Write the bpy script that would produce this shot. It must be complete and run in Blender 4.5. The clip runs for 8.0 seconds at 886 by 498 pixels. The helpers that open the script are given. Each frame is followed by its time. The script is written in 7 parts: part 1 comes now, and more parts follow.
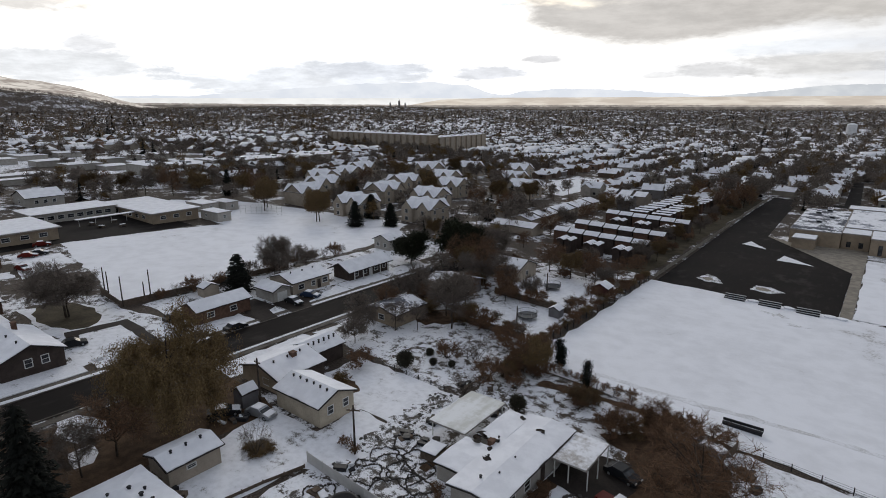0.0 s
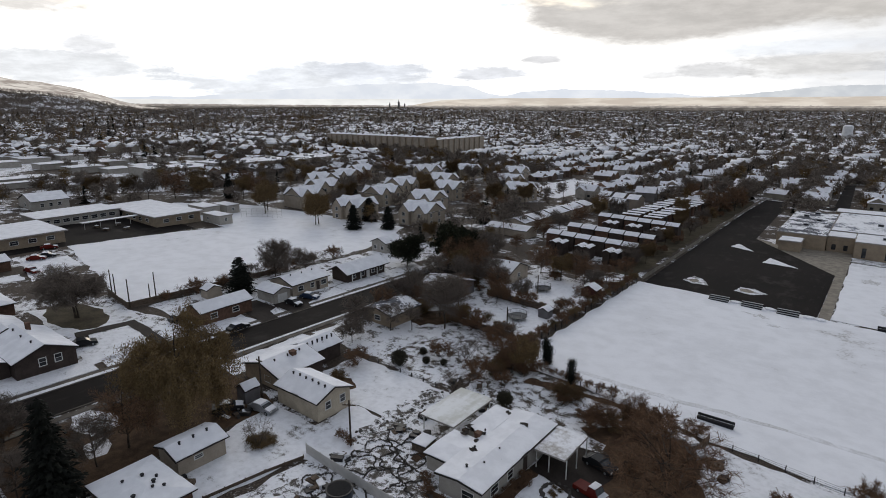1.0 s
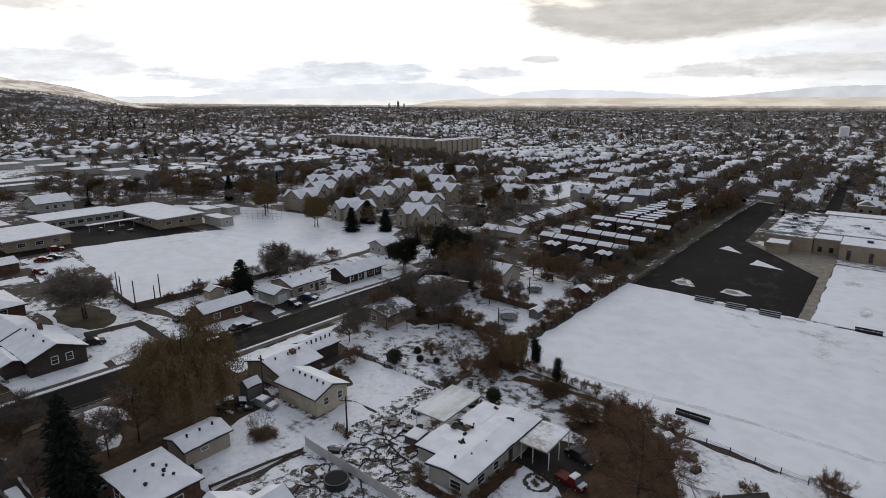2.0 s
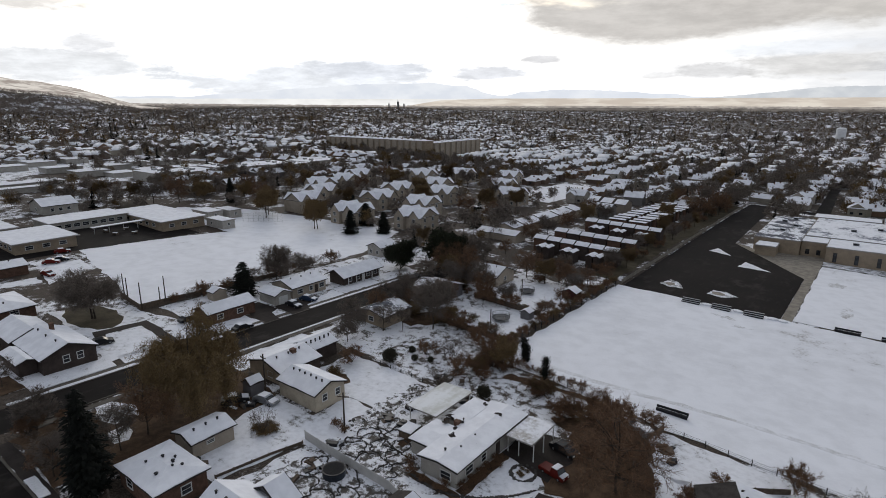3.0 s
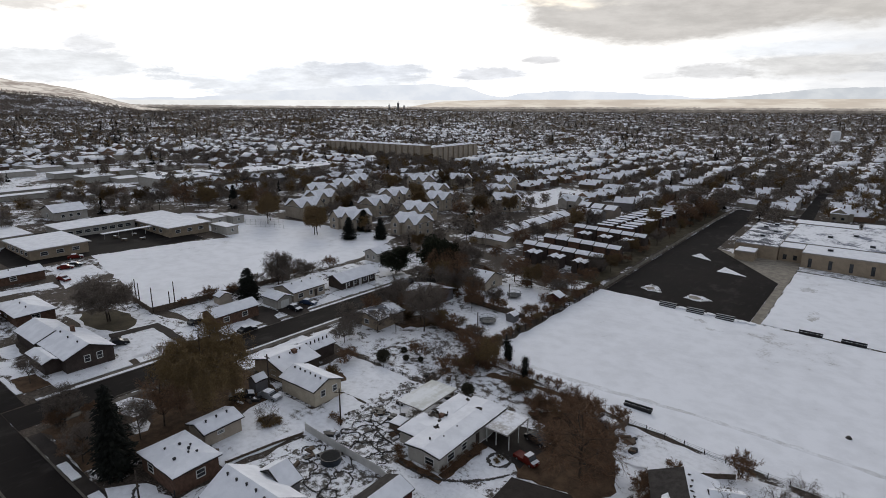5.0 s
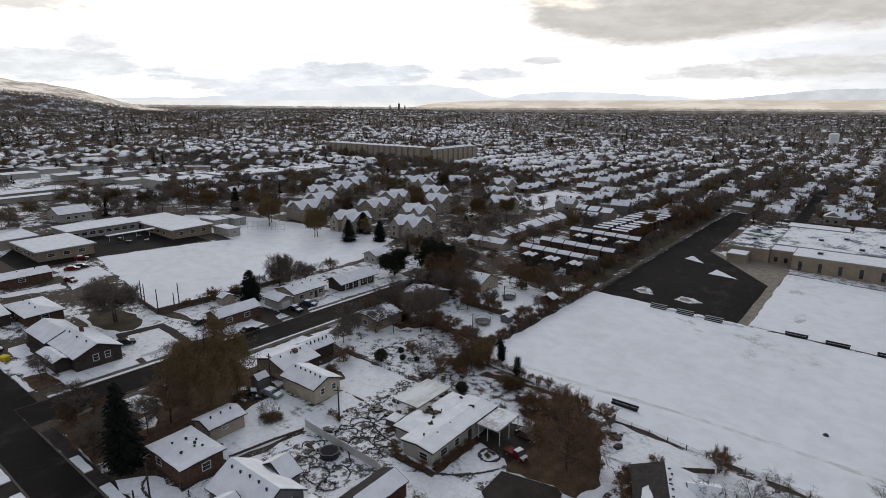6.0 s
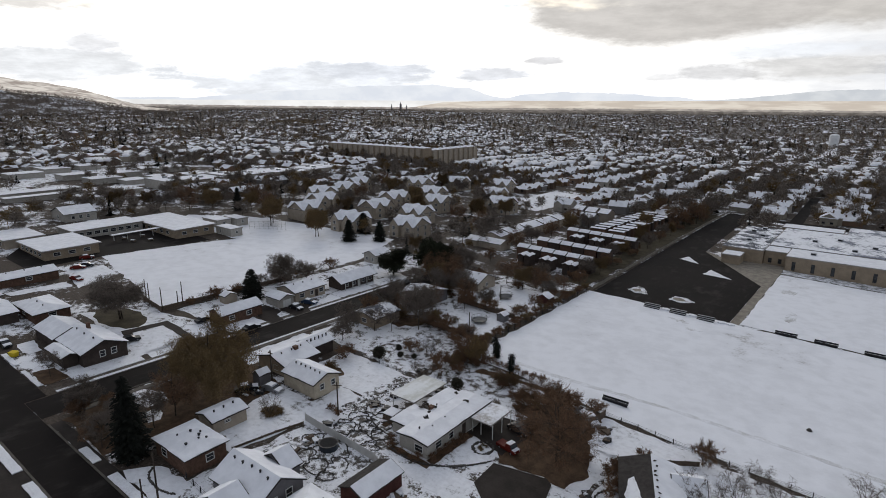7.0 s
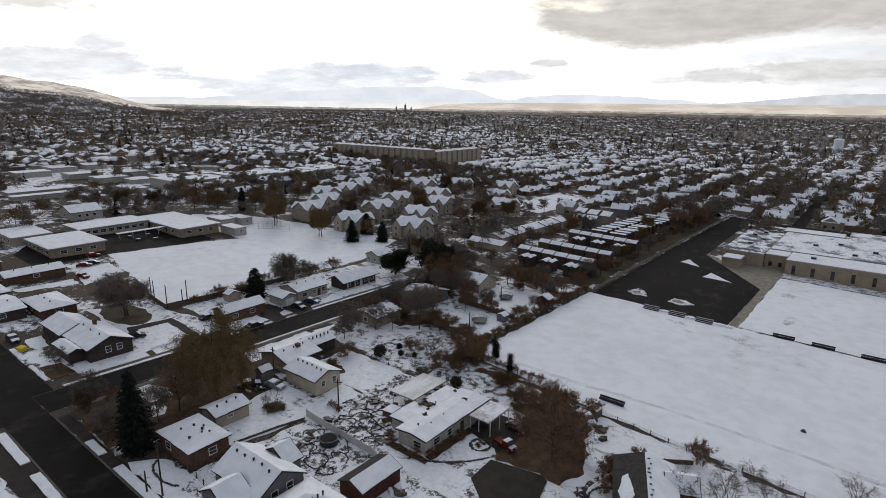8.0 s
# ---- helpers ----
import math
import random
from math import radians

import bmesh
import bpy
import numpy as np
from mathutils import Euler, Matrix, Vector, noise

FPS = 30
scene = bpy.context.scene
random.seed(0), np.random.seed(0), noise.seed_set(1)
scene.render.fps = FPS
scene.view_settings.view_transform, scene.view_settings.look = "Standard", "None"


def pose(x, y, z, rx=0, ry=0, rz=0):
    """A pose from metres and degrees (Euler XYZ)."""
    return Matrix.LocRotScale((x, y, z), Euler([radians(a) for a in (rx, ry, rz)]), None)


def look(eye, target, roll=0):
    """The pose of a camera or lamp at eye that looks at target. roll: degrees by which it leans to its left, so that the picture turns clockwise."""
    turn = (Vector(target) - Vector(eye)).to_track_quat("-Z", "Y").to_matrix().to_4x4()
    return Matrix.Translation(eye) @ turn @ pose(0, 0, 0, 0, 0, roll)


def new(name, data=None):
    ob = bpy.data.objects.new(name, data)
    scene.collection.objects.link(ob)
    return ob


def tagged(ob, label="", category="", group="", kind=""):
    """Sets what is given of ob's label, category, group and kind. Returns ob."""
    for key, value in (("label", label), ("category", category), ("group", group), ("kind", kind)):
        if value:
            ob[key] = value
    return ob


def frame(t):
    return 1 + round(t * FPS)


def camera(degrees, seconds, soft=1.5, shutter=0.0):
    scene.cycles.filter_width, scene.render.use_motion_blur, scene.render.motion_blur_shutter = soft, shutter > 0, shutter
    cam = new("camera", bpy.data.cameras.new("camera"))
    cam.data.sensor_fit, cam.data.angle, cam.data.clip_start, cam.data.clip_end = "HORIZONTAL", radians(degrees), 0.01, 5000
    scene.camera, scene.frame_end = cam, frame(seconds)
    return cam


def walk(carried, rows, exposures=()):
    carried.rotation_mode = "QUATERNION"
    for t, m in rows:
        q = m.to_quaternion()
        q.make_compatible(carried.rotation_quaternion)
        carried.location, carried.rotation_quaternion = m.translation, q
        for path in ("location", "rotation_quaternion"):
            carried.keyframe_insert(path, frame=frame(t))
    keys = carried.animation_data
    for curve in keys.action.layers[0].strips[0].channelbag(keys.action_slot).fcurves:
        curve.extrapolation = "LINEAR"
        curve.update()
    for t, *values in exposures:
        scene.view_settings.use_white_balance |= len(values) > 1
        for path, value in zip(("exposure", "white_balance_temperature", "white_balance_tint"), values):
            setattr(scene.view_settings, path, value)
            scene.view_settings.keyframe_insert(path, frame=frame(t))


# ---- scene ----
cam = camera(75.0, 8.0, soft=0.9)
PATH = [
    (0, (-10.21, 5.56, 43.63), (-69.59, 82.15, 18.98), -0.15),
    (0.5, (-8.14, 3.97, 44.60), (-67.55, 80.56, 20.00), -0.16),
    (1, (-6.21, 2.53, 45.56), (-65.56, 79.17, 20.97), -0.15),
    (1.5, (-4.33, 1.07, 46.54), (-63.62, 77.74, 21.91), -0.13),
    (3, (1.37, -3.35, 49.49), (-57.88, 73.35, 24.83), -0.05),
    (3.5, (3.26, -4.81, 50.45), (-56.01, 71.91, 25.91), -0.07),
    (4, (5.09, -6.21, 51.53), (-54.18, 70.50, 26.98), -0.03),
    (4.5, (6.98, -7.68, 52.58), (-52.29, 69.02, 28.03), -0.05),
    (6, (12.30, -11.79, 55.42), (-47.10, 64.84, 30.92), 0.07),
    (6.5, (13.70, -12.76, 55.96), (-45.85, 63.84, 31.75), 0.07),
    (7, (15.19, -13.83, 56.29), (-44.40, 62.65, 31.79), 0.18),
    (7.5, (16.31, -14.80, 56.64), (-43.25, 61.58, 31.76), 0.50),
    (8, (16.86, -14.90, 56.50), (-43.26, 61.25, 32.26), 0.55),
]
walk(cam, [(t, look(eye, target, roll)) for t, eye, target, roll in PATH])

# ---- light: a bright broken overcast, the veiled sun low ahead ----
SUN_AZ, SUN_EL = 47.0, 22.0  # degrees to the left of +y, and above the horizon
world = bpy.data.worlds.new("sky")
scene.world = world
world.use_nodes = True


def build_sky():
    nt = world.node_tree
    nt.nodes.clear()
    N, L = nt.nodes.new, nt.links.new

    def math_node(op, a, b=None, c=None, clamp=False):
        n = N("ShaderNodeMath")
        n.operation, n.use_clamp = op, clamp
        for k, v in enumerate((a, b, c)):
            if v is None:
                continue
            if isinstance(v, (int, float)):
                n.inputs[k].default_value = v
            else:
                L(v, n.inputs[k])
        return n.outputs[0]

    def smooth(v, lo, hi):
        n = N("ShaderNodeMapRange")
        n.interpolation_type = "SMOOTHSTEP"
        L(v, n.inputs[0])
        n.inputs[1].default_value, n.inputs[2].default_value = lo, hi
        return n.outputs[0]

    def mix(f, a, b):
        n = N("ShaderNodeMix")
        n.data_type = "RGBA"
        L(f, n.inputs[0])
        for k, v in ((6, a), (7, b)):
            if isinstance(v, tuple):
                n.inputs[k].default_value = (*v, 1)
            else:
                L(v, n.inputs[k])
        return n.outputs[2]

    def noise_of(vec, scale, detail, rough=0.55, offset=(0, 0, 0), stretch=(1, 1, 1)):
        m = N("ShaderNodeMapping")
        m.inputs[1].default_value, m.inputs[3].default_value = offset, stretch
        L(vec, m.inputs[0])
        n = N("ShaderNodeTexNoise")
        n.inputs["Scale"].default_value, n.inputs["Detail"].default_value, n.inputs["Roughness"].default_value = scale, detail, rough
        L(m.outputs[0], n.inputs[0])
        return n.outputs[0]

    tc = N("ShaderNodeTexCoord")
    sep = N("ShaderNodeSeparateXYZ")
    L(tc.outputs["Generated"], sep.inputs[0])
    x, y, z = sep.outputs
    az = math_node("ARCTAN2", math_node("MULTIPLY", x, -1.0), y)  # to the left of +y
    el = math_node("ARCSINE", z)
    flat = N("ShaderNodeCombineXYZ")
    L(az, flat.inputs[0]), L(math_node("MULTIPLY", el, 3.6), flat.inputs[1])
    sky = N("ShaderNodeTexSky")
    sky.sky_type, sky.sun_disc = "NISHITA", False
    sky.sun_elevation, sky.sun_rotation = radians(SUN_EL), radians(-SUN_AZ)
    sky.air_density, sky.dust_density = 1.0, 2.0
    clear = N("ShaderNodeVectorMath")
    clear.operation = "SCALE"
    L(sky.outputs[0], clear.inputs[0])
    clear.inputs[3].default_value = 0.11
    big = noise_of(flat.outputs[0], 2.6, 6, 0.55, (3.1, 0.4, 0))
    fine = noise_of(flat.outputs[0], 9.0, 9, 0.62, (0.2, 5.3, 0))
    curl = noise_of(flat.outputs[0], 24.0, 8, 0.65, (4.2, 1.3, 0))
    # how near the veiled sun: the cloud glows round it
    da = math_node("SUBTRACT", az, radians(SUN_AZ))
    de = math_node("SUBTRACT", el, radians(6))
    glow = math_node("SQRT", math_node("ADD", math_node("MULTIPLY", da, da), math_node("MULTIPLY", math_node("MULTIPLY", de, de), 2.2)))
    near = smooth(glow, 1.25, 0.05)
    # overcast body: blue-grey overhead, bright towards the sun, with soft darker drifts
    body = mix(near, (0.40, 0.43, 0.49), (2.1, 2.06, 1.98))
    drift = smooth(math_node("ADD", math_node("MULTIPLY", big, 0.6), math_node("MULTIPLY", fine, 0.4)), 0.46, 0.62)
    cover = mix(math_node("MULTIPLY", drift, 0.45), body, mix(near, (0.33, 0.35, 0.40), (0.95, 0.97, 1.02)))
    # cloud banks: azimuth, elevation, half width and half height in degrees, softness of the edge, colour
    for a0, e0, ra, re, edge, weight, colour in ((3, 10.6, 20, 5.4, 0.19, 0.98, (0.60, 0.575, 0.545)), (18, 8.6, 15.0, 4.3, 0.19, 0.96, (0.59, 0.565, 0.54)), (70.5, 2.9, 9.5, 1.8, 0.75, 0.95, (0.79, 0.81, 0.84)),
                                                 (68, 4.7, 3.0, 0.9, 0.8, 0.9, (0.78, 0.79, 0.82)), (50, 1.7, 16, 2.5, 0.7, 0.96, (0.79, 0.82, 0.87)), (44, 2.9, 6, 1.0, 0.8, 0.9, (0.74, 0.77, 0.83)),
                                                 (28.4, 3.9, 2.3, 0.55, 0.7, 0.9, (0.64, 0.64, 0.66)), (33.5, 2.6, 5.0, 0.75, 0.8, 0.9, (0.68, 0.70, 0.75)), (18.2, 2.3, 2.2, 0.4, 0.8, 0.8, (0.74, 0.74, 0.75)),
                                                 (13.5, 2.6, 4.2, 0.8, 0.9, 0.9, (0.68, 0.68, 0.69)), (6.0, 2.9, 6.5, 1.2, 0.9, 0.9, (0.68, 0.675, 0.67)), (-2, 2.5, 5.0, 1.3, 0.9, 0.9, (0.66, 0.665, 0.68)),
                                                 (8, 4.3, 9.0, 0.7, 1.0, 0.6, (0.76, 0.80, 0.86)), (73, 8.4, 9.5, 2.0, 0.6, 0.9, (0.72, 0.69, 0.66)), (35, 9.2, 4, 2.0, 0.9, 0.8, (0.72, 0.83, 0.95))):
        ba = math_node("DIVIDE", math_node("SUBTRACT", az, radians(a0)), radians(ra))
        be = math_node("DIVIDE", math_node("SUBTRACT", el, radians(e0)), radians(re))
        ragged = math_node("ADD", math_node("MULTIPLY", math_node("SUBTRACT", fine, 0.5), 1.9 * edge), math_node("MULTIPLY", math_node("SUBTRACT", curl, 0.5), 1.1 * edge))
        d = math_node("ADD", math_node("SQRT", math_node("ADD", math_node("MULTIPLY", ba, ba), math_node("MULTIPLY", be, be))), ragged)
        lit = mix(smooth(math_node("ADD", math_node("MULTIPLY", fine, 0.5), math_node("MULTIPLY", curl, 0.5)), 0.36, 0.64), tuple(0.92 * c for c in colour), tuple((1.13 if edge < 0.2 else 1.24) * c for c in colour))
        cover = mix(math_node("MULTIPLY", smooth(d, *((1.0, 0.71) if edge < 0.2 else (1.08, 0.52))), weight), cover, lit)
    gaps = math_node("MULTIPLY", smooth(big, 0.42, 0.33), 0.5)
    final = mix(gaps, cover, clear.outputs[0])
    bg, out = N("ShaderNodeBackground"), N("ShaderNodeOutputWorld")
    L(final, bg.inputs[0])
    bg.inputs[1].default_value = 1.0
    L(bg.outputs[0], out.inputs[0])


build_sky()
sun = new("sun", bpy.data.lights.new("sun", "SUN"))
sun.data.energy, sun.data.angle, sun.data.color = 0.7, radians(18), (1.0, 0.95, 0.87)
_a, _e = radians(SUN_AZ), radians(SUN_EL)
sun.matrix_world = look((-math.sin(_a) * math.cos(_e) * 300, math.cos(_a) * math.cos(_e) * 300, math.sin(_e) * 300), (0, 0, 0))

# ---- materials ----


class Nodes:
    """A short way to write a node material."""

    def __init__(self, name):
        self.mat = bpy.data.materials.new(name)
        self.mat.use_nodes = True
        self.nt = self.mat.node_tree
        self.bsdf = self.nt.nodes["Principled BSDF"]
        self.gloss = 0.12
        self.coord = self.nt.nodes.new("ShaderNodeNewGeometry").outputs["Position"]

    def node(self, kind):
        return self.nt.nodes.new(kind)

    def link(self, a, b):
        self.nt.links.new(a, b)

    def noise(self, scale, detail=5, rough=0.55, stretch=None, offset=0.0, coord=None):
        n = self.node("ShaderNodeTexNoise")
        n.inputs["Scale"].default_value, n.inputs["Detail"].default_value, n.inputs["Roughness"].default_value = scale, detail, rough
        m = self.node("ShaderNodeMapping")
        m.inputs[1].default_value = (offset, offset * 0.7, 0)
        if stretch:
            m.inputs[3].default_value = stretch
        self.link(coord or self.coord, m.inputs[0])
        self.link(m.outputs[0], n.inputs[0])
        return n.outputs[0]

    def ramp(self, v, lo, hi):
        n = self.node("ShaderNodeMapRange")
        n.interpolation_type = "SMOOTHSTEP"
        self.link(v, n.inputs[0])
        n.inputs[1].default_value, n.inputs[2].default_value = lo, hi
        return n.outputs[0]

    def math(self, op, a, b):
        n = self.node("ShaderNodeMath")
        n.operation = op
        for k, v in enumerate((a, b)):
            if isinstance(v, (int, float)):
                n.inputs[k].default_value = v
            else:
                self.link(v, n.inputs[k])
        return n.outputs[0]

    def mix(self, f, a, b):
        n = self.node("ShaderNodeMix")
        n.data_type = "RGBA"
        if isinstance(f, (int, float)):
            n.inputs[0].default_value = f
        else:
            self.link(f, n.inputs[0])
        for k, v in ((6, a), (7, b)):
            if isinstance(v, tuple):
                n.inputs[k].default_value = (*v, 1)
            else:
                self.link(v, n.inputs[k])
        return n.outputs[2]

    def random(self):
        return self.node("ShaderNodeObjectInfo").outputs["Random"]

    def island(self):
        return self.node("ShaderNodeNewGeometry").outputs["Random Per Island"]

    def pick(self, v, colours):
        n = self.node("ShaderNodeValToRGB")
        n.color_ramp.interpolation = "CONSTANT"
        e = n.color_ramp.elements
        e[0].position, e[0].color = 0, (*colours[0], 1)
        e[1].position, e[1].color = 1 / len(colours), (*colours[1], 1)
        for k in range(2, len(colours)):
            q = e.new(k / len(colours))
            q.color = (*colours[k], 1)
        self.link(v, n.inputs[0])
        return n.outputs[0]

    def done(self, colour, rough=0.8, metal=0.0, bump=None, strength=0.3, depth=0.05):
        b = self.bsdf
        if isinstance(colour, tuple):
            b.inputs["Base Color"].default_value = (*colour, 1)
        else:
            self.link(colour, b.inputs["Base Color"])
        if isinstance(rough, (int, float)):
            b.inputs["Roughness"].default_value = rough
        else:
            self.link(rough, b.inputs["Roughness"])
        b.inputs["Metallic"].default_value = metal
        b.inputs["Specular IOR Level"].default_value = self.gloss
        if bump is not None:
            n = self.node("ShaderNodeBump")
            n.inputs["Strength"].default_value, n.inputs["Distance"].default_value = strength, depth
            self.link(bump, n.inputs["Height"])
            self.link(n.outputs[0], b.inputs["Normal"])
        return self.mat


def mat_plain(name, colour, rough=0.7, metal=0.0, vary=0.25, scale=1.5, bump=0.15):
    m = Nodes(name)
    dark = tuple(c * (1 - vary) for c in colour)
    lite = tuple(min(1.0, c * (1 + vary * 0.6)) for c in colour)
    big, fine = m.noise(scale), m.noise(scale * 9, 3)
    both = m.math("ADD", m.math("MULTIPLY", big, 0.65), m.math("MULTIPLY", fine, 0.35))
    return m.done(m.mix(m.ramp(both, 0.35, 0.65), dark, lite), rough, metal, fine, bump, 0.02)


def mat_snow(name, earth=(0.075, 0.06, 0.045), bare=0.34, soft=0.06, scale=0.12, dull=0.86, white=(0.79, 0.80, 0.84)):
    """Lying snow through which the ground shows where the noise falls under bare."""
    m = Nodes(name)
    big, mid, fine = m.noise(scale, 6), m.noise(scale * 7, 5), m.noise(scale * 45, 4)
    h = m.math("ADD", m.math("MULTIPLY", big, 0.55), m.math("ADD", m.math("MULTIPLY", mid, 0.28), m.math("MULTIPLY", fine, 0.17)))
    grey = tuple(c * dull for c in white)
    snow = m.mix(m.ramp(m.math("ADD", m.math("MULTIPLY", mid, 0.6), m.math("MULTIPLY", big, 0.4)), 0.36, 0.60), grey, white)
    soil = m.mix(m.ramp(fine, 0.35, 0.65), tuple(c * 0.55 for c in earth), tuple(c * 1.35 for c in earth))
    cover = m.ramp(h, bare - soft, bare + soft)
    return m.done(m.mix(cover, soil, snow), 0.85, 0, h, 0.5, 0.35)


M = {}
M["ground"] = mat_snow("patchy_snow_ground", (0.068, 0.054, 0.044), 0.55, 0.035, 0.085)
M["field"] = mat_snow("deep_snow", (0.34, 0.32, 0.30), 0.345, 0.07, 0.04, 0.90)
M["yard"] = mat_snow("yard_snow", (0.10, 0.085, 0.06), 0.385, 0.05, 0.16)
M["garden"] = mat_snow("thin_garden_snow", (0.085, 0.068, 0.052), 0.475, 0.03, 0.6)
M["rubble"] = mat_snow("rubbly_garden_snow", (0.095, 0.085, 0.075), 0.495, 0.03, 0.95)
M["trodden"] = mat_snow("trodden_snow", (0.085, 0.072, 0.060), 0.455, 0.035, 0.4)
M["blown"] = mat_snow("blown_roof_snow", (0.10, 0.105, 0.125), 0.505, 0.025, 0.20)
M["streaked"] = mat_snow("streaked_roof_snow", (0.17, 0.185, 0.23), 0.455, 0.045, 0.10)
M["scuff"] = mat_snow("scuffed_snow", (0.42, 0.41, 0.40), 0.46, 0.12, 0.35)
M["faint"] = mat_snow("faintly_trodden_snow", (0.60, 0.60, 0.61), 0.47, 0.14, 0.35)
M["lot_snow"] = mat_snow("thin_grey_lot_snow", (0.15, 0.145, 0.14), 0.48, 0.10, 0.5)
M["bank"] = mat_snow("kerb_snow", (0.12, 0.105, 0.09), 0.36, 0.05, 0.5)


def mat_roof_snow():
    m = Nodes("roof_snow")
    a, b = m.noise(0.5, 6, offset=3.0), m.noise(3.5, 4)
    h = m.math("ADD", m.math("MULTIPLY", a, 0.6), m.math("MULTIPLY", b, 0.4))
    white = m.mix(m.ramp(a, 0.35, 0.65), (0.70, 0.71, 0.75), (0.79, 0.80, 0.84))
    return m.done(m.mix(m.ramp(h, 0.275, 0.325), (0.10, 0.092, 0.088), white), 0.85, 0, h, 0.35, 0.12)


M["roof_snow"] = mat_roof_snow()


def mat_thin_snow():
    m = Nodes("thin_melting_snow")
    a, b = m.noise(0.16, 4, stretch=(1.6, 0.35, 1), offset=9.0), m.noise(1.6, 5)
    h = m.math("ADD", m.math("MULTIPLY", a, 0.8), m.math("MULTIPLY", b, 0.2))
    return m.done(m.mix(m.ramp(h, 0.40, 0.56), (0.56, 0.56, 0.53), (0.75, 0.76, 0.77)), 0.8, 0, h, 0.3, 0.06)


M["thin_snow"] = mat_thin_snow()
M["stained_snow"] = mat_snow("stained_carport_snow", (0.27, 0.225, 0.17), 0.42, 0.12, 0.22)


def mat_asphalt():
    m = Nodes("wet_asphalt")
    m.gloss = 0.05
    a, b, c = m.noise(0.06, 6), m.noise(0.9, 5, stretch=(1, 0.25, 1)), m.noise(14, 3)
    base = m.mix(m.ramp(a, 0.35, 0.68), (0.0105, 0.0088, 0.0086), (0.0180, 0.0152, 0.0145))
    base = m.mix(m.math("MULTIPLY", m.ramp(b, 0.55, 0.72), 0.4), base, (0.036, 0.032, 0.030))
    d = m.noise(0.16, 7, 0.65, stretch=(1, 0.6, 1), offset=4.0)
    base = m.mix(m.math("MULTIPLY", m.ramp(d, 0.54, 0.70), 0.5), base, (0.055, 0.050, 0.046))
    return m.done(base, m.math("ADD", m.math("MULTIPLY", a, 0.2), 0.75), 0, c, 0.25, 0.01)


M["asphalt"] = mat_asphalt()
M["concrete"] = mat_plain("damp_concrete", (0.24, 0.215, 0.18), 0.85, 0, 0.3, 0.5)
M["walk"] = mat_plain("wet_pavement", (0.105, 0.094, 0.082), 0.85, 0, 0.3, 0.5)
M["drive"] = mat_plain("damp_driveway", (0.034, 0.028, 0.025), 0.85, 0, 0.3, 0.4)
M["mud"] = mat_plain("brown_leaf_litter", (0.085, 0.054, 0.034), 0.95, 0, 0.45, 0.7, 0.6)
M["grass"] = mat_plain("brown_dry_grass", (0.070, 0.058, 0.038), 0.95, 0, 0.4, 0.3, 0.6)
M["shingle"] = mat_plain("dark_asphalt_shingle", (0.045, 0.040, 0.038), 0.9, 0, 0.35, 1.2, 0.4)
M["fascia"] = mat_plain("fascia_paint", (0.30, 0.28, 0.26), 0.7)
M["white_wall"] = mat_plain("off_white_siding", (0.38, 0.36, 0.325), 0.75, 0, 0.15, 0.7)
M["cream_wall"] = mat_plain("cream_siding", (0.44, 0.385, 0.30), 0.8, 0, 0.18, 0.6)
M["beige_wall"] = mat_plain("beige_stucco", (0.36, 0.31, 0.25), 0.85, 0, 0.15, 0.6)
M["tan_wall"] = mat_plain("tan_block_wall", (0.30, 0.24, 0.175), 0.85, 0, 0.18, 0.5)
M["grey_wall"] = mat_plain("grey_siding", (0.15, 0.145, 0.15), 0.75, 0, 0.15, 0.8)
M["brick_wall"] = mat_plain("brown_brick", (0.12, 0.072, 0.052), 0.9, 0, 0.3, 1.5, 0.4)
M["dark_wall"] = mat_plain("dark_brown_siding", (0.062, 0.048, 0.042), 0.8, 0, 0.25, 0.9)
M["red_wall"] = mat_plain("faded_red_boards", (0.075, 0.030, 0.025), 0.8, 0, 0.3, 1.0)
M["trim"] = mat_plain("white_trim", (0.62, 0.62, 0.60), 0.6, 0, 0.1, 2.0)
M["wood"] = mat_plain("weathered_wood", (0.115, 0.088, 0.068), 0.9, 0, 0.35, 1.8, 0.5)
M["vinyl"] = mat_plain("pale_vinyl_fence", (0.52, 0.51, 0.49), 0.55, 0, 0.1, 1.0)
M["metal"] = mat_plain("galvanised_metal", (0.30, 0.31, 0.32), 0.45, 0.6, 0.2, 2.0)
M["plank"] = mat_plain("pale_aluminium", (0.34, 0.345, 0.35), 0.6, 0.0, 0.15, 2.0)
M["dark_metal"] = mat_plain("dark_painted_metal", (0.03, 0.03, 0.033), 0.5, 0.2, 0.2, 2.0)
M["bark"] = mat_plain("grey_brown_bark", (0.062, 0.050, 0.041), 0.95, 0, 0.4, 1.5, 0.8)
M["rubber"] = mat_plain("tyre_rubber", (0.018, 0.018, 0.019), 0.9, 0, 0.2, 3.0)
M["stone"] = mat_plain("garden_stone", (0.072, 0.066, 0.061), 0.9, 0, 0.4, 1.1, 0.5)
M["water"] = mat_plain("dark_tarpaulin", (0.035, 0.042, 0.052), 0.35, 0, 0.3, 1.2)
M["yellow"] = mat_plain("yellow_plastic", (0.60, 0.45, 0.03), 0.6, 0, 0.1, 1.5)
M["hot_red"] = mat_plain("red_car_paint", (0.11, 0.014, 0.010), 0.3, 0.1, 0.1, 1.0)
M["black_paint"] = mat_plain("black_car_paint", (0.020, 0.021, 0.024), 0.28, 0.1, 0.1, 1.0)
M["silver_paint"] = mat_plain("silver_car_paint", (0.32, 0.33, 0.35), 0.3, 0.5, 0.1, 1.0)
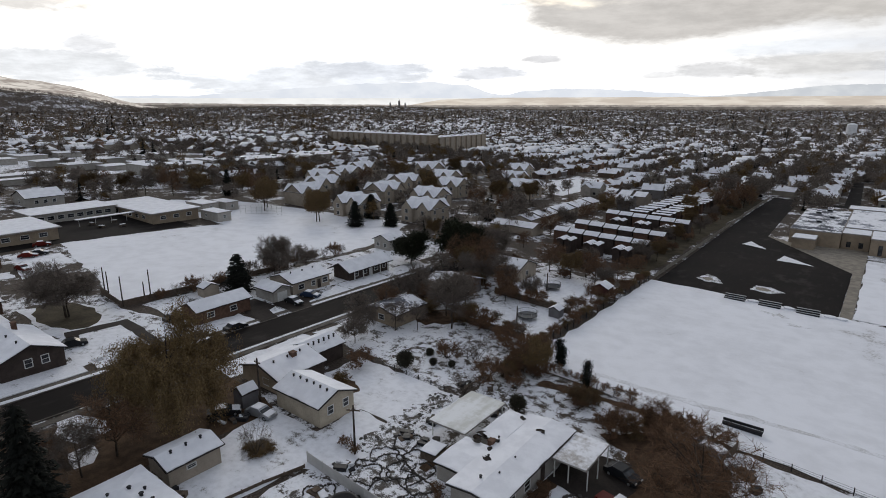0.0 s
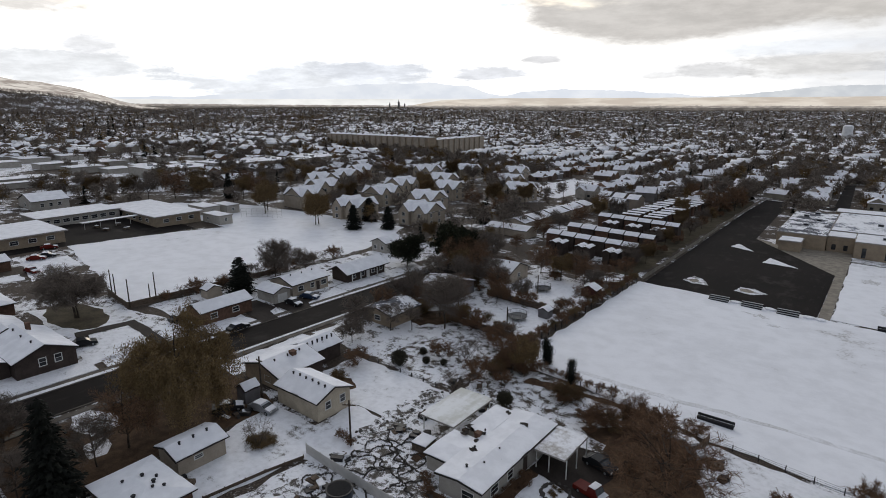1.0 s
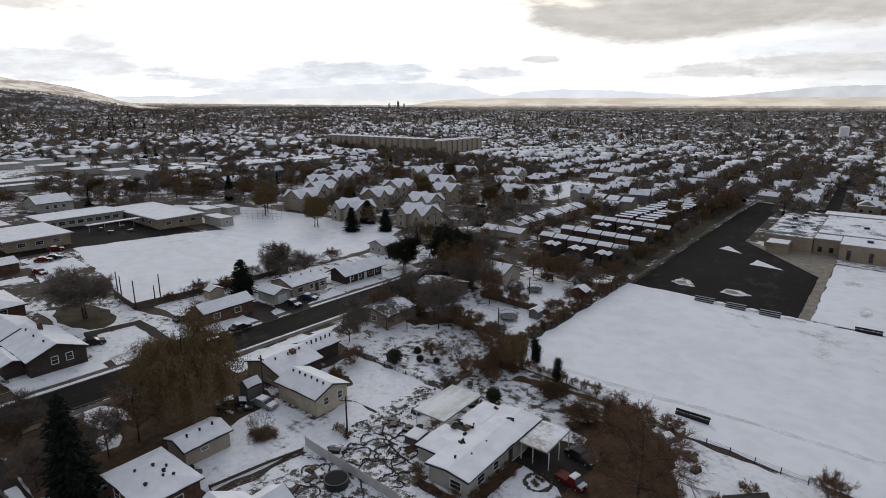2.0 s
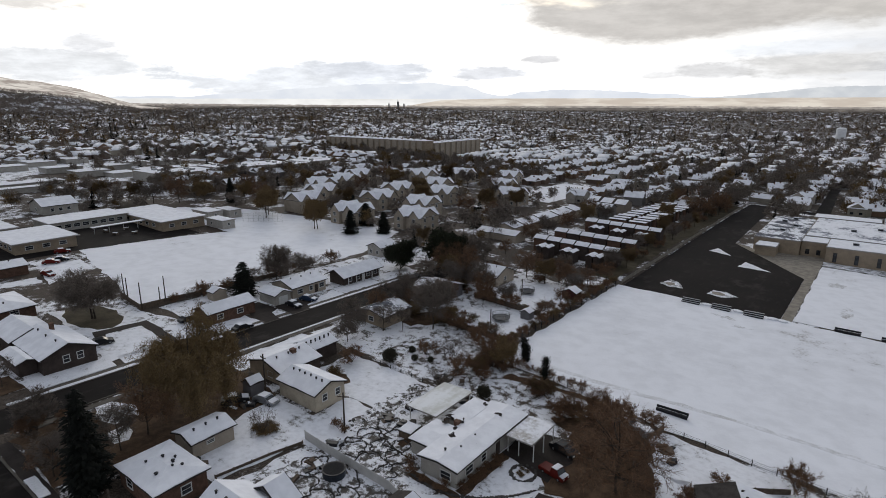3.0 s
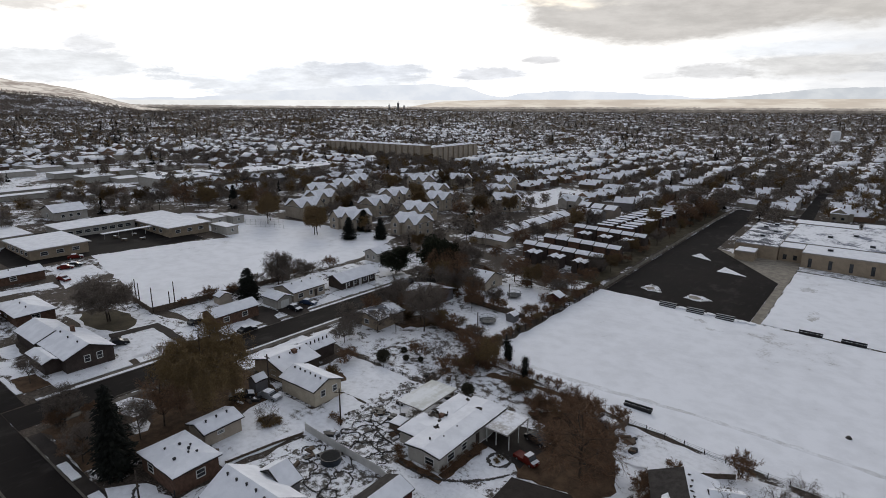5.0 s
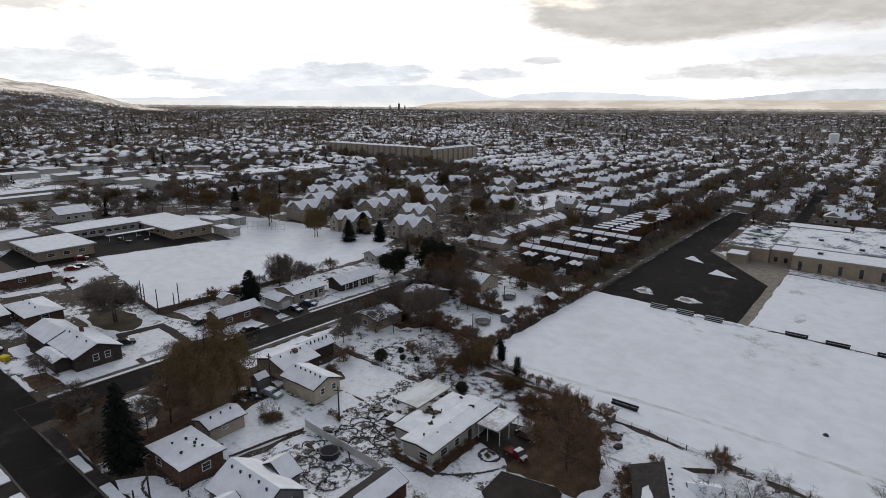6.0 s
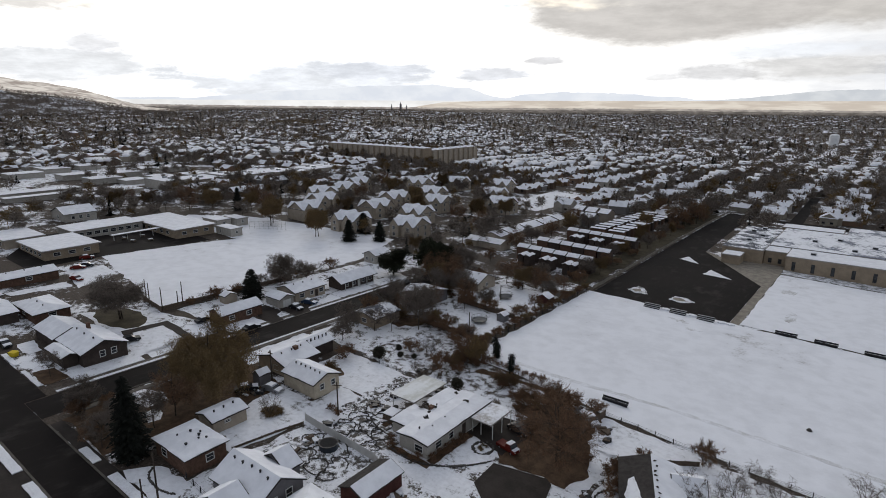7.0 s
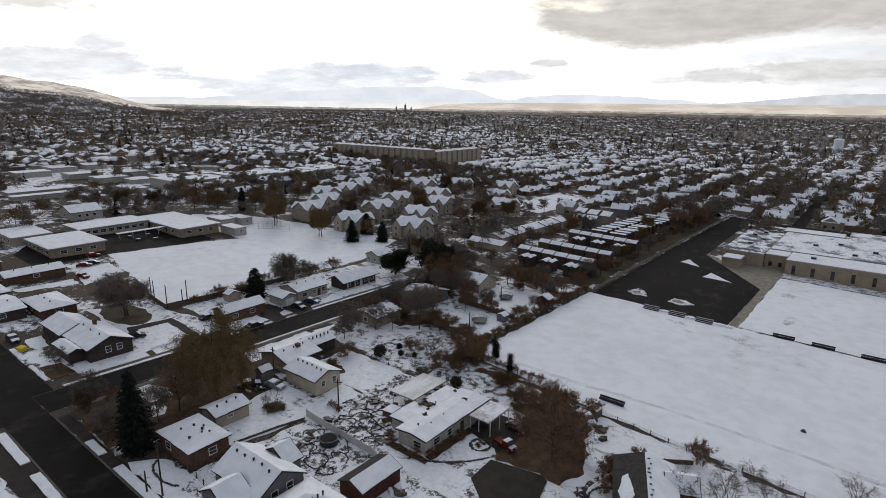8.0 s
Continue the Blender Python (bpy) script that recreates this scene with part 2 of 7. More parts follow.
M["blue_paint"] = mat_plain("dark_blue_car_paint", (0.035, 0.055, 0.10), 0.3, 0.2, 0.1, 1.0)
M["tank"] = mat_plain("pale_tank_paint", (0.80, 0.81, 0.82), 0.6, 0, 0.1, 0.3)


def mat_glass():
    m = Nodes("window_glass")
    m.gloss = 0.5
    return m.done(m.mix(m.ramp(m.noise(0.8), 0.4, 0.6), (0.015, 0.017, 0.02), (0.045, 0.048, 0.052)), 0.08)


M["glass"] = mat_glass()


def mat_leaf(name, a, b, c):
    m = Nodes(name)
    col = m.pick(m.island(), [a, b, c, tuple(0.6 * v for v in a)])
    tint = m.mix(m.math("MULTIPLY", m.random(), 0.35), col, b)
    return m.done(tint, 0.85)


M["tan_leaf"] = mat_leaf("dry_olive_tan_leaves", (0.212, 0.147, 0.072), (0.155, 0.108, 0.056), (0.255, 0.178, 0.084))
M["rust_leaf"] = mat_leaf("rust_brown_leaves", (0.165, 0.108, 0.052), (0.112, 0.078, 0.043), (0.200, 0.135, 0.060))
M["twig"] = mat_leaf("bare_twigs", (0.165, 0.138, 0.117), (0.120, 0.099, 0.084), (0.205, 0.170, 0.145))
M["red_twig"] = mat_leaf("red_brown_twigs", (0.165, 0.098, 0.060), (0.115, 0.071, 0.047), (0.210, 0.122, 0.070))
# Twigs of the far woods, lightened and greyed to stand for haze.
M["hazed_twig"] = mat_leaf("haze_lightened_twigs", (0.185, 0.155, 0.132), (0.135, 0.113, 0.097), (0.225, 0.187, 0.158))
M["yew"] = mat_leaf("dull_evergreen_leaves", (0.060, 0.056, 0.040), (0.042, 0.040, 0.030), (0.080, 0.072, 0.050))
M["pine_needle"] = mat_leaf("pine_needles", (0.030, 0.034, 0.020), (0.020, 0.024, 0.015), (0.042, 0.046, 0.026))
M["needle"] = mat_leaf("dark_needles", (0.011, 0.0125, 0.010), (0.008, 0.009, 0.0075), (0.016, 0.0175, 0.013))


def mat_far_wall():
    m = Nodes("house_walls")
    return m.done(m.pick(m.island(), [(0.26, 0.22, 0.18), (0.12, 0.085, 0.065), (0.38, 0.35, 0.31), (0.17, 0.16, 0.155), (0.20, 0.13, 0.09), (0.30, 0.27, 0.22)]), 0.85)


M["far_wall"] = mat_far_wall()


def mat_house_wall():
    m = Nodes("mixed_house_wall")
    col = m.pick(m.random(), [(0.26, 0.22, 0.18), (0.12, 0.085, 0.065), (0.38, 0.35, 0.31), (0.17, 0.16, 0.155), (0.20, 0.13, 0.09), (0.30, 0.27, 0.22)])
    stain = m.mix(m.math("MULTIPLY", m.ramp(m.noise(0.6), 0.4, 0.7), 0.3), col, (0.09, 0.08, 0.07))
    return m.done(stain, 0.85)


M["house_wall"] = mat_house_wall()


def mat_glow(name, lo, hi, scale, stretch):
    """A plain far backdrop that glows: hazy distant light put into its emission colour."""
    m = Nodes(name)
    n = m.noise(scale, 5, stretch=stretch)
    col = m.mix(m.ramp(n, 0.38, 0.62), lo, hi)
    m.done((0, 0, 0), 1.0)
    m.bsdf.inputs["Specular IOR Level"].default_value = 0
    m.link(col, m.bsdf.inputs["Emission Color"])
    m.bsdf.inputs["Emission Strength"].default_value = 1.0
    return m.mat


# Haze is painted into these self-glowing colours, paler for farther ridges.
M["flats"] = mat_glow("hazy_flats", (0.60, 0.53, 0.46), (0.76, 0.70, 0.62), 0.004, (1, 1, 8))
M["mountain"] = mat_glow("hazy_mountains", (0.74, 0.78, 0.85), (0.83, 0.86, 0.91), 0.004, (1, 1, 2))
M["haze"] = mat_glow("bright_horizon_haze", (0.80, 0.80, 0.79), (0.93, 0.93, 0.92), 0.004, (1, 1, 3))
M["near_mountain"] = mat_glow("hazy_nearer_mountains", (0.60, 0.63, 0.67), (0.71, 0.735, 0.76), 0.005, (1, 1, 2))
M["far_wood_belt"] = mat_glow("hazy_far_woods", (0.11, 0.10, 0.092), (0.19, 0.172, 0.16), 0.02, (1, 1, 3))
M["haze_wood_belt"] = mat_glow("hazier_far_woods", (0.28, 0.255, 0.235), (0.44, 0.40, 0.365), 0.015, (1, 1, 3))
M["hill"] = mat_glow("haze_glow_snowy_hill", (0.36, 0.315, 0.285), (0.72, 0.675, 0.625), 0.016, (1, 1, 2.0))
M["hill_foot"] = mat_snow("wooded_hill_foot", (0.11, 0.088, 0.072), 0.53, 0.05, 0.02)

# ---- building tools ----
CA, SA = math.cos(radians(37.8)), math.sin(radians(37.8))


def G(x, y):
    """The height of the ground: a gentle even slope that levels out far off."""
    s = x * CA + y * SA
    a = abs(s)
    g = 0.034 * a if a < 200 else 6.8 + 3.8 * (1 - math.exp(-(a - 200) / 112))
    return -g if s > 0 else g


class Mesh:
    """Collects vertices and faces for one mesh."""

    def __init__(self):
        self.v, self.f = [], []

    def add(self, verts, faces):
        k = len(self.v)
        self.v += [tuple(p) for p in verts]
        self.f += [tuple(k + i for i in f) for f in faces]
        return self

    def box(self, x0, y0, z0, x1, y1, z1):
        return self.add([(x0, y0, z0), (x1, y0, z0), (x1, y1, z0), (x0, y1, z0), (x0, y0, z1), (x1, y0, z1), (x1, y1, z1), (x0, y1, z1)],
                        [(3, 2, 1, 0), (4, 5, 6, 7), (0, 1, 5, 4), (1, 2, 6, 5), (2, 3, 7, 6), (3, 0, 4, 7)])

    def slab(self, top, thick):
        """A plate under the given top outline (a planar or nearly planar loop)."""
        n = len(top)
        low = [(x, y, z - thick) for x, y, z in top]
        return self.add(list(top) + low, [tuple(range(n)), tuple(range(2 * n - 1, n - 1, -1))] + [(i, i + n, (i + 1) % n + n, (i + 1) % n) for i in range(n)])

    def tube(self, p, q, r0, r1, n=6):
        p, q = Vector(p), Vector(q)
        d = (q - p).normalized()
        a = d.orthogonal().normalized()
        b = d.cross(a)
        ring = [(math.cos(2 * math.pi * i / n), math.sin(2 * math.pi * i / n)) for i in range(n)]
        v = [p + r0 * (c * a + s * b) for c, s in ring] + [q + r1 * (c * a + s * b) for c, s in ring]
        return self.add(v, [(i, (i + 1) % n, (i + 1) % n + n, i + n) for i in range(n)] + [tuple(range(n - 1, -1, -1)), tuple(range(n, 2 * n))])

    def spike(self, p, q, r):
        """A thin three-sided point from p to q: one twig."""
        p, q = Vector(p), Vector(q)
        d = (q - p).normalized()
        a = d.orthogonal().normalized() * r
        b = d.cross(a)
        return self.add([p + a, p - 0.5 * a + 0.87 * b, p - 0.5 * a - 0.87 * b, q], [(0, 1, 3), (1, 2, 3), (2, 0, 3)])

    def blade(self, p, q, r, turn):
        """A flat pointed spray of twigs from p to q."""
        p, q = Vector(p), Vector(q)
        d = (q - p).normalized()
        a = d.orthogonal().normalized()
        a = (a * math.cos(turn) + d.cross(a) * math.sin(turn)) * r
        return self.add([p + a, p - a, q], [(0, 1, 2)])

    def mesh(self, name):
        me = bpy.data.meshes.new(name)
        me.from_pydata(self.v, [], self.f)
        me.update()
        return me


def part(name, shape, material, parent, label=""):
    me = shape.mesh(name) if isinstance(shape, Mesh) else shape
    if material and not me.materials:
        me.materials.append(material)
    ob = new(name, me)
    ob.parent = parent
    return tagged(ob, label) if label else ob


def thing(name, x, y, rz, label, category, group="", z=None):
    ob = new(name)
    ob.empty_display_size = 0.3
    ob.matrix_basis = pose(x, y, G(x, y) if z is None else z, 0, 0, rz)
    return tagged(ob, label, category, group)


def structure(name, shape, material, label, category):
    me = shape.mesh(name) if isinstance(shape, Mesh) else shape
    me.materials.append(material)
    return tagged(new(name, me), label, category, kind="structure")


def wobble(outline, step, amount, seed):
    """The outline with a point every step metres, pushed in and out a little."""
    rnd = random.Random(seed)
    out = []
    for (x0, y0), (x1, y1) in zip(outline, outline[1:] + outline[:1]):
        d = math.hypot(x1 - x0, y1 - y0)
        n = max(1, int(d / step))
        for i in range(n):
            t = i / n
            o = rnd.uniform(-amount, amount)
            out.append((x0 + (x1 - x0) * t + o * (y1 - y0) / d, y0 + (y1 - y0) * t - o * (x1 - x0) / d))
    return out


def sheet(name, outline, h, material, label, category, amount=0.0, step=2.0, thick=0.0):
    """A sheet that follows the ground, h above it."""
    pts = wobble(outline, step, amount, name + str(outline[0])) if amount else outline
    top = [(x, y, G(x, y) + h) for x, y in pts]
    area = sum(a[0] * b[1] - b[0] * a[1] for a, b in zip(top, top[1:] + top[:1]))
    if area < 0:
        top.reverse()
    m = Mesh()
    m.slab(top, max(thick, 0.02))
    return structure(name, m, material, label, category)


def rect(x0, y0, x1, y1):
    return [(x0, y0), (x1, y0), (x1, y1), (x0, y1)]

# ---- ground, roads and snow ----


def build_ground():
    steps = [i * 20.0 for i in range(-26, 27)]
    far = [620, 760, 950, 1200, 1550, 2000, 2600, 3400, 4300, 4850]
    lines = [-v for v in reversed(far)] + steps + far
    n = len(lines)
    me = Mesh()
    me.v = [(x, y, G(x, y)) for y in lines for x in lines]
    me.f = [(j * n + i, j * n + i + 1, (j + 1) * n + i + 1, (j + 1) * n + i) for j in range(n - 1) for i in range(n - 1)]
    structure("ground", me, M["ground"], "patchy thin snow over brown winter ground", "ground")


build_ground()

# the wide school field and its asphalt
sheet("snow_field_school", [(-56, 87.5), (-45, 86.6), (-21, 83), (13, 81.3), (75, 80), (75, 153.6), (-56, 153.6)], 0.10, M["field"], "wide smooth snow-covered playing field", "field", 0.5, 3)
sheet("snow_field_side", rect(-11.9, 154.6, 75, 221.6), 0.10, M["field"], "snow-covered lawn beside the school", "field", 0.25, 3)
sheet("parking_lot", [(-54.5, 153.9), (-14.6, 153.9), (-14.6, 200), (-42, 239), (-44, 300), (-57.3, 300)], 0.06, M["asphalt"], "wet dark asphalt school playground", "asphalt")
sheet("road_school", [(-57.3, 300), (-44, 300), (-44.6, 352), (-57, 352)], 0.06, M["asphalt"], "wet dark asphalt road", "road")
sheet("path_school", [(-14.5, 153.9), (-12.1, 153.9), (-12.1, 230.4), (-12.1, 236.2), (-20, 236.2), (-35, 233.9), (-42, 240), (-42, 238.8), (-14.5, 200)], 0.07, M["concrete"], "damp tan concrete walk along the asphalt", "pavement")
sheet("rough_strip", [(-66, 157), (-58.2, 157), (-59.2, 338), (-72, 338)], 0.05, M["grass"], "brown rough grass beside the school road", "ground", 0.8, 4)
sheet("road_cross_far", rect(-44.5, 340, 30, 349), 0.08, M["asphalt"], "wet dark side road", "road")
sheet("road_far", [(-26, 349.2), (-19.5, 349.2), (-23, 470), (-28.5, 470)], 0.08, M["asphalt"], "wet dark residential road", "road")
for k, outline in enumerate(([(-47.2, 163.8), (-44.5, 162.2), (-40.2, 163), (-43, 168.5), (-46, 170)], [(-34, 163), (-30, 162), (-26.4, 165.4), (-30, 168.4), (-33.4, 167.6)],
                            [(-46.6, 218), (-38.6, 215.4), (-45, 224.6)], [(-33.7, 201.4), (-24, 201.2), (-32.8, 209.8)])):
    sheet(f"snow_island_{k + 1}", outline, 0.10, M["lot_snow" if k < 2 else "bank"], "thin snow left lying on the wet asphalt", "snow", 0.22, 0.9)

for k, (x, y, rx, ry) in enumerate(((-26.0, 146.0, 3.0, 0.8), (-21.0, 141.0, 2.0, 0.7), (-1.6, 172, 1.2, 6.0), (-6, 199, 2, 3))):
    sheet(f"snow_scuff_{k + 1}", [(x + rx * math.cos(a * 0.5236), y + ry * math.sin(a * 0.5236)) for a in range(12)], 0.125, M["scuff"], "grey scuffed patch in the snow", "snow", 0.9, 0.6)
sheet("snow_track", [(-47, 90.6), (-33, 91), (-15, 93), (10, 93.2), (40, 92), (60, 91), (60, 92.2), (40, 93.2), (10, 94.4), (-15, 94.2), (-33, 92.2), (-47, 91.8)], 0.12, M["faint"], "faint trodden track across the snow", "snow", 0.3, 2.0)

for k, (x, y, rx, ry) in enumerate(((-44.6, 165.2, 1.3, 1.6), (-31.4, 165.0, 1.8, 1.5))):
    sheet(f"bare_spot_{k + 1}", [(x + rx * math.cos(a * 0.5236), y + ry * math.sin(a * 0.5236)) for a in range(12)], 0.12, M["concrete"], "bare tan spot in a snow island", "ground", 0.1, 0.6)

# the residential street and its crossing
sheet("road_street", rect(-104.1, 14.6, -96.1, 150), 0.05, M["asphalt"], "wet dark residential street", "road")
sheet("road_street_south", rect(-104.1, -60, -96.1, 7.8), 0.05, M["asphalt"], "wet dark residential street", "road")
sheet("road_crossing_west", [(-152, 14.48), (-104.5, 14.48), (-104.5, 18.2), (-138, 18.2)], 0.056, M["asphalt"], "wet dark asphalt side street", "road")
sheet("road_crossing", rect(-260, 7.9, 40, 14.5), 0.05, M["asphalt"], "wet dark asphalt side street", "road")


def kerb(name, x0, y0, x1, y1):
    sheet(name, rect(x0, y0, x1, y1), 0.16, M["walk"], "damp concrete kerb", "kerb", thick=0.16)


kerb("kerb_east", -96.1, 20, -95.85, 150)
kerb("kerb_west", -104.35, 20, -104.1, 150)
kerb("kerb_north", -93, 14.5, 40, 14.8)
kerb("kerb_south", -93, 7.6, 40, 7.9)
sheet("verge_north", rect(-93, 14.85, -20, 16.75), 0.055, M["drive"], "wet dark verge along the kerb", "ground", 0.2, 2)
sheet("verge_south", rect(-93, 3.4, -20, 7.55), 0.055, M["drive"], "wet dark verge along the kerb", "ground", 0.2, 2)
sheet("pavement_east", rect(-95.2, 20, -93.9, 150), 0.12, M["walk"], "damp dark concrete pavement", "pavement")
sheet("pavement_west", rect(-106.5, 20, -105.3, 150), 0.12, M["walk"], "damp dark concrete pavement", "pavement")
for k, (x0, y0, x1, y1) in enumerate(((-95.8, 52, -95.25, 96), (-105.25, 20, -104.4, 58), (-105.2, 59.6, -104.4, 68), (-105.2, 81.4, -104.4, 124), (-111.2, 24, -106.6, 37.6), (-81.5, 14.9, -76, 16.2), (-71, 14.9, -55, 16.4),
                                      (-94, 6.1, -82, 7.5), (-78, 6.1, -66, 7.5), (-63, 6, -40, 7.5), (-119, 18.4, -109.5, 19.2), (-131, 18.4, -123, 19.4))):
    sheet(f"snow_verge_{k + 1}", rect(x0, y0, x1, y1), 0.20, M["bank"], "strip of snow along the kerb", "snow", 0.06, 1.2, 0.14)

for k, outline in enumerate(([(-62, 16.9), (-20, 16.9), (-6, 45), (-14, 58), (-21, 70), (-58, 70), (-60.5, 44)], [(-124, 19.4), (-109.2, 19.4), (-109.2, 60), (-132, 54), (-141, 54), (-124, 40)], [(-93, 72), (-58.8, 72), (-58.6, 140), (-82, 146), (-93, 118)],
                            [(-131, 58), (-112.2, 58), (-112.2, 146), (-130, 146)], [(-12, 50), (30, 50), (30, 79.6), (-3, 79.8), (-14, 71)])):
    sheet(f"snow_lot_{k + 1}", outline, 0.04, M["trodden"], "trodden patchy snow between the houses", "snow", 0.6, 2.5)
YARDS = [rect(-78.4, 57.5, -57.2, 70), [(-75.5, 49.8), (-74, 39.2), (-68.6, 30.6), (-63, 30.4), (-61, 43), (-58, 45), (-57.2, 50), (-58.2, 57.4), (-66, 57.4), (-66, 49.9)], [(-71, 16.8), (-50, 16.6), (-46, 21.5), (-58.5, 19.2), (-60.8, 22), (-68, 21.6)],
         [(-20.2, 70), (-14, 72), (-14, 60), (-22, 56), (-23, 62), (-21, 82), (-3, 80.6), (-4, 72)], [(-36.5, 52), (-29, 52.5), (-30, 60.5), (-36.5, 60.3)],
         [(-43, 45), (-35, 44.5), (-28, 44), (-28, 50), (-36, 50.5), (-36.5, 48)], [(-77, 97), (-62, 97), (-59, 112), (-70, 114), (-77, 108)],
         [(-82, 120), (-60, 116), (-58.5, 136), (-70, 140), (-82, 134)], [(-122.4, 42.6), (-117.5, 41.6), (-117.2, 37.6), (-109.1, 37.5), (-109.1, 48.9), (-121.8, 49.8)], [(-146, 40), (-127, 38.5), (-120, 52), (-130, 54), (-140, 50)],
         rect(-112, 95, -106.6, 124), [(-112.4, 24), (-110.9, 24), (-110.9, 37.4), (-112.2, 37.4)], [(-111.6, 94.4), (-106.6, 94.4), (-106.6, 81.6)], rect(-111.6, 58.6, -106.6, 68.2), rect(-110.8, 39, -106.6, 48.6), [(-109, 73.6), (-106.6, 72.4), (-106.6, 75.4), (-110, 76)], rect(-93.5, 51, -88, 70), [(-110, 118), (-108.9, 124), (-120, 128), (-122, 119)],
         rect(-168, 268, -138, 346), [(-176.6, 32), (-172.6, 32.4), (-170.6, 47), (-176.4, 47.6)], [(-188, 62.6), (-185, 51), (-167.3, 47.4), (-174, 61)], [(-94.2, 28.4), (-91, 27.6), (-87, 28.4), (-86.6, 32.4), (-90.1, 33.4), (-94, 31)], [(-85, 27), (-81.2, 26), (-80.8, 28.3), (-84.9, 29.6)], [(-135, 22.5), (-135, 25.6), (-128, 25), (-127.2, 22.2)],
         [(-12, 56), (12, 56), (12, 80), (-3, 80), (-3, 71), (-12, 71)], rect(-60, -8, -20, 3.2), rect(-92, -8, -64, 3.2), rect(-120, -20, -109, 6)]
for k, outline in enumerate(YARDS):
    sheet(f"snow_yard_{k + 1}", outline, 0.08, M["yard"], "fresh snow lying over a lawn", "snow", 0.45, 1.6)
sheet("snow_field_left", [(-198.5, 66.4), (-133, 55), (-133.5, 76), (-133, 128), (-146, 160), (-190, 154), (-224, 145), (-248, 126), (-236, 114), (-190, 114), (-195, 100)], 0.10,
      M["field"], "flat snow-covered school field", "field", 0.6, 3)
sheet("court_asphalt", [(-246, 62), (-218, 44), (-197.6, 44), (-198.8, 66.3), (-195.6, 106), (-224, 106), (-246, 106)], 0.07, M["asphalt"], "wet dark asphalt school court", "asphalt")
for k, outline in enumerate(([(-460, 120), (-352, 76), (-350, 150), (-352, 300), (-400, 310), (-440, 220)], [(-316, 96), (-290, 104), (-284, 140), (-304, 150), (-318, 240), (-319, 150), (-340, 146), (-342, 120)], [(-540, 150), (-470, 120), (-450, 230), (-470, 330), (-540, 260)])):
    sheet(f"snow_lot_shops_{k + 1}", outline, 0.06, M["trodden"], "trodden patchy snow round the shops", "snow", 2.0, 6)
sheet("grass_field", [(-320, 20), (-250, 20), (-246, 62), (-243, 112), (-320, 140)], 0.05, M["ground"], "brown winter ground with snow patches", "ground", 1.0, 4)
for k, outline in enumerate(([(-56.5, 43.9), (-43.9, 44.2), (-44, 51), (-48.4, 52), (-48.4, 58.4), (-57.4, 58.2)], [(-59.8, 31), (-46, 34), (-43.8, 43.2), (-58, 43)],
                            [(-75, 71), (-60.5, 71), (-57.5, 94), (-73, 94)], [(-56, 69.5), (-30, 69.5), (-22, 82), (-45, 86), (-58, 86)])):
    sheet(f"garden_{k + 1}", outline, 0.06, M["rubble" if k < 2 else "garden"], "trodden garden with thin broken snow", "ground", 0.4, 1.5)
sheet("leaf_bed", [(-36.2, 74), (-31, 79.5), (-30.0, 83.4), (-20.9, 81.2), (-19.6, 72.3), (-16.2, 66), (-15.6, 61.5), (-17.2, 58.2), (-19.0, 57.6), (-21.0, 58.4), (-28.6, 56.5), (-30.6, 60.3), (-31.4, 64.7), (-29.8, 67.7), (-31.9, 72.2)], 0.11, M["mud"], "brown leaf litter and mud under a tree", "ground", 0.5, 1.2)
sheet("litter_patch", [(-85.6, 96.0), (-81.0, 100.0), (-75.3, 94.6), (-79.4, 89.5), (-82.6, 89)], 0.07, M["mud"], "rust-brown leaf litter behind a house", "ground", 0.8, 1.5)
sheet("hedge_soil", [(-50, 81.2), (-42.3, 82.8), (-36, 83.4), (-29.5, 83.4), (-29.5, 84.6), (-36, 84.8), (-42.3, 84.6), (-50, 83.4)], 0.12, M["mud"], "dark soil along the field hedge", "ground", 0.3, 1.0)
sheet("leaf_bed_east", [(-93.2, 17.0), (-77.5, 16.8), (-76, 22), (-74.5, 50), (-88, 51), (-93, 44)], 0.06, M["mud"], "brown leaf litter under the big trees", "ground", 0.6, 2)
sheet("driveway", [(-28.4, 50.0), (-28.8, 56.2), (-20.3, 58.2), (-19.0, 57.4), (-17.6, 52), (-19.4, 42), (-24, 40.5), (-24.6, 47.0)], 0.15, M["drive"], "damp dark asphalt driveway", "pavement")
sheet("driveway_gabled", [(-126.2, 41.2), (-125.0, 52.0), (-118, 51.8), (-104.4, 50.4), (-104.4, 48.8), (-118, 49.5), (-122.7, 49.7), (-123.4, 42.5), (-119, 41.2), (-118.6, 39.4)], 0.10, M["drive"], "wet dark driveway beside the brown house", "pavement", 0.15, 1.5)
sheet("rock_strip", [(-60.2, 51.2), (-60.6, 58.4), (-60.4, 68.9), (-57.5, 69.0), (-56.5, 59.3), (-55.9, 53.9), (-57.5, 50.3)], 0.10, M["rubble"], "broken snow over dark rocks beside the lawn", "ground", 0.6, 1.0)
# Dark drive colour carried under the carport to paint the shade there.
sheet("driveway_carport", [(-37.4, 61.0), (-29.0, 58.8), (-28.2, 66), (-30.6, 70.4), (-37.3, 68.6)], 0.13, M["drive"], "dark drive sheet that also stands for the carport's shade", "pavement", 0.2, 1.2)
sheet("drive_ranch", [(-117.2, 71.4), (-117.2, 75.6), (-110, 75.8), (-109, 73.4), (-104.2, 72.2), (-104.2, 68.6), (-111, 69.0)], 0.125, M["drive"], "wet brown driveway beside a ranch house", "pavement", 0.15, 1.2)
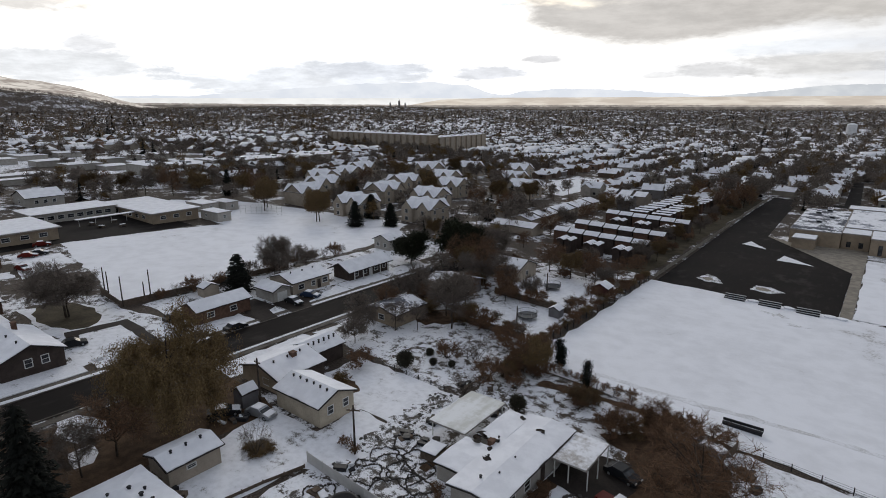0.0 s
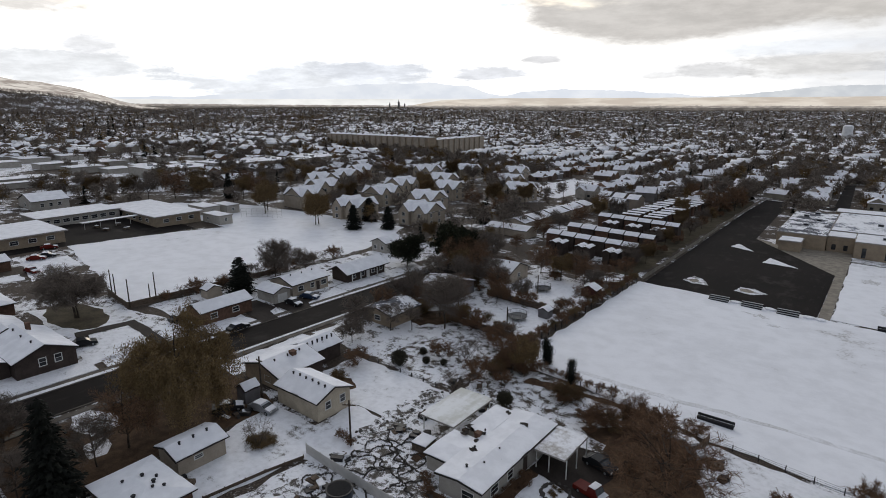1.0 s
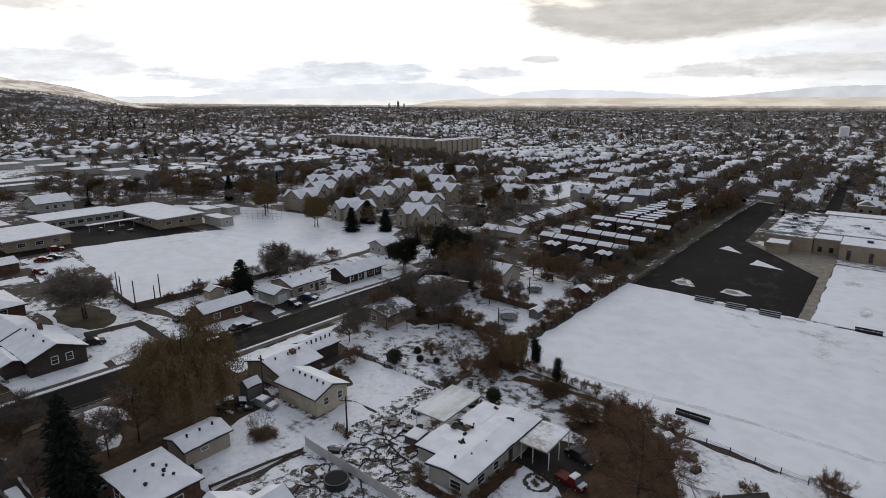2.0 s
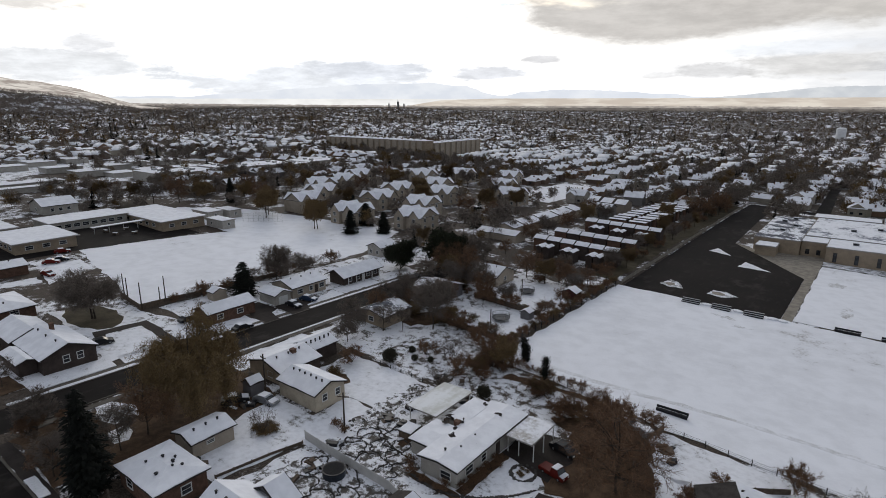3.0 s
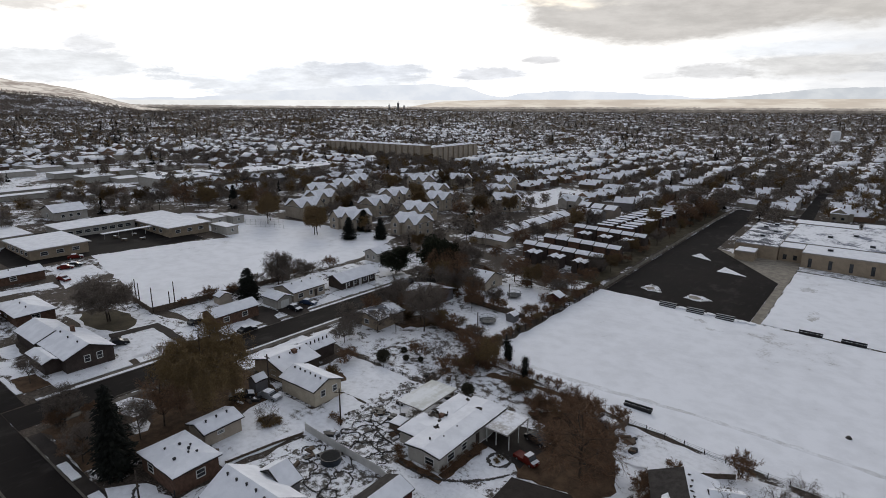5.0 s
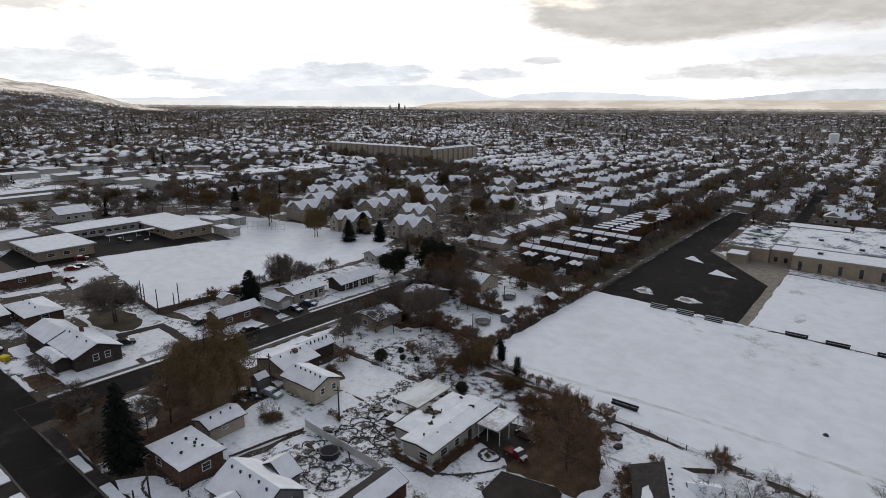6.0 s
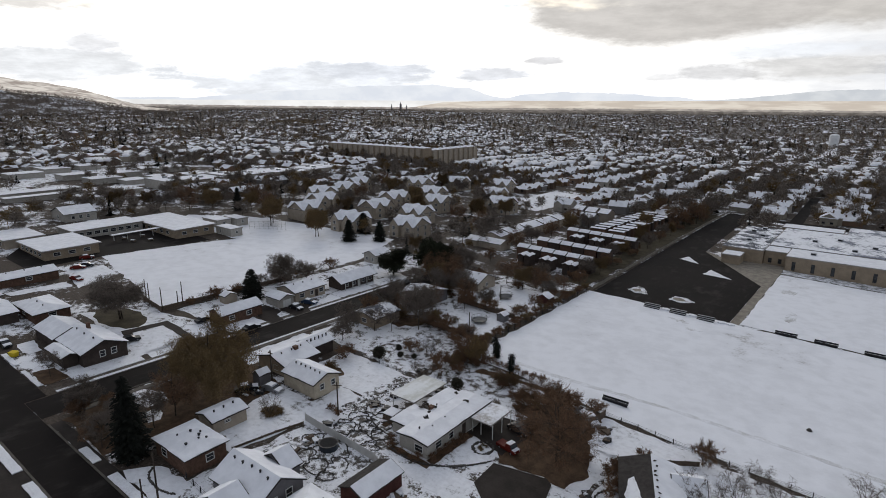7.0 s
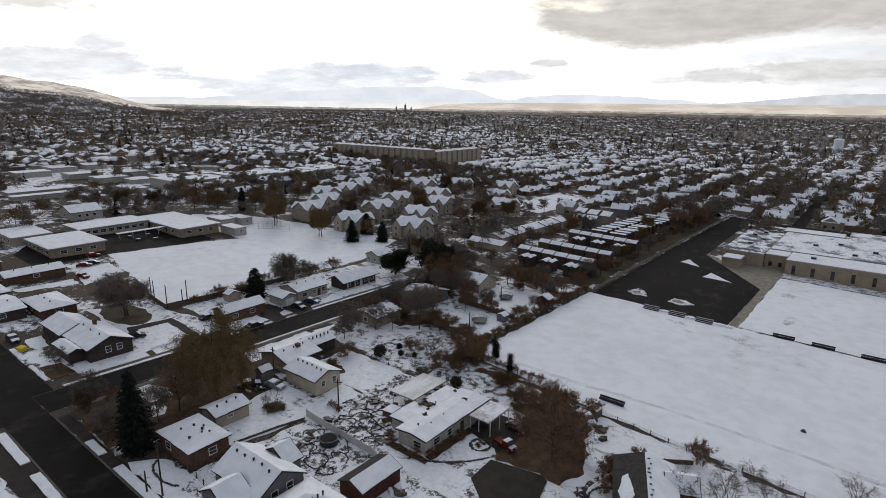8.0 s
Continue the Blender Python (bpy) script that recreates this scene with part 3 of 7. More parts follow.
sheet("drive_garage", [(-112, 76.4), (-112, 82.0), (-108.4, 83.2), (-104.2, 80.8), (-104.2, 76.0)], 0.125, M["drive"], "wet dark driveway before the garage", "pavement", 0.15, 1.2)
sheet("path_school_front", [(-12.0, 223.0), (66, 223.0), (66, 230.4), (-12.0, 230.4)], 0.075, M["lot_snow"], "tan ground with thin snow before the school", "pavement", 0.3, 2)
sheet("lawn_circle", [(-135.8 + 10.0 * math.cos(a * 0.5236), 45.2 + 5.0 * math.sin(a * 0.5236)) for a in range(12)], 0.10, M["grass"], "bare brown grass under a tree", "ground", 0.3, 2)


def build_distance():
    """Backdrop: pale flats and mountain ridges far beyond the town."""
    rnd = random.Random(5)

    def ridge(name, radius, a0, a1, top, base, material, label, rough, teeth=260, jag=0.0):
        m = Mesh()
        n = teeth
        for i in range(n + 1):
            a = a0 + (a1 - a0) * i / n
            h = top(a)
            if rough:
                h += rough * (noise.noise((a * 0.45, radius, 0)) + 0.6 * noise.noise((a * 1.7, radius, 3)) + 0.45 * noise.noise((a * 5.1, radius, 6)))
            if jag:
                h += jag * (noise.noise((a * 9.0, radius, 1)) + 0.9 * noise.noise((a * 31.0, radius, 2)) + 0.7 * rnd.uniform(-1, 1))
            x, y = -radius * math.sin(radians(a)), radius * math.cos(radians(a))
            m.v += [(x, y, base), (x, y, max(base + 1, h)), (x * 1.01, y * 1.01, base)]
        m.f = [q for i in range(n) for q in ((3 * i, 3 * i + 1, 3 * i + 4, 3 * i + 3), (3 * i + 1, 3 * i + 2, 3 * i + 5, 3 * i + 4))]
        structure(name, m, material, label, "backdrop")

    def heights(table, radius):
        """A ridge line from (azimuth, elevation) pairs in degrees, seen from the flight's height."""
        xs, ys = zip(*sorted(table))
        return lambda a: 54 + radius * math.tan(radians(float(np.interp(a, xs, ys))))

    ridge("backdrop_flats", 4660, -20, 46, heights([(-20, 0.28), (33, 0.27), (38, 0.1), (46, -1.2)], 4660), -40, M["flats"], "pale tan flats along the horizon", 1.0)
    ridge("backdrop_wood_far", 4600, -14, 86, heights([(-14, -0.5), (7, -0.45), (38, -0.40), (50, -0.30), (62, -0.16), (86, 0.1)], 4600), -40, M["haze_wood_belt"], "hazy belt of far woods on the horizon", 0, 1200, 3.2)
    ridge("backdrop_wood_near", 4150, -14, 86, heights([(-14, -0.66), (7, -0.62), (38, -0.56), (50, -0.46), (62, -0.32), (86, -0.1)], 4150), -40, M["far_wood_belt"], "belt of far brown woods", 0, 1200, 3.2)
    # A self-glowing strip stands in for haze along the horizon.
    ridge("backdrop_haze", 4690, 30, 100, heights([(30, 0.0), (36, 0.25), (100, 0.3)], 4690), -40, M["haze"], "glowing strip painted as bright haze on the horizon", 2.0)
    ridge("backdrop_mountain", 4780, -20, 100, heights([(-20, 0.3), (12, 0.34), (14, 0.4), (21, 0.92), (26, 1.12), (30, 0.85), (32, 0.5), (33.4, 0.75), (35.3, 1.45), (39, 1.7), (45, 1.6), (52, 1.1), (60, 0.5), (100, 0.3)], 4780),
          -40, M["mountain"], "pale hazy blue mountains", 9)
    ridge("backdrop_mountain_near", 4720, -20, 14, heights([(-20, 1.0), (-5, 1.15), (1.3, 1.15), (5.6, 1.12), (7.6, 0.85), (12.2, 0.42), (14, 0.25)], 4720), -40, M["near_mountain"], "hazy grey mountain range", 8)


build_distance()


def hill_height(x, y):
    """The height of the hillside over the ground, nought off the hill."""
    a, r = math.degrees(math.atan2(30 - x, y + 60)), math.hypot(30 - x, y + 60)
    if r < 2500 or a < 61:
        return 0.0
    crest = float(np.interp(a, (61, 64, 66.3, 68.6, 70.5, 74, 80, 106), (0, 20, 64, 102, 125, 158, 202, 292)))
    rise = math.sin(min(1.0, (r - 2500) / 850) * math.pi / 2)
    return crest * rise * (1 + 0.12 * noise.noise((x * 0.004, y * 0.004, 1))) + 9 * noise.noise((x * 0.011, y * 0.011, 4)) * min(1, crest / 80) * rise


def build_hill(name, r0, r1, nr, material, label):
    m = Mesh()
    na = 70
    for j in range(nr + 1):
        for i in range(na + 1):
            a, r = 61 + 45 * i / na, r0 + (r1 - r0) * j / nr
            x, y = 30 - r * math.sin(radians(a)), r * math.cos(radians(a)) - 60
            m.v.append((x, y, G(x, y) - 3 + hill_height(x, y)))
    w = na + 1
    m.f = [(j * w + i, (j + 1) * w + i, (j + 1) * w + i + 1, j * w + i + 1) for j in range(nr) for i in range(na)]
    structure(name, m, material, label, "hill")


build_hill("hill_foot", 2500, 2820, 6, M["hill_foot"], "brown wooded foot of the hill")
# The upper slope glows: sunlit haze is put into its emission colour.
build_hill("hill", 2820, 4500, 24, M["hill"], "snow-dusted hillside above the town, glowing with painted haze")

# ---- trees ----


def grow(rnd, height, radius, clear=0.22, mains=9, subs=8, sprays=9, twigs=5, twig=0.02, flat=1.0, lean=0.03, multi=1):
    """A tree grown towards points spread through its crown: limbs in one mesh, fine twigs in another, and the sprays' places."""
    wood, fine, ends = Mesh(), Mesh(), []
    base, top = height * clear, height
    mid, half = Vector((rnd.uniform(-lean, lean) * height, rnd.uniform(-lean, lean) * height, (base + top) / 2)), (top - base) / 2

    def bent(p, q, r0, r1, n, sides, sag):
        k = (p + q) / 2 + Vector((rnd.gauss(0, 1), rnd.gauss(0, 1), rnd.gauss(0.4, 0.6))) * (q - p).length * sag
        a = p
        for i in range(1, n + 1):
            t = i / n
            b = p * (1 - t) ** 2 + k * 2 * t * (1 - t) + q * t * t
            wood.tube(a, b, r0 + (r1 - r0) * (i - 1) / n, r0 + (r1 - r0) * t, sides)
            a = b

    r = height * 0.013 + 0.03
    for stem in range(multi):
        foot = Vector((rnd.gauss(0, 0.12), rnd.gauss(0, 0.12), -0.3)) if multi > 1 else Vector((0, 0, -0.3))
        fork = Vector((mid.x * 0.5 + foot.x * 2, mid.y * 0.5 + foot.y * 2, base + half * (0.25 if multi == 1 else 0.05)))
        bent(foot, fork, r / multi ** 0.5, r * 0.75 / multi ** 0.5, 3, 7, 0.04)
        crown_top = mid + Vector((0, 0, half * 0.75))
        if multi == 1:
            bent(fork, crown_top, r * 0.72, r * 0.12, 4, 6, 0.06)
        for k in range(max(2, mains // multi)):
            a = 2 * math.pi * (k + rnd.random() * 0.7) / max(2, mains // multi) + stem
            e = rnd.uniform(-0.55, 0.85)
            c = math.sqrt(1 - e * e)
            target = mid + Vector((math.cos(a) * c * radius * 0.62, math.sin(a) * c * radius * 0.62, e * half * 0.68 * flat))
            start = fork.lerp(crown_top, max(0.0, min(0.8, (e + 0.3) * 0.6))) if multi == 1 else fork
            bent(start, target, r * 0.42, r * 0.16, 3, 5, 0.10)
            for _ in range(subs):
                d = Vector((rnd.gauss(0, 1), rnd.gauss(0, 1), rnd.gauss(0.15, 0.9))).normalized()
                t2 = target + Vector((d.x * radius * 0.36, d.y * radius * 0.36, d.z * half * 0.42 * flat)) * rnd.uniform(0.55, 1.1)
                s2 = start.lerp(target, rnd.uniform(0.55, 1.0))
                bent(s2, t2, r * 0.13, r * 0.05, 2, 3, 0.10)
                for _ in range(sprays):
                    d3 = (d + Vector((rnd.gauss(0, 0.9), rnd.gauss(0, 0.9), rnd.gauss(0.1, 0.8)))).normalized()
                    s3 = s2.lerp(t2, rnd.uniform(0.35, 1.0))
                    t3 = s3 + d3 * radius * rnd.uniform(0.10, 0.26)
                    fine.spike(s3, t3, twig * 1.5)
                    ends.append((s3, t3))
                    for _ in range(twigs):
                        d4 = (d3 + Vector((rnd.gauss(0, 0.8), rnd.gauss(0, 0.8), rnd.gauss(0.1, 0.8)))).normalized()
                        s4 = s3.lerp(t3, rnd.uniform(0.2, 1.0))
                        fine.spike(s4, s4 + d4 * radius * rnd.uniform(0.08, 0.22), twig)
    return wood, fine, ends


def leaves_on(rnd, ends, count, size, drift):
    m = Mesh()
    for _ in range(count):
        a, b = rnd.choice(ends)
        p = a.lerp(b, rnd.random()) + Vector((rnd.gauss(0, drift), rnd.gauss(0, drift), rnd.gauss(0, drift * 0.8)))
        u = Vector((rnd.gauss(0, 1), rnd.gauss(0, 1), rnd.gauss(0, 1))).normalized() * size * rnd.uniform(0.6, 1.3)
        w = u.orthogonal().normalized() * size * 0.45
        m.add([p, p + u * 0.5 + w, p + u, p + u * 0.5 - w], [(0, 1, 2, 3)])
    return m


def spruce_shape(rnd, height, radius, power=0.85):
    """A conifer of many drooping sprays; a low power gives a full rounded crown."""
    trunk, crown = Mesh(), Mesh()
    trunk.tube((0, 0, -0.3), (0, 0, height * 0.97), height * 0.016, 0.02, 6)
    tiers = int(height * 3.0)
    for t in range(tiers):
        f0 = t / tiers
        z = height * (0.05 + 0.92 * f0)
        reach = radius * (1 - f0) ** power * min(1.0, 0.72 + 1.6 * f0) * rnd.uniform(0.78, 1.08) + 0.15
        n = max(6, int(15 * (1 - 0.5 * f0)))
        for k in range(n):
            a = 2 * math.pi * (k + rnd.random()) / n
            d = Vector((math.cos(a), math.sin(a), rnd.uniform(-0.42, 0.05)))
            r = reach * rnd.uniform(0.62, 1.08)
            p = Vector((0, 0, z + rnd.uniform(-0.2, 0.2)))
            side = Vector((-math.sin(a), math.cos(a), 0))
            for s in range(7):
                c = p + d * r * (0.25 + 0.75 * s / 7) + side * rnd.uniform(-0.16, 0.16) * r
                w = rnd.uniform(0.14, 0.24) + 0.035 * r
                way = (d + side * rnd.uniform(-0.9, 0.9)).normalized()
                tip = c + way * rnd.uniform(0.35, 0.6) + Vector((0, 0, rnd.uniform(-0.22, 0.08)))
                across = way.cross(Vector((0, 0, 1))).normalized() * w
                crown.add([c + across, tip, c - across, c + Vector((0, 0, 0.14))], [(0, 1, 3), (1, 2, 3), (2, 0, 3)])
    return trunk, crown


TREES = {}


def tree_kind(name, kind, seed, height, radius, leaf=None, count=0, size=0.3, drift=0.4, **more):
    """Stores the meshes of one kind of tree."""
    rnd = random.Random(seed)
    wood, fine, ends = grow(rnd, height, radius, **more)
    entry = [("trunk", wood.mesh(name + "_trunk"), M["bark"])]
    twigs = fine.mesh(name + "_twigs")
    if leaf:
        entry.append(("twig_mass", twigs, M["twig"]))
        entry.append(("crown", leaves_on(rnd, ends, count, size, drift).mesh(name + "_crown"), leaf))
    else:
        entry.append(("crown", twigs, M["red_twig"] if kind == "red" else M["twig"]))
    TREES[name] = (height, entry)



def weeping_tree(seed, height, radius, leaf_count):
    """A broad tree whose long leafy strands hang down to the ground."""
    rnd = random.Random(seed)
    wood, fine, ends = grow(rnd, height, radius, clear=0.12, mains=15, subs=8, sprays=6, twigs=1, twig=0.016, flat=1.05)
    strands = []
    for a, b in ends:
        drop = rnd.uniform(0.10, 0.30) * height * (0.45 + 0.75 * math.hypot(b.x, b.y) / radius)
        low = Vector((b.x * 1.05, b.y * 1.05, max(0.5, b.z - drop)))
        strands.append((b, low))
        if rnd.random() < 0.4:
            fine.spike(b, low, 0.012)
    m = Mesh()
    for _ in range(leaf_count):
        a, b = rnd.choice(strands) if rnd.random() < 0.72 else rnd.choice(ends)
        p = a.lerp(b, rnd.random()) + Vector((rnd.gauss(0, 0.28), rnd.gauss(0, 0.28), rnd.gauss(0, 0.3)))
        u = Vector((rnd.gauss(0, 0.45), rnd.gauss(0, 0.45), -1)).normalized() * rnd.uniform(0.15, 0.30)
        w = Vector((rnd.gauss(0, 1), rnd.gauss(0, 1), 0)).normalized() * 0.055
        m.add([p, p + u * 0.5 + w, p + u, p + u * 0.5 - w], [(0, 1, 2, 3)])
    TREES["big_tan"] = (height, [("trunk", wood.mesh("big_tan_trunk"), M["bark"]), ("twig_mass", fine.mesh("big_tan_twigs"), M["twig"]), ("crown", m.mesh("big_tan_crown"), M["tan_leaf"])])


weeping_tree(1, 15, 7.0, 105000)
tree_kind("tan", "leaf", 2, 10, 4.2, M["rust_leaf"], 8600, 0.28, 0.42, clear=0.14, mains=9, subs=7, sprays=6, twigs=2)
tree_kind("bare_big", "bare", 3, 12, 5.6, clear=0.18, mains=15, subs=10, sprays=10, twigs=8, twig=0.014)
tree_kind("bare_red", "red", 4, 11, 5.4, clear=0.10, mains=15, subs=10, sprays=7, twigs=6, twig=0.017)
tree_kind("bare_a", "bare", 5, 10, 4.0, clear=0.2, mains=11, subs=8, sprays=9, twigs=8, twig=0.015)
tree_kind("bare_b", "bare", 6, 10, 5.0, clear=0.16, mains=14, subs=9, sprays=10, twigs=9, twig=0.016)
tree_kind("pine", "leaf", 13, 9.5, 5.4, M["pine_needle"], 12000, 0.42, 0.35, clear=0.04, mains=16, subs=9, sprays=5, twigs=1, twig=0.012)
tree_kind("bush", "red", 7, 3.0, 2.2, clear=0.0, mains=12, subs=6, sprays=7, twigs=5, twig=0.019, multi=4)
tree_kind("brush", "bare", 8, 3.0, 2.0, clear=0.0, mains=12, subs=5, sprays=5, twigs=3, twig=0.008, multi=4)
tree_kind("leaf_bush", "leaf", 9, 3.0, 2.0, M["rust_leaf"], 3600, 0.15, 0.22, clear=0.0, mains=12, subs=6, sprays=4, twigs=2, twig=0.010, multi=4)
for n, seed, h, r, pw in (("spruce", 11, 14, 3.6, 0.7), ("spruce_b", 12, 11, 3.4, 0.62)):
    a, b = spruce_shape(random.Random(seed), h, r, pw)
    TREES[n] = (h, [("trunk", a.mesh(n + "_trunk"), M["bark"]), ("crown", b.mesh(n + "_crown"), M["needle"])])


def round_shrub(seed, height, radius):
    """A close rounded evergreen of many small sprays."""
    rnd = random.Random(seed)
    stem, crown = Mesh().tube((0, 0, -0.2), (0, 0, height * 0.5), 0.07, 0.04, 6), Mesh()
    for _ in range(1500):
        d = Vector((rnd.gauss(0, 1), rnd.gauss(0, 1), rnd.gauss(0.2, 0.9))).normalized()
        k = rnd.uniform(0.35, 1.0)
        p = Vector((d.x * radius * k, d.y * radius * k, max(0.05, height * 0.48 + d.z * height * 0.5 * k)))
        crown.spike(p, p + d * rnd.uniform(0.12, 0.3) + Vector((rnd.gauss(0, 0.08), rnd.gauss(0, 0.08), 0.04)), 0.085)
    return stem, crown


_a1, _b1 = round_shrub(17, 2.4, 1.25)
TREES["spruce_small"] = (2.4, [("trunk", _a1.mesh("round_shrub_trunk"), M["bark"]), ("crown", _b1.mesh("round_shrub_crown"), M["yew"])])
LOOKS = {"big_tan": ("autumn_tree", "tall spreading tree holding dry tan leaves", "tree"), "tan": ("autumn_tree", "broad tree with rust-brown dry leaves", "tree"),
         "bare_big": ("bare_tree", "large bare grey-brown winter tree", "tree"), "bare_red": ("bare_tree", "dense bare reddish-brown winter tree", "tree"),
         "bare_a": ("bare_tree", "bare grey-brown deciduous winter tree", "tree"), "bare_b": ("bare_tree", "wide bare brown deciduous winter tree", "tree"),
         "bush": ("shrub", "dense bare reddish-brown garden shrub", "shrub"), "brush": ("shrub", "thin bare twiggy winter shrub", "shrub"),
         "leaf_bush": ("shrub", "bushy shrub with dry brown leaves", "shrub"), "spruce": ("spruce_tree", "tall dark green spruce tree", "tree"),
         "spruce_b": ("spruce_tree", "dark green conical spruce tree", "tree"), "pine": ("pine_tree", "broad dark green pine with rounded crown", "tree"), "spruce_small": ("evergreen_shrub", "small dark rounded evergreen shrub", "shrub")}
_rnd = random.Random(77)


def tree(kind, x, y, height, turn=None, group="", wide=1.0):
    h, entry = TREES[kind]
    name, label, cat = LOOKS[kind]
    ob = thing(name, x, y, 0, label, cat, group)
    s = height / h
    ob.matrix_basis = pose(x, y, G(x, y), 0, 0, _rnd.uniform(0, 360) if turn is None else turn) @ Matrix.Diagonal((s * wide, s * wide, s, 1))
    for pn, me, mat in entry:
        part(pn, me, mat, ob)
    return ob


# ---- houses ----


def window_on(parent, x, y, z, w, h, face, frame_mat="trim"):
    """A window on a wall: face is the way it looks, one of +x -x +y -y."""
    ob = Mesh()
    d = 0.06
    s = 1 if face[0] == "+" else -1

    def bx(m, u0, v0, u1, v1, o0, o1):
        lo, hi = sorted((s * o0, s * o1))
        if face[1] == "x":
            m.box(x + lo, y + u0, z + v0, x + hi, y + u1, z + v1)
        else:
            m.box(x + u0, y + lo, z + v0, x + u1, y + hi, z + v1)

    bx(ob, -w / 2 - 0.12, -h / 2 - 0.12, -w / 2, h / 2 + 0.12, -0.04, d)
    bx(ob, w / 2, -h / 2 - 0.12, w / 2 + 0.12, h / 2 + 0.12, -0.04, d)
    bx(ob, -w / 2, h / 2, w / 2, h / 2 + 0.12, -0.04, d)
    bx(ob, -w / 2, -h / 2 - 0.12, w / 2, -h / 2, -0.04, d + 0.04)
    bx(ob, -w / 2, -0.03, w / 2, 0.03, -0.02, d * 0.7)
    win = part("window", ob, M[frame_mat], parent)
    pane = Mesh()
    bx(pane, -w / 2, -h / 2, w / 2, h / 2, -0.02, 0.02)
    part("pane", pane, M["glass"], win, "dark window glass")
    return win


def door_on(parent, x, y, w, h, face, material):
    m = Mesh()
    s = 1 if face[0] == "+" else -1
    lo, hi = sorted((-0.03 * s, 0.06 * s))
    if face[1] == "x":
        m.box(x + lo, y - w / 2, 0, x + hi, y + w / 2, h)
    else:
        m.box(x - w / 2, y + lo, 0, x + w / 2, y + hi, h)
    return part("door", m, material, parent)


def roof_planes(x0, x1, y0, y1, eave, rise, hip, over):
    """The planes of a roof with its ridge along x, each a loop of corners, and the ridge's ends."""
    a0, a1, b0, b1 = x0 - over, x1 + over, y0 - over, y1 + over
    ym = (y0 + y1) / 2
    slope = rise / ((y1 - y0) / 2)
    low = eave - slope * over
    cut = min((y1 - y0) / 2 + over, (a1 - a0) / 2 - 0.2) if hip else 0
    r0, r1 = (a0 + cut, ym, eave + rise), (a1 - cut, ym, eave + rise)
    planes = [[(a0, b0, low), (a1, b0, low), r1, r0], [(a1, b1, low), (a0, b1, low), r0, r1]]
    if hip:
        planes += [[(a1, b0, low), (a1, b1, low), r1], [(a0, b1, low), (a0, b0, low), r0]]
    return planes, r0, r1


def snow_blanket(planes, thick, rnd, inset=0.07):
    """A layer of snow over roof planes, pulled back unevenly from the edges."""
    m = Mesh()
    for loop in planes:
        c = sum((Vector(p) for p in loop), Vector()) / len(loop)
        if len(loop) == 4:  # leave the roof's edge bare along a gable
            p0, p1, p2, p3 = (Vector(p) for p in loop)
            run = p1 - p0
            if abs(run.length - (p2 - p3).length) < 0.01:
                step = run.normalized() * 0.13
                loop = [p0 + step, p1 - step, p2 - step, p3 + step]
        ring = []
        for p, q in zip(loop, loop[1:] + loop[:1]):
            p, q = Vector(p), Vector(q)
            eave_edge = max(p.z, q.z) < c.z
            n = max(2, int((q - p).length / 0.9))
            for i in range(n):
                v = p.lerp(q, i / n)
                pull = inset * rnd.uniform(0.2, 2.2) if eave_edge and i else 0
                w = (c - v)
                if w.length > 0:
                    v = v + w.normalized() * pull
                ring.append((v.x, v.y, v.z + thick))
        m.slab(ring, thick * 0.96)
    return m


def roof_on(parent, x0, x1, y0, y1, eave, rise, axis, hip=False, over=0.45, snow="roof_snow", bare=(), seed=0, thick=0.10):
    """A roof with a blanket of snow; axis is the way of the ridge. bare: the numbers of the planes that the snow has left."""
    rnd = random.Random(seed)
    turn = axis == "y"
    if turn:
        planes, r0, r1 = roof_planes(y0, y1, -x1, -x0, eave, rise, hip, over)
        planes = [[(-y, x, z) for x, y, z in p] for p in planes]
    else:
        planes, r0, r1 = roof_planes(x0, x1, y0, y1, eave, rise, hip, over)
    base = Mesh()
    for p in planes:
        base.slab([(x, y, z + 0.14) for x, y, z in p], 0.16)
    roof = part("roof", base, M["shingle"], parent, "dark shingle roof edge")
    kept = [[(x, y, z + 0.14) for x, y, z in p] for k, p in enumerate(planes) if k not in bare]
    if snow:
        part("snow_cover", snow_blanket(kept, thick, rnd), M[snow], roof, "even white snow on the roof")
    return roof


def walls_on(parent, x0, x1, y0, y1, eave, rise, axis, material, hip=False, name="wall"):
    m = Mesh()
    z0 = -0.8
    if hip or rise == 0:
        m.box(x0, y0, z0, x1, y1, eave)
    elif axis == "x":
        ym = (y0 + y1) / 2
        v = [(x, y, z) for x in (x0, x1) for y, z in ((y0, z0), (y1, z0), (y1, eave), (ym, eave + rise), (y0, eave))]
        m.add(v, [(0, 4, 3, 2, 1), (5, 6, 7, 8, 9), (0, 5, 9, 4), (1, 2, 7, 6), (0, 1, 6, 5), (4, 9, 8, 3), (2, 3, 8, 7)])
    else:
        xm = (x0 + x1) / 2
        v = [(x, y, z) for y in (y0, y1) for x, z in ((x0, z0), (x1, z0), (x1, eave), (xm, eave + rise), (x0, eave))]
        m.add(v, [(0, 1, 2, 3, 4), (5, 9, 8, 7, 6), (0, 4, 9, 5), (1, 6, 7, 2), (0, 5, 6, 1), (4, 3, 8, 9), (2, 7, 8, 3)])
    return part(name, m, material, parent)


def vents_on(parent, spots):
    for x, y, z, r, h in spots:
        m = Mesh().tube((x, y, z - 0.3), (x, y, z + h), r, r, 8).tube((x, y, z + h), (x, y, z + h + 0.08), r * 1.4, r * 1.1, 8)
        part("vent", m, M["dark_metal"], parent, "dark roof vent pipe")


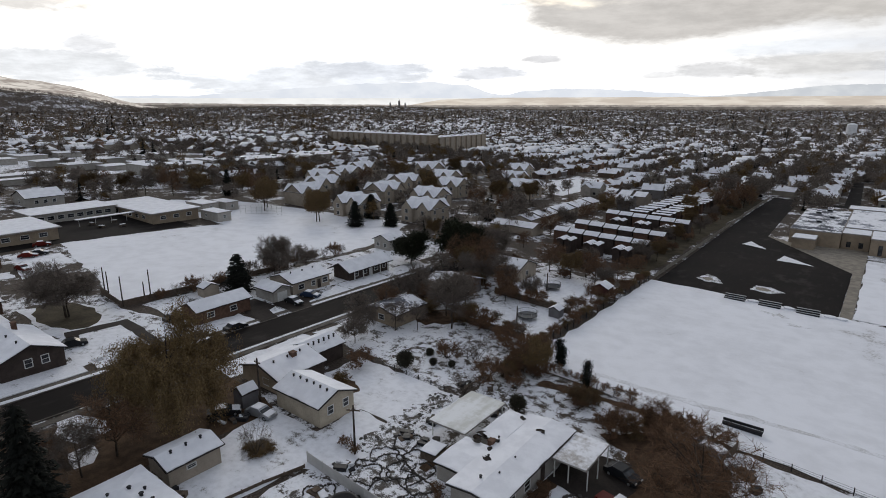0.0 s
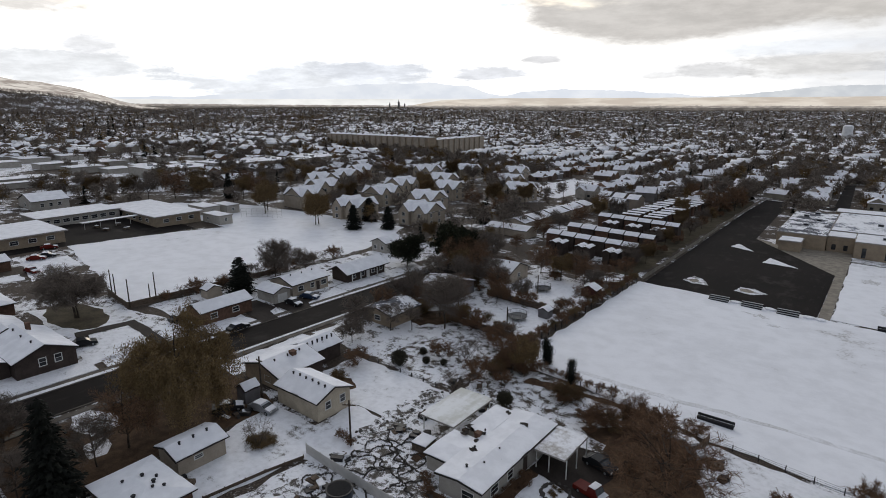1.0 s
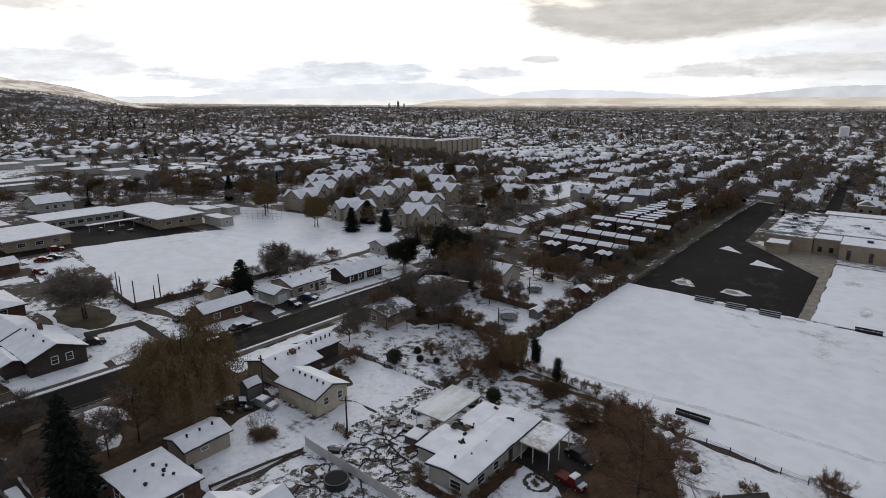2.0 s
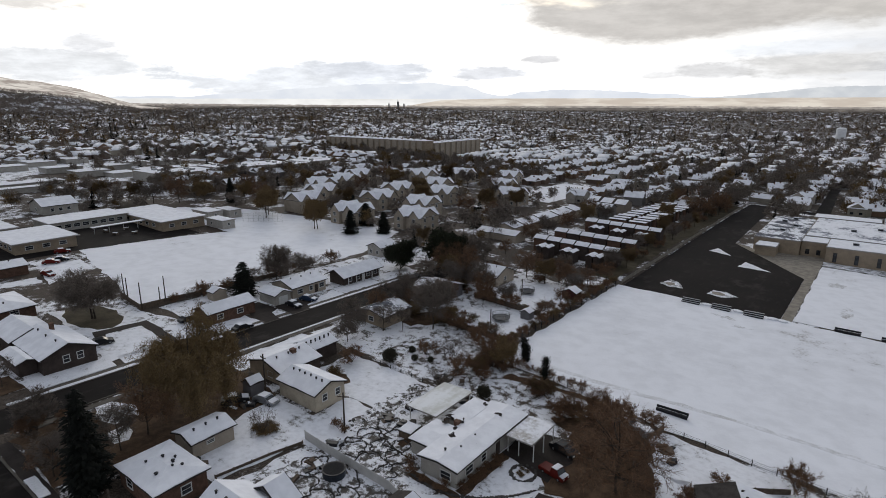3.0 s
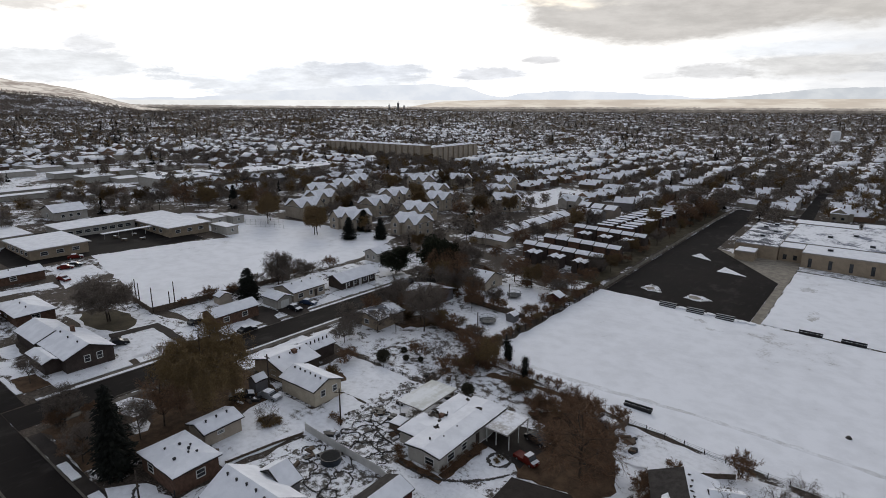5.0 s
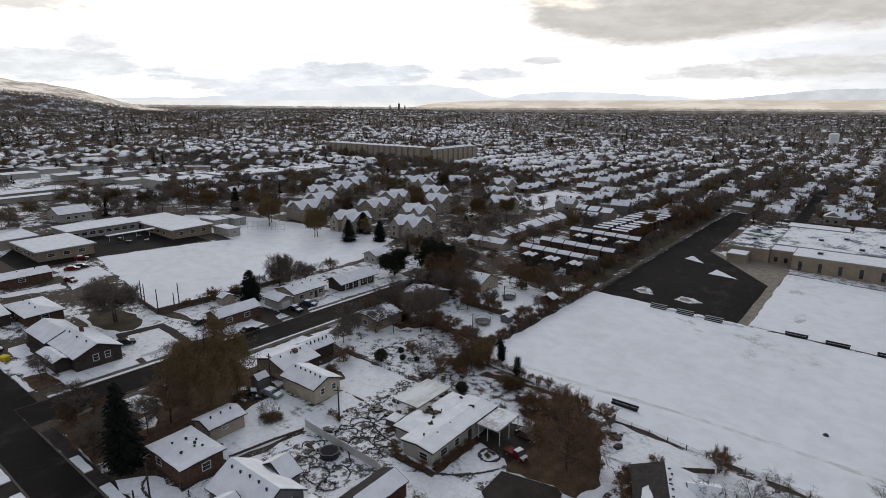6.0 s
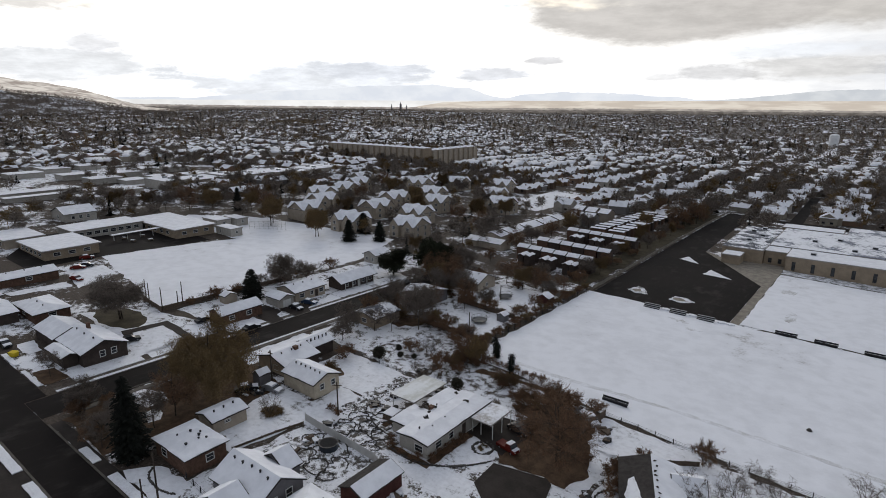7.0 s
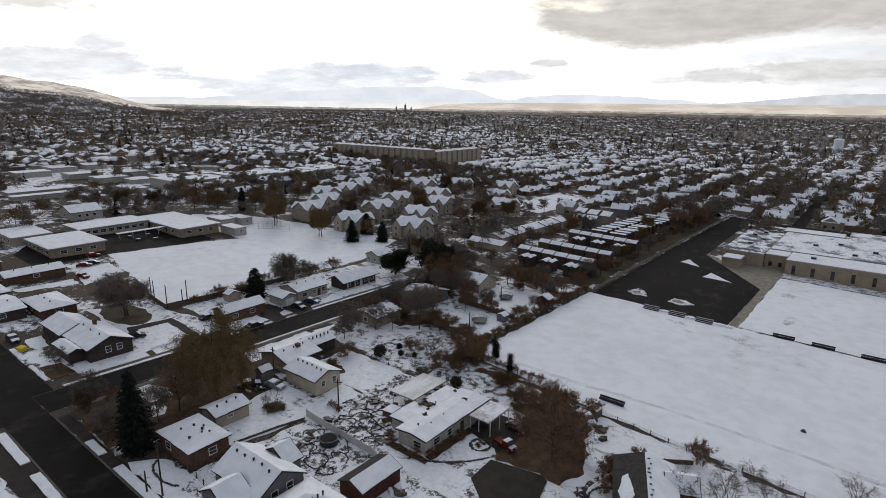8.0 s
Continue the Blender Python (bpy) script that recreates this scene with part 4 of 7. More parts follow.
def chimney_on(parent, x, y, z, s, h):
    m = Mesh().box(x - s / 2, y - s / 2, z - 0.8, x + s / 2, y + s / 2, z + h).box(x - s / 2 - 0.06, y - s / 2 - 0.06, z + h, x + s / 2 + 0.06, y + s / 2 + 0.06, z + h + 0.12)
    part("chimney", m, M["brick_wall"], parent, "brick chimney")


def house(name, x0, y0, x1, y1, label, wall, eave=2.9, rise=1.6, axis="y", hip=False, windows=(), doors=(), vents=0, group="", category="house", **roof):
    """A house on its footprint in world metres. windows: (face, along, z, w, h), along measured from the wall's middle."""
    cx, cy = (x0 + x1) / 2, (y0 + y1) / 2
    ob = thing(name, cx, cy, 0, label, category, group)
    a, b = (x1 - x0) / 2, (y1 - y0) / 2
    walls_on(ob, -a, a, -b, b, eave, rise, axis, M[wall], hip)
    r = roof_on(ob, -a, a, -b, b, eave, rise, axis, hip, seed=int(abs(cx * 7 + cy * 13)), **roof)
    for face, u, z, w, h in windows:
        window_on(ob, *((a if face[0] == "+" else -a, u) if face[1] == "x" else (u, b if face[0] == "+" else -b)), z, w, h, face)
    for face, u, w, h, mat in doors:
        door_on(ob, *((a if face[0] == "+" else -a, u) if face[1] == "x" else (u, b if face[0] == "+" else -b)), w, h, face, M[mat])
    rnd = random.Random(int(cx * 31 + cy))
    spots = []
    for k in range(vents):
        if axis == "x":
            u = -a + 2 * a * (k + 0.7) / (vents + 0.4)
            v = -b * 0.22 + rnd.uniform(-0.15, 0.15)
            spots.append((u, v, eave + rise * (1 - abs(v) / b) + 0.2, 0.14, 0.34))
        else:
            v = -b + 2 * b * (k + 0.7) / (vents + 0.4)
            u = a * 0.22 + rnd.uniform(-0.15, 0.15)
            spots.append((u, v, eave + rise * (1 - abs(u) / a) + 0.2, 0.14, 0.34))
    vents_on(r, spots)
    return ob


def wing(ob, x0, y0, x1, y1, wall, eave, rise, axis, hip=False, seed=1, **roof):
    """Another body of a house, in world metres."""
    ox, oy = ob.matrix_basis.translation.x, ob.matrix_basis.translation.y
    walls_on(ob, x0 - ox, x1 - ox, y0 - oy, y1 - oy, eave, rise, axis, M[wall], hip)
    return roof_on(ob, x0 - ox, x1 - ox, y0 - oy, y1 - oy, eave, rise, axis, hip, seed=seed, **roof)


def flat_block(name, x0, y0, x1, y1, h, label, wall, over=0.3, category="building", windows=(), group="", roof_snow="roof_snow", drop=1.0, frame_mat="trim"):
    """A flat-roofed building: walls, a roof slab with a parapet and the snow on it."""
    cx, cy = (x0 + x1) / 2, (y0 + y1) / 2
    ob = thing(name, cx, cy, 0, label, category, group)
    a, b = (x1 - x0) / 2, (y1 - y0) / 2
    part("wall", Mesh().box(-a, -b, -drop - 1, a, b, h), M[wall], ob)
    top = part("roof", Mesh().box(-a - over, -b - over, h, a + over, b + over, h + 0.3), M["fascia"], ob, "flat roof with a pale edge")
    outline = wobble([(-a - over + 0.25, -b - over + 0.25), (a + over - 0.25, -b - over + 0.25), (a + over - 0.25, b + over - 0.25), (-a - over + 0.25, b + over - 0.25)], 1.5, 0.12, cx)
    part("snow_cover", Mesh().slab([(x, y, h + 0.42) for x, y in outline], 0.115), M[roof_snow], top, "flat sheet of snow on the roof")
    for face, u, z, w, hh in windows:
        window_on(ob, *((a if face[0] == "+" else -a, u) if face[1] == "x" else (u, b if face[0] == "+" else -b)), z, w, hh, face, frame_mat)
    return ob


def bed(name, outline, label="dark bare soil of a planting bed"):
    sheet(name, outline, 0.105, M["mud"], label, "ground", 0.15, 0.8)

# ---- the near houses ----
h = house("ranch_house", -43.6, 49.9, -37.6, 67.8, "low pale ranch house with a nearly flat snow-covered roof", "white_wall", 2.8, 0.34, "y",
          windows=(("+x", -6, 1.5, 1.6, 1.1), ("+x", -2.5, 1.5, 1.2, 1.1), ("-y", 1.2, 1.5, 1.6, 1.1)), doors=(("+x", 1.2, 0.95, 2.05, "dark_wall"),))
wing(h, -46.4, 60.1, -43.5, 66.9, "white_wall", 2.82, 0.10, "x", seed=6, over=0.4)
wing(h, -47.5, 52.4, -43.5, 58.3, "white_wall", 2.60, 0.16, "x", seed=5, over=0.4)
chimney_on(h, -3.6, 0.2, 2.9, 0.7, 0.5)
vents_on(h, [(-3.0, 0.9, 3.0, 0.12, 0.3), (-3.4, 1.6, 3.0, 0.1, 0.3), (-2.2, -2.6, 3.1, 0.12, 0.3), (-0.6, -6.6, 3.2, 0.14, 0.4), (0.6, -4.6, 3.2, 0.1, 0.2), (0.5, -1.0, 3.2, 0.1, 0.2)])


for k in range(16):  # leaf litter and old boards caught in the roof valleys
    rl = random.Random(500 + k)
    u, v = ((-3.7, 0.6), (-3.2, -1.2), (-2.2, -2.9), (-4.6, 1.0), (0.4, 5.8), (-4.8, -0.4), (-3.4, 7.4), (-5.6, 1.0))[k % 8]
    u, v = u + rl.uniform(-0.5, 0.5), v + rl.uniform(-0.4, 0.4)
    q = part("litter", Mesh().slab([(-rl.uniform(0.2, 0.8), -0.1, 0.06), (0.1, -rl.uniform(0.15, 0.4), 0.06), (rl.uniform(0.3, 0.8), 0.05, 0.06), (0.2, rl.uniform(0.2, 0.4), 0.06), (-0.3, 0.2, 0.06)], 0.05), M["drive"], h, "dark leaf litter on the roof")
    q.matrix_basis = pose(u, v, 3.04 + max(0.0, 0.34 * (1 - abs(u) / 3.0)), 0, 0, rl.uniform(0, 180))


def open_roof(name, x0, y0, x1, y1, hgt, label, snow, posts, group=""):
    """A flat roof on posts: a carport or a patio cover."""
    ob = thing(name, (x0 + x1) / 2, (y0 + y1) / 2, 0, label, "carport", group)
    a, b = (x1 - x0) / 2, (y1 - y0) / 2
    part("roof", Mesh().box(-a, -b, hgt, a, b, hgt + 0.18), M["fascia"], ob, "thin flat roof deck")
    edge = wobble([(-a + 0.06, -b + 0.06), (a - 0.06, -b + 0.06), (a - 0.06, b - 0.06), (-a + 0.06, b - 0.06)], 1.0, 0.05, x0)
    part("snow_cover", Mesh().slab([(x, y, hgt + 0.25) for x, y in edge], 0.066), M[snow], ob, "thin melting snow")
    for px_, py_ in posts:
        part("post", Mesh().box(px_ - 0.06, py_ - 0.06, -0.5, px_ + 0.06, py_ + 0.06, hgt), M["trim"], ob)
    return ob


open_roof("carport", -37.05, 61.3, -32.7, 68.1, 2.8, "flat carport roof on white posts with stained snow", "stained_snow", [(2.2, -3.0), (2.2, 0), (2.2, 3.0), (-0.2, -3.0), (-2.0, -3.0)])
open_roof("patio_cover", -53.9, 58.7, -48.0, 68.6, 2.55, "flat pale patio roof with thin snow", "thin_snow", [(-2.7, -4.4), (2.7, -4.4), (-2.7, 4.4), (2.7, 4.4), (-2.7, 0)])

house("white_outbuilding", -75.6, 50.6, -66.3, 56.9, "cream gabled outbuilding with snowy roof and vents", "cream_wall", 3.1, 1.2, "x", vents=6,
      windows=(("+x", -1.2, 1.9, 0.9, 1.1), ("+x", 1.6, 1.9, 0.9, 1.1)), category="outbuilding")
h = house("ranch_house", -86.6, 52.4, -77.6, 61.2, "brown ranch house beside the street with snowy roof", "dark_wall", 2.6, 1.3, "y", vents=3, windows=(("-y", 1.5, 1.5, 1.4, 1.0),))
wing(h, -86.6, 61.3, -80.8, 68.2, "dark_wall", 2.55, 1.1, "y", seed=8)
part("gable", Mesh().add([(x, y, z) for y in (-4.46, -4.38) for x, z in ((-4.5, 0.2), (4.5, 0.2), (4.5, 2.58), (0, 3.86), (-4.5, 2.58))], [(0, 1, 2, 3, 4), (9, 8, 7, 6, 5), (0, 4, 9, 5), (1, 6, 7, 2)]), M["tan_wall"], h, "tan boarded gable end")
chimney_on(h, 1.2, 1.0, 3.6, 0.9, 0.7)
vents_on(h, [(0.1, 5 + k * 1.1, 3.75, 0.15, 0.3) for k in range(6)])
house("garden_shed", -74.0, 31.4, -69.4, 37.8, "beige garden shed with snow on a low roof", "beige_wall", 2.5, 0.7, "y", vents=3, windows=(("+x", -0.5, 1.6, 1.0, 0.4),), category="shed")
h = house("brick_house", -71.4, 22.6, -62.0, 29.2, "small brown brick house with a low hipped snowy roof", "brick_wall", 3.0, 0.7, "x", hip=True, windows=(("+x", 0.5, 1.6, 1.2, 1.1), ("-y", -2, 1.6, 1.4, 1.1)))
vents_on(h, [(-0.8, 0.6, 3.75, 0.18, 0.3), (1.2, 0.9, 3.7, 0.2, 0.35), (2.0, 0.4, 3.7, 0.14, 0.25), (2.5, 1.4, 3.5, 0.16, 0.3), (1.8, -1.6, 3.5, 0.2, 0.3), (0.2, 1.7, 3.55, 0.14, 0.25), (-1.6, -1.2, 3.6, 0.14, 0.25)])
h = house("grey_house", -56.0, 23.3, -45.2, 31.0, "grey sided house with a steep snowy gable", "grey_wall", 3.0, 2.3, "x", vents=5,
          windows=(("+x", -1.2, 1.9, 1.0, 1.5), ("+x", 1.4, 2.1, 1.0, 1.5)))
wing(h, -54.6, 30.9, -49.0, 33.4, "grey_wall", 2.9, 1.6, "y", seed=3)
wing(h, -53.0, 19.5, -46.8, 23.4, "grey_wall", 2.9, 1.8, "y", seed=4)
h = house("dark_shed", -40.9, 34.2, -36.2, 42.2, "dark shed with one snowy roof slope", "red_wall", 2.4, 1.0, "y", bare=(1,), over=0.3, category="shed")
h = house("corner_house", -43.6, 21.5, -35.6, 31.0, "house with a broad snow-covered hipped roof", "white_wall", 2.9, 1.6, "y", hip=True)
vents_on(h, [(1.4, -1 + k * 0.9, 4.3, 0.12, 0.3) for k in range(5)])


def rotated_house():
    ob = thing("shingled_house", -5.8, 62.5, 22, "house with half-bare dark shingle roof", "house")
    walls_on(ob, -4.0, 4.6, -6.6, 6.6, 2.9, 1.3, "y", M["brick_wall"])
    roof_on(ob, -4.0, 4.6, -6.6, 6.6, 2.9, 1.3, "y", bare=(1,), seed=21)
    slope = 1.3 / 4.3
    part("snow_patch", Mesh().slab([(x, y, 3.075 + slope * (x + 4.0)) for x, y in wobble([(-3.4, -6.4), (-1.9, -6.6), (-1.5, -3.0), (-2.2, 1.4), (-3.2, 1.0), (-3.6, -2.6)], 0.7, 0.16, 8)], 0.03), M["stained_snow"], ob, "melting snow patch")
    walls_on(ob, 4.6, 7.6, 0.6, 5.4, 2.6, 1.2, "x", M["brick_wall"])
    roof_on(ob, 3.4, 7.6, 0.6, 5.4, 2.6, 1.2, "x", seed=22)
    rnd = random.Random(44)
    for k in range(10):  # leaves and sticks along the ridge
        q = part("litter", Mesh().slab([(-rnd.uniform(0.1, 0.4), -0.1, 0.05), (0.1, -rnd.uniform(0.1, 0.3), 0.05), (rnd.uniform(0.15, 0.5), 0.05, 0.05), (0.1, rnd.uniform(0.1, 0.3), 0.05)], 0.05), M["drive"], ob, "dark leaf litter on the roof")
        q.matrix_basis = pose(0.65 + rnd.uniform(0, 0.3), -6.0 + 1.25 * k + rnd.uniform(-0.4, 0.4), 4.36, 0, 0, rnd.uniform(0, 180))


rotated_house()

bed("soil_bed_1", rect(-37.5, 49.4, -35.9, 60.8))
bed("soil_bed_2", rect(-44.6, 47.9, -36.2, 49.3))
bed("soil_bed_3", rect(-50.4, 52.4, -49.2, 59.4))
bed("soil_bed_4", [(-75.6, 59.4), (-70.4, 59.2), (-69.6, 61.4), (-72.5, 63), (-75.8, 62)])
bed("soil_bed_5", [(-73, 29.8), (-69, 30.2), (-68.6, 31), (-74.4, 31)])
bed("soil_bed_6", [(-117, 19.6), (-109.2, 19.4), (-109.3, 24.0), (-116.4, 23.6)], "dark bare soil beside the pavement")

# brown gabled house over the street
h = house("gabled_house", -126.4, 27.5, -111.8, 36.4, "dark brown gabled house with white-framed windows", "dark_wall", 2.9, 1.8, "x",
          windows=(("+x", -0.6, 1.9, 0.95, 1.25), ("+x", 1.7, 1.9, 0.95, 1.25)), doors=(("+x", 3.7, 0.95, 2.05, "dark_wall"),), vents=3)
wing(h, -137.0, 27.0, -125.6, 34.6, "dark_wall", 2.9, 1.6, "x", seed=11)
wing(h, -122.5, 24.6, -114.2, 27.4, "dark_wall", 2.5, 0.5, "x", seed=12)
chimney_on(h, -3.0, 1.0, 5.0, 0.7, 0.7)
# houses on the far side of the street
h = house("ranch_house", -117.4, 59.2, -111.9, 71.0, "low ranch house behind a big tree with snowy roof", "brick_wall", 2.8, 1.2, "y", windows=(("+x", -3, 1.5, 1.4, 1.0), ("+x", 2, 1.5, 1.4, 1.0)))
house("garage", -118.2, 76.8, -111.8, 81.2, "pale detached garage with a snowy roof", "white_wall", 2.6, 0.9, "x", doors=(("+x", 0, 2.6, 2.1, "trim"),), category="garage")
h = house("ranch_house", -121.4, 82.8, -113.0, 93.6, "tan ranch house with an L-shaped snowy roof", "beige_wall", 2.8, 1.3, "y", vents=3,
          windows=(("+x", -3, 1.5, 1.5, 1.1), ("+x", 0.5, 1.5, 1.0, 1.1), ("+x", 4, 1.5, 1.5, 1.1)), doors=(("+x", 2.2, 0.95, 2.05, "dark_wall"),))
h = house("porch_house", -117.2, 98.8, -111.6, 112.4, "dark house with white porch columns and snowy roof", "dark_wall", 2.9, 1.4, "y",
          windows=(("+x", -4.5, 1.5, 1.2, 1.2), ("+x", -1.5, 1.5, 1.2, 1.2), ("+x", 2.5, 1.5, 1.2, 1.2), ("+x", 5.4, 1.5, 1.0, 1.2)), doors=(("+x", 0.5, 0.95, 2.05, "trim"),), over=1.1)
for k in range(5):
    part("column", Mesh().box(3.66, -6 + 3 * k, -0.3, 3.84, -5.82 + 3 * k, 2.5), M["trim"], h, "white porch column")
# houses among the trees this side of the street
house("ranch_house", -90.6, 84.0, -82.8, 93.0, "tan ranch house half hidden by trees", "tan_wall", 2.6, 1.0, "y", snow="blown", windows=(("-y", 0, 1.5, 1.4, 1.0),))
house("ranch_house", -92.4, 103.0, -83.6, 115.0, "house with patchy snow on its roof among trees", "grey_wall", 2.8, 1.5, "x", snow="trodden", windows=(("+x", 0, 1.5, 1.4, 1.0), ("-y", 0, 1.5, 1.2, 1.0)), vents=2)
house("cottage", -88.6, 126.5, -80.4, 136.0, "beige cottage with a snowy gabled roof", "beige_wall", 2.9, 1.9, "x", windows=(("+x", 0, 1.6, 1.0, 1.0), ("-y", 1, 1.6, 1.2, 1.0)), vents=2)
house("red_shed", -62.6, 131.0, -58.6, 134.4, "small red shed with a snowy roof", "red_wall", 2.0, 1.0, "y", over=0.2, category="shed")
house("tool_shed", -63.2, 110.4, -60.9, 112.8, "small grey tool shed with snow", "grey_wall", 1.8, 0.6, "y", over=0.2, category="shed")
house("tool_shed", -80.6, 46.8, -78.4, 49.4, "small grey tool shed with a snowy cap", "grey_wall", 2.2, 0.8, "y", over=0.2, category="shed")
house("yellow_shed", -128.2, 68.6, -125.4, 72.2, "small pale yellow shed behind a hedge", "beige_wall", 2.1, 0.8, "x", over=0.2, category="shed")
house("white_house", -130.6, 127.0, -124.8, 134.6, "pale house with a snowy gable behind a pine", "white_wall", 3.2, 1.3, "y", windows=(("-y", -1.4, 1.6, 0.9, 1.0), ("-y", 1.4, 1.6, 0.9, 1.0), ("+x", 0, 1.6, 1.0, 1.0)))
# west of the crossing
LEFT = [(-159.6, 29.4, -145.2, 37.4, "x", "brick_wall"), (-165, 17.6, -150, 27.6, "y", "dark_wall"), (-190, 32, -181.6, 47.5, "y", "brick_wall"), (-176, 20, -167, 29, "x", "grey_wall"), (-146, -4, -132, 5, "x", "brick_wall"),
        (-214, 26, -200, 36, "x", "brick_wall"), (-212, 16.4, -198, 23, "x", "white_wall"), (-236, 24, -222, 34, "y", "tan_wall")]
for k, (x0, y0, x1, y1, ax, wl) in enumerate(LEFT):
    house("ranch_house", x0, y0, x1, y1, "low ranch house with a wide snow-covered roof", wl, 2.35, 1.0, ax, hip=k % 3 == 0, vents=3, windows=(("+x", 0, 1.5, 1.5, 1.0), ("-y", 0, 1.5, 1.5, 1.0)), group="houses beyond the crossing")

# ---- schools, apartments, row houses ----


def many(face, span, n, z, w, h):
    return tuple((face, -span / 2 + span * (k + 0.5) / n, z, w, h) for k in range(n))


S = "flat-roofed tan school wing under a sheet of snow"
flat_block("school_building", -228, 51.2, -204.6, 68.4, 3.1, S, "tan_wall", 0.9, windows=many("-y", 20, 5, 1.6, 2.2, 1.1) + many("+x", 14, 3, 1.6, 2.0, 1.1))
flat_block("school_building", -246, 69.6, -230.4, 96.0, 3.0, S, "white_wall", 0.6, windows=many("+x", 24, 8, 1.6, 2.0, 1.2))
flat_block("school_building", -243.6, 97.2, -205.6, 113.6, 3.2, S, "tan_wall", 1.0, windows=many("-y", 30, 6, 1.6, 2.0, 1.1) + many("+x", 14, 3, 1.6, 1.8, 1.1))
flat_block("school_building", -250, 47.4, -230, 60, 2.9, S, "beige_wall", 0.5, windows=many("-y", 16, 4, 1.6, 1.8, 1.1))
open_roof("covered_walk", -219, 78, -216.6, 100, 2.6, "low covered walkway with snow on top", "roof_snow", [(0, -10), (0, -5), (0, 0), (0, 5), (0, 10)])
for x0, y0, x1, y1 in ((-205.4, 114.4, -194.4, 119.6), (-224.6, 119.6, -213, 126.2), (-221, 128, -211, 133.5)):
    flat_block("portable_classroom", x0, y0, x1, y1, 3.0, "pale portable classroom with snow on its roof", "white_wall", 0.25, windows=(("+x", 0, 1.7, 0.9, 0.9), ("-y", -2, 1.7, 0.9, 0.9)), group="portable classrooms")

T = "flat-roofed tan school building with tall narrow windows"
b = flat_block("school_main_building", -12.0, 230.6, 66, 245.4, 6.4, T, "tan_wall", 0.12, windows=tuple(("-y", -36.2 + 6.2 * k, 3.2, 0.9, 3.0) for k in range(12)), frame_mat="dark_metal")
flat_block("school_building", -20.0, 236.4, -12.2, 245.4, 5.2, "low tan school entrance wing with snowy roof", "tan_wall", 0.15, windows=(("-y", -1.8, 1.8, 1.0, 1.6), ("-y", 1.6, 1.8, 1.0, 1.6)), frame_mat="dark_metal")
flat_block("school_building", -19.8, 245.6, 66, 286.4, 7.2, "taller flat-roofed tan school hall with streaked snow", "tan_wall", 0.12, roof_snow="streaked")
flat_block("school_building", -35, 234.2, -20.2, 283, 5.4, "low tan school wing with blown patchy snow on its roof", "tan_wall", 0.15, roof_snow="blown")
flat_block("school_annex", -21.4, 287, 2, 296, 7.2, "rear tan school block with a snowy flat roof", "tan_wall", 0.15)
flat_block("school_annex", -33.0, 225.4, -26.6, 232.6, 3.4, "small flat tan school annex with snow", "tan_wall", 0.3)
flat_block("school_building", 3, 287, 66, 318, 6.0, "long flat school wing under streaked snow", "tan_wall", 0.2, roof_snow="streaked")
HALL, WEST, FRONT = G(23.1, 266) + 7.62, G(-27.6, 258.6) + 5.82, G(27, 238) + 6.82
for x, y, z in ((-6, 262, HALL), (2, 270, HALL), (8, 252, HALL), (14, 262, HALL), (20, 250, HALL), (24, 270, HALL), (-28, 250, WEST), (-25, 262, WEST), (-30, 270, WEST), (-27, 278, WEST), (-4, 238, FRONT)):
    u = thing("roof_unit", x, y, 0, "grey metal ventilation unit on a flat roof", "vent unit", "units on the school roof", z)
    part("casing", Mesh().box(-0.9, -0.7, 0, 0.9, 0.7, 0.9), M["metal"], u)
    part("grille", Mesh().box(-0.7, -0.78, 0.2, 0.7, -0.7, 0.7), M["dark_metal"], u)
    part("snow_cap", Mesh().box(-0.88, -0.68, 0.9, 0.88, 0.68, 1.0), M["roof_snow"], u)


def apartment(x, y, rz, label, wall):
    """A two-storey apartment house with crossing gables."""
    ob = thing("apartment_house", x, y, rz, label, "apartment house", "apartment houses with steep gables")
    walls_on(ob, -7.5, 7.5, -5.5, 5.5, 5.6, 3.0, "x", M[wall])
    roof_on(ob, -7.5, 7.5, -5.5, 5.5, 5.6, 3.0, "x", seed=int(x))
    for s in (-4.4, 4.4):
        walls_on(ob, s - 2.8, s + 2.8, -7.2, 7.2, 5.6, 2.6, "y", M[wall])
        roof_on(ob, s - 2.8, s + 2.8, -7.2, 7.2, 5.6, 2.6, "y", over=0.35, seed=int(x + s))
        for z in (1.6, 4.3):
            window_on(ob, s, -7.2, z, 1.5, 1.3, "-y")
            window_on(ob, s, 7.2, z, 1.5, 1.3, "+y")
    for u in (-3, 2.5):
        for z in (1.6, 4.3):
            window_on(ob, 7.5, u, z, 1.2, 1.3, "+x")
    ob.matrix_basis = ob.matrix_basis @ Matrix.Diagonal((0.88, 0.88, 1.0, 1))
    return ob


APTS = [(-146, 170, 0), (-171, 159, 0), (-176, 227, 0), (-200, 219, 90), (-219, 184, 90), (-229, 275, 0), (-217, 300, 0), (-272, 264, 90), (-150, 250, 0), (-190, 314, 0), (-187, 191, 90),
        (-163, 194, 0), (-205, 162, 90), (-242, 222, 0), (-198, 250, 0), (-254, 243, 90), (-238, 200, 0), (-172, 276, 0)]
for x, y, r in APTS:
    apartment(x, y, r, "beige two-storey apartment house with steep snowy gables", "beige_wall")


def row_unit(name, x0, y0, x1, y1, hgt, rise, axis, group, label, wall="house_wall"):
    ob = house(name, x0, y0, x1, y1, label, wall, hgt, rise, axis, over=0.2, group=group, category="row house")
    return ob


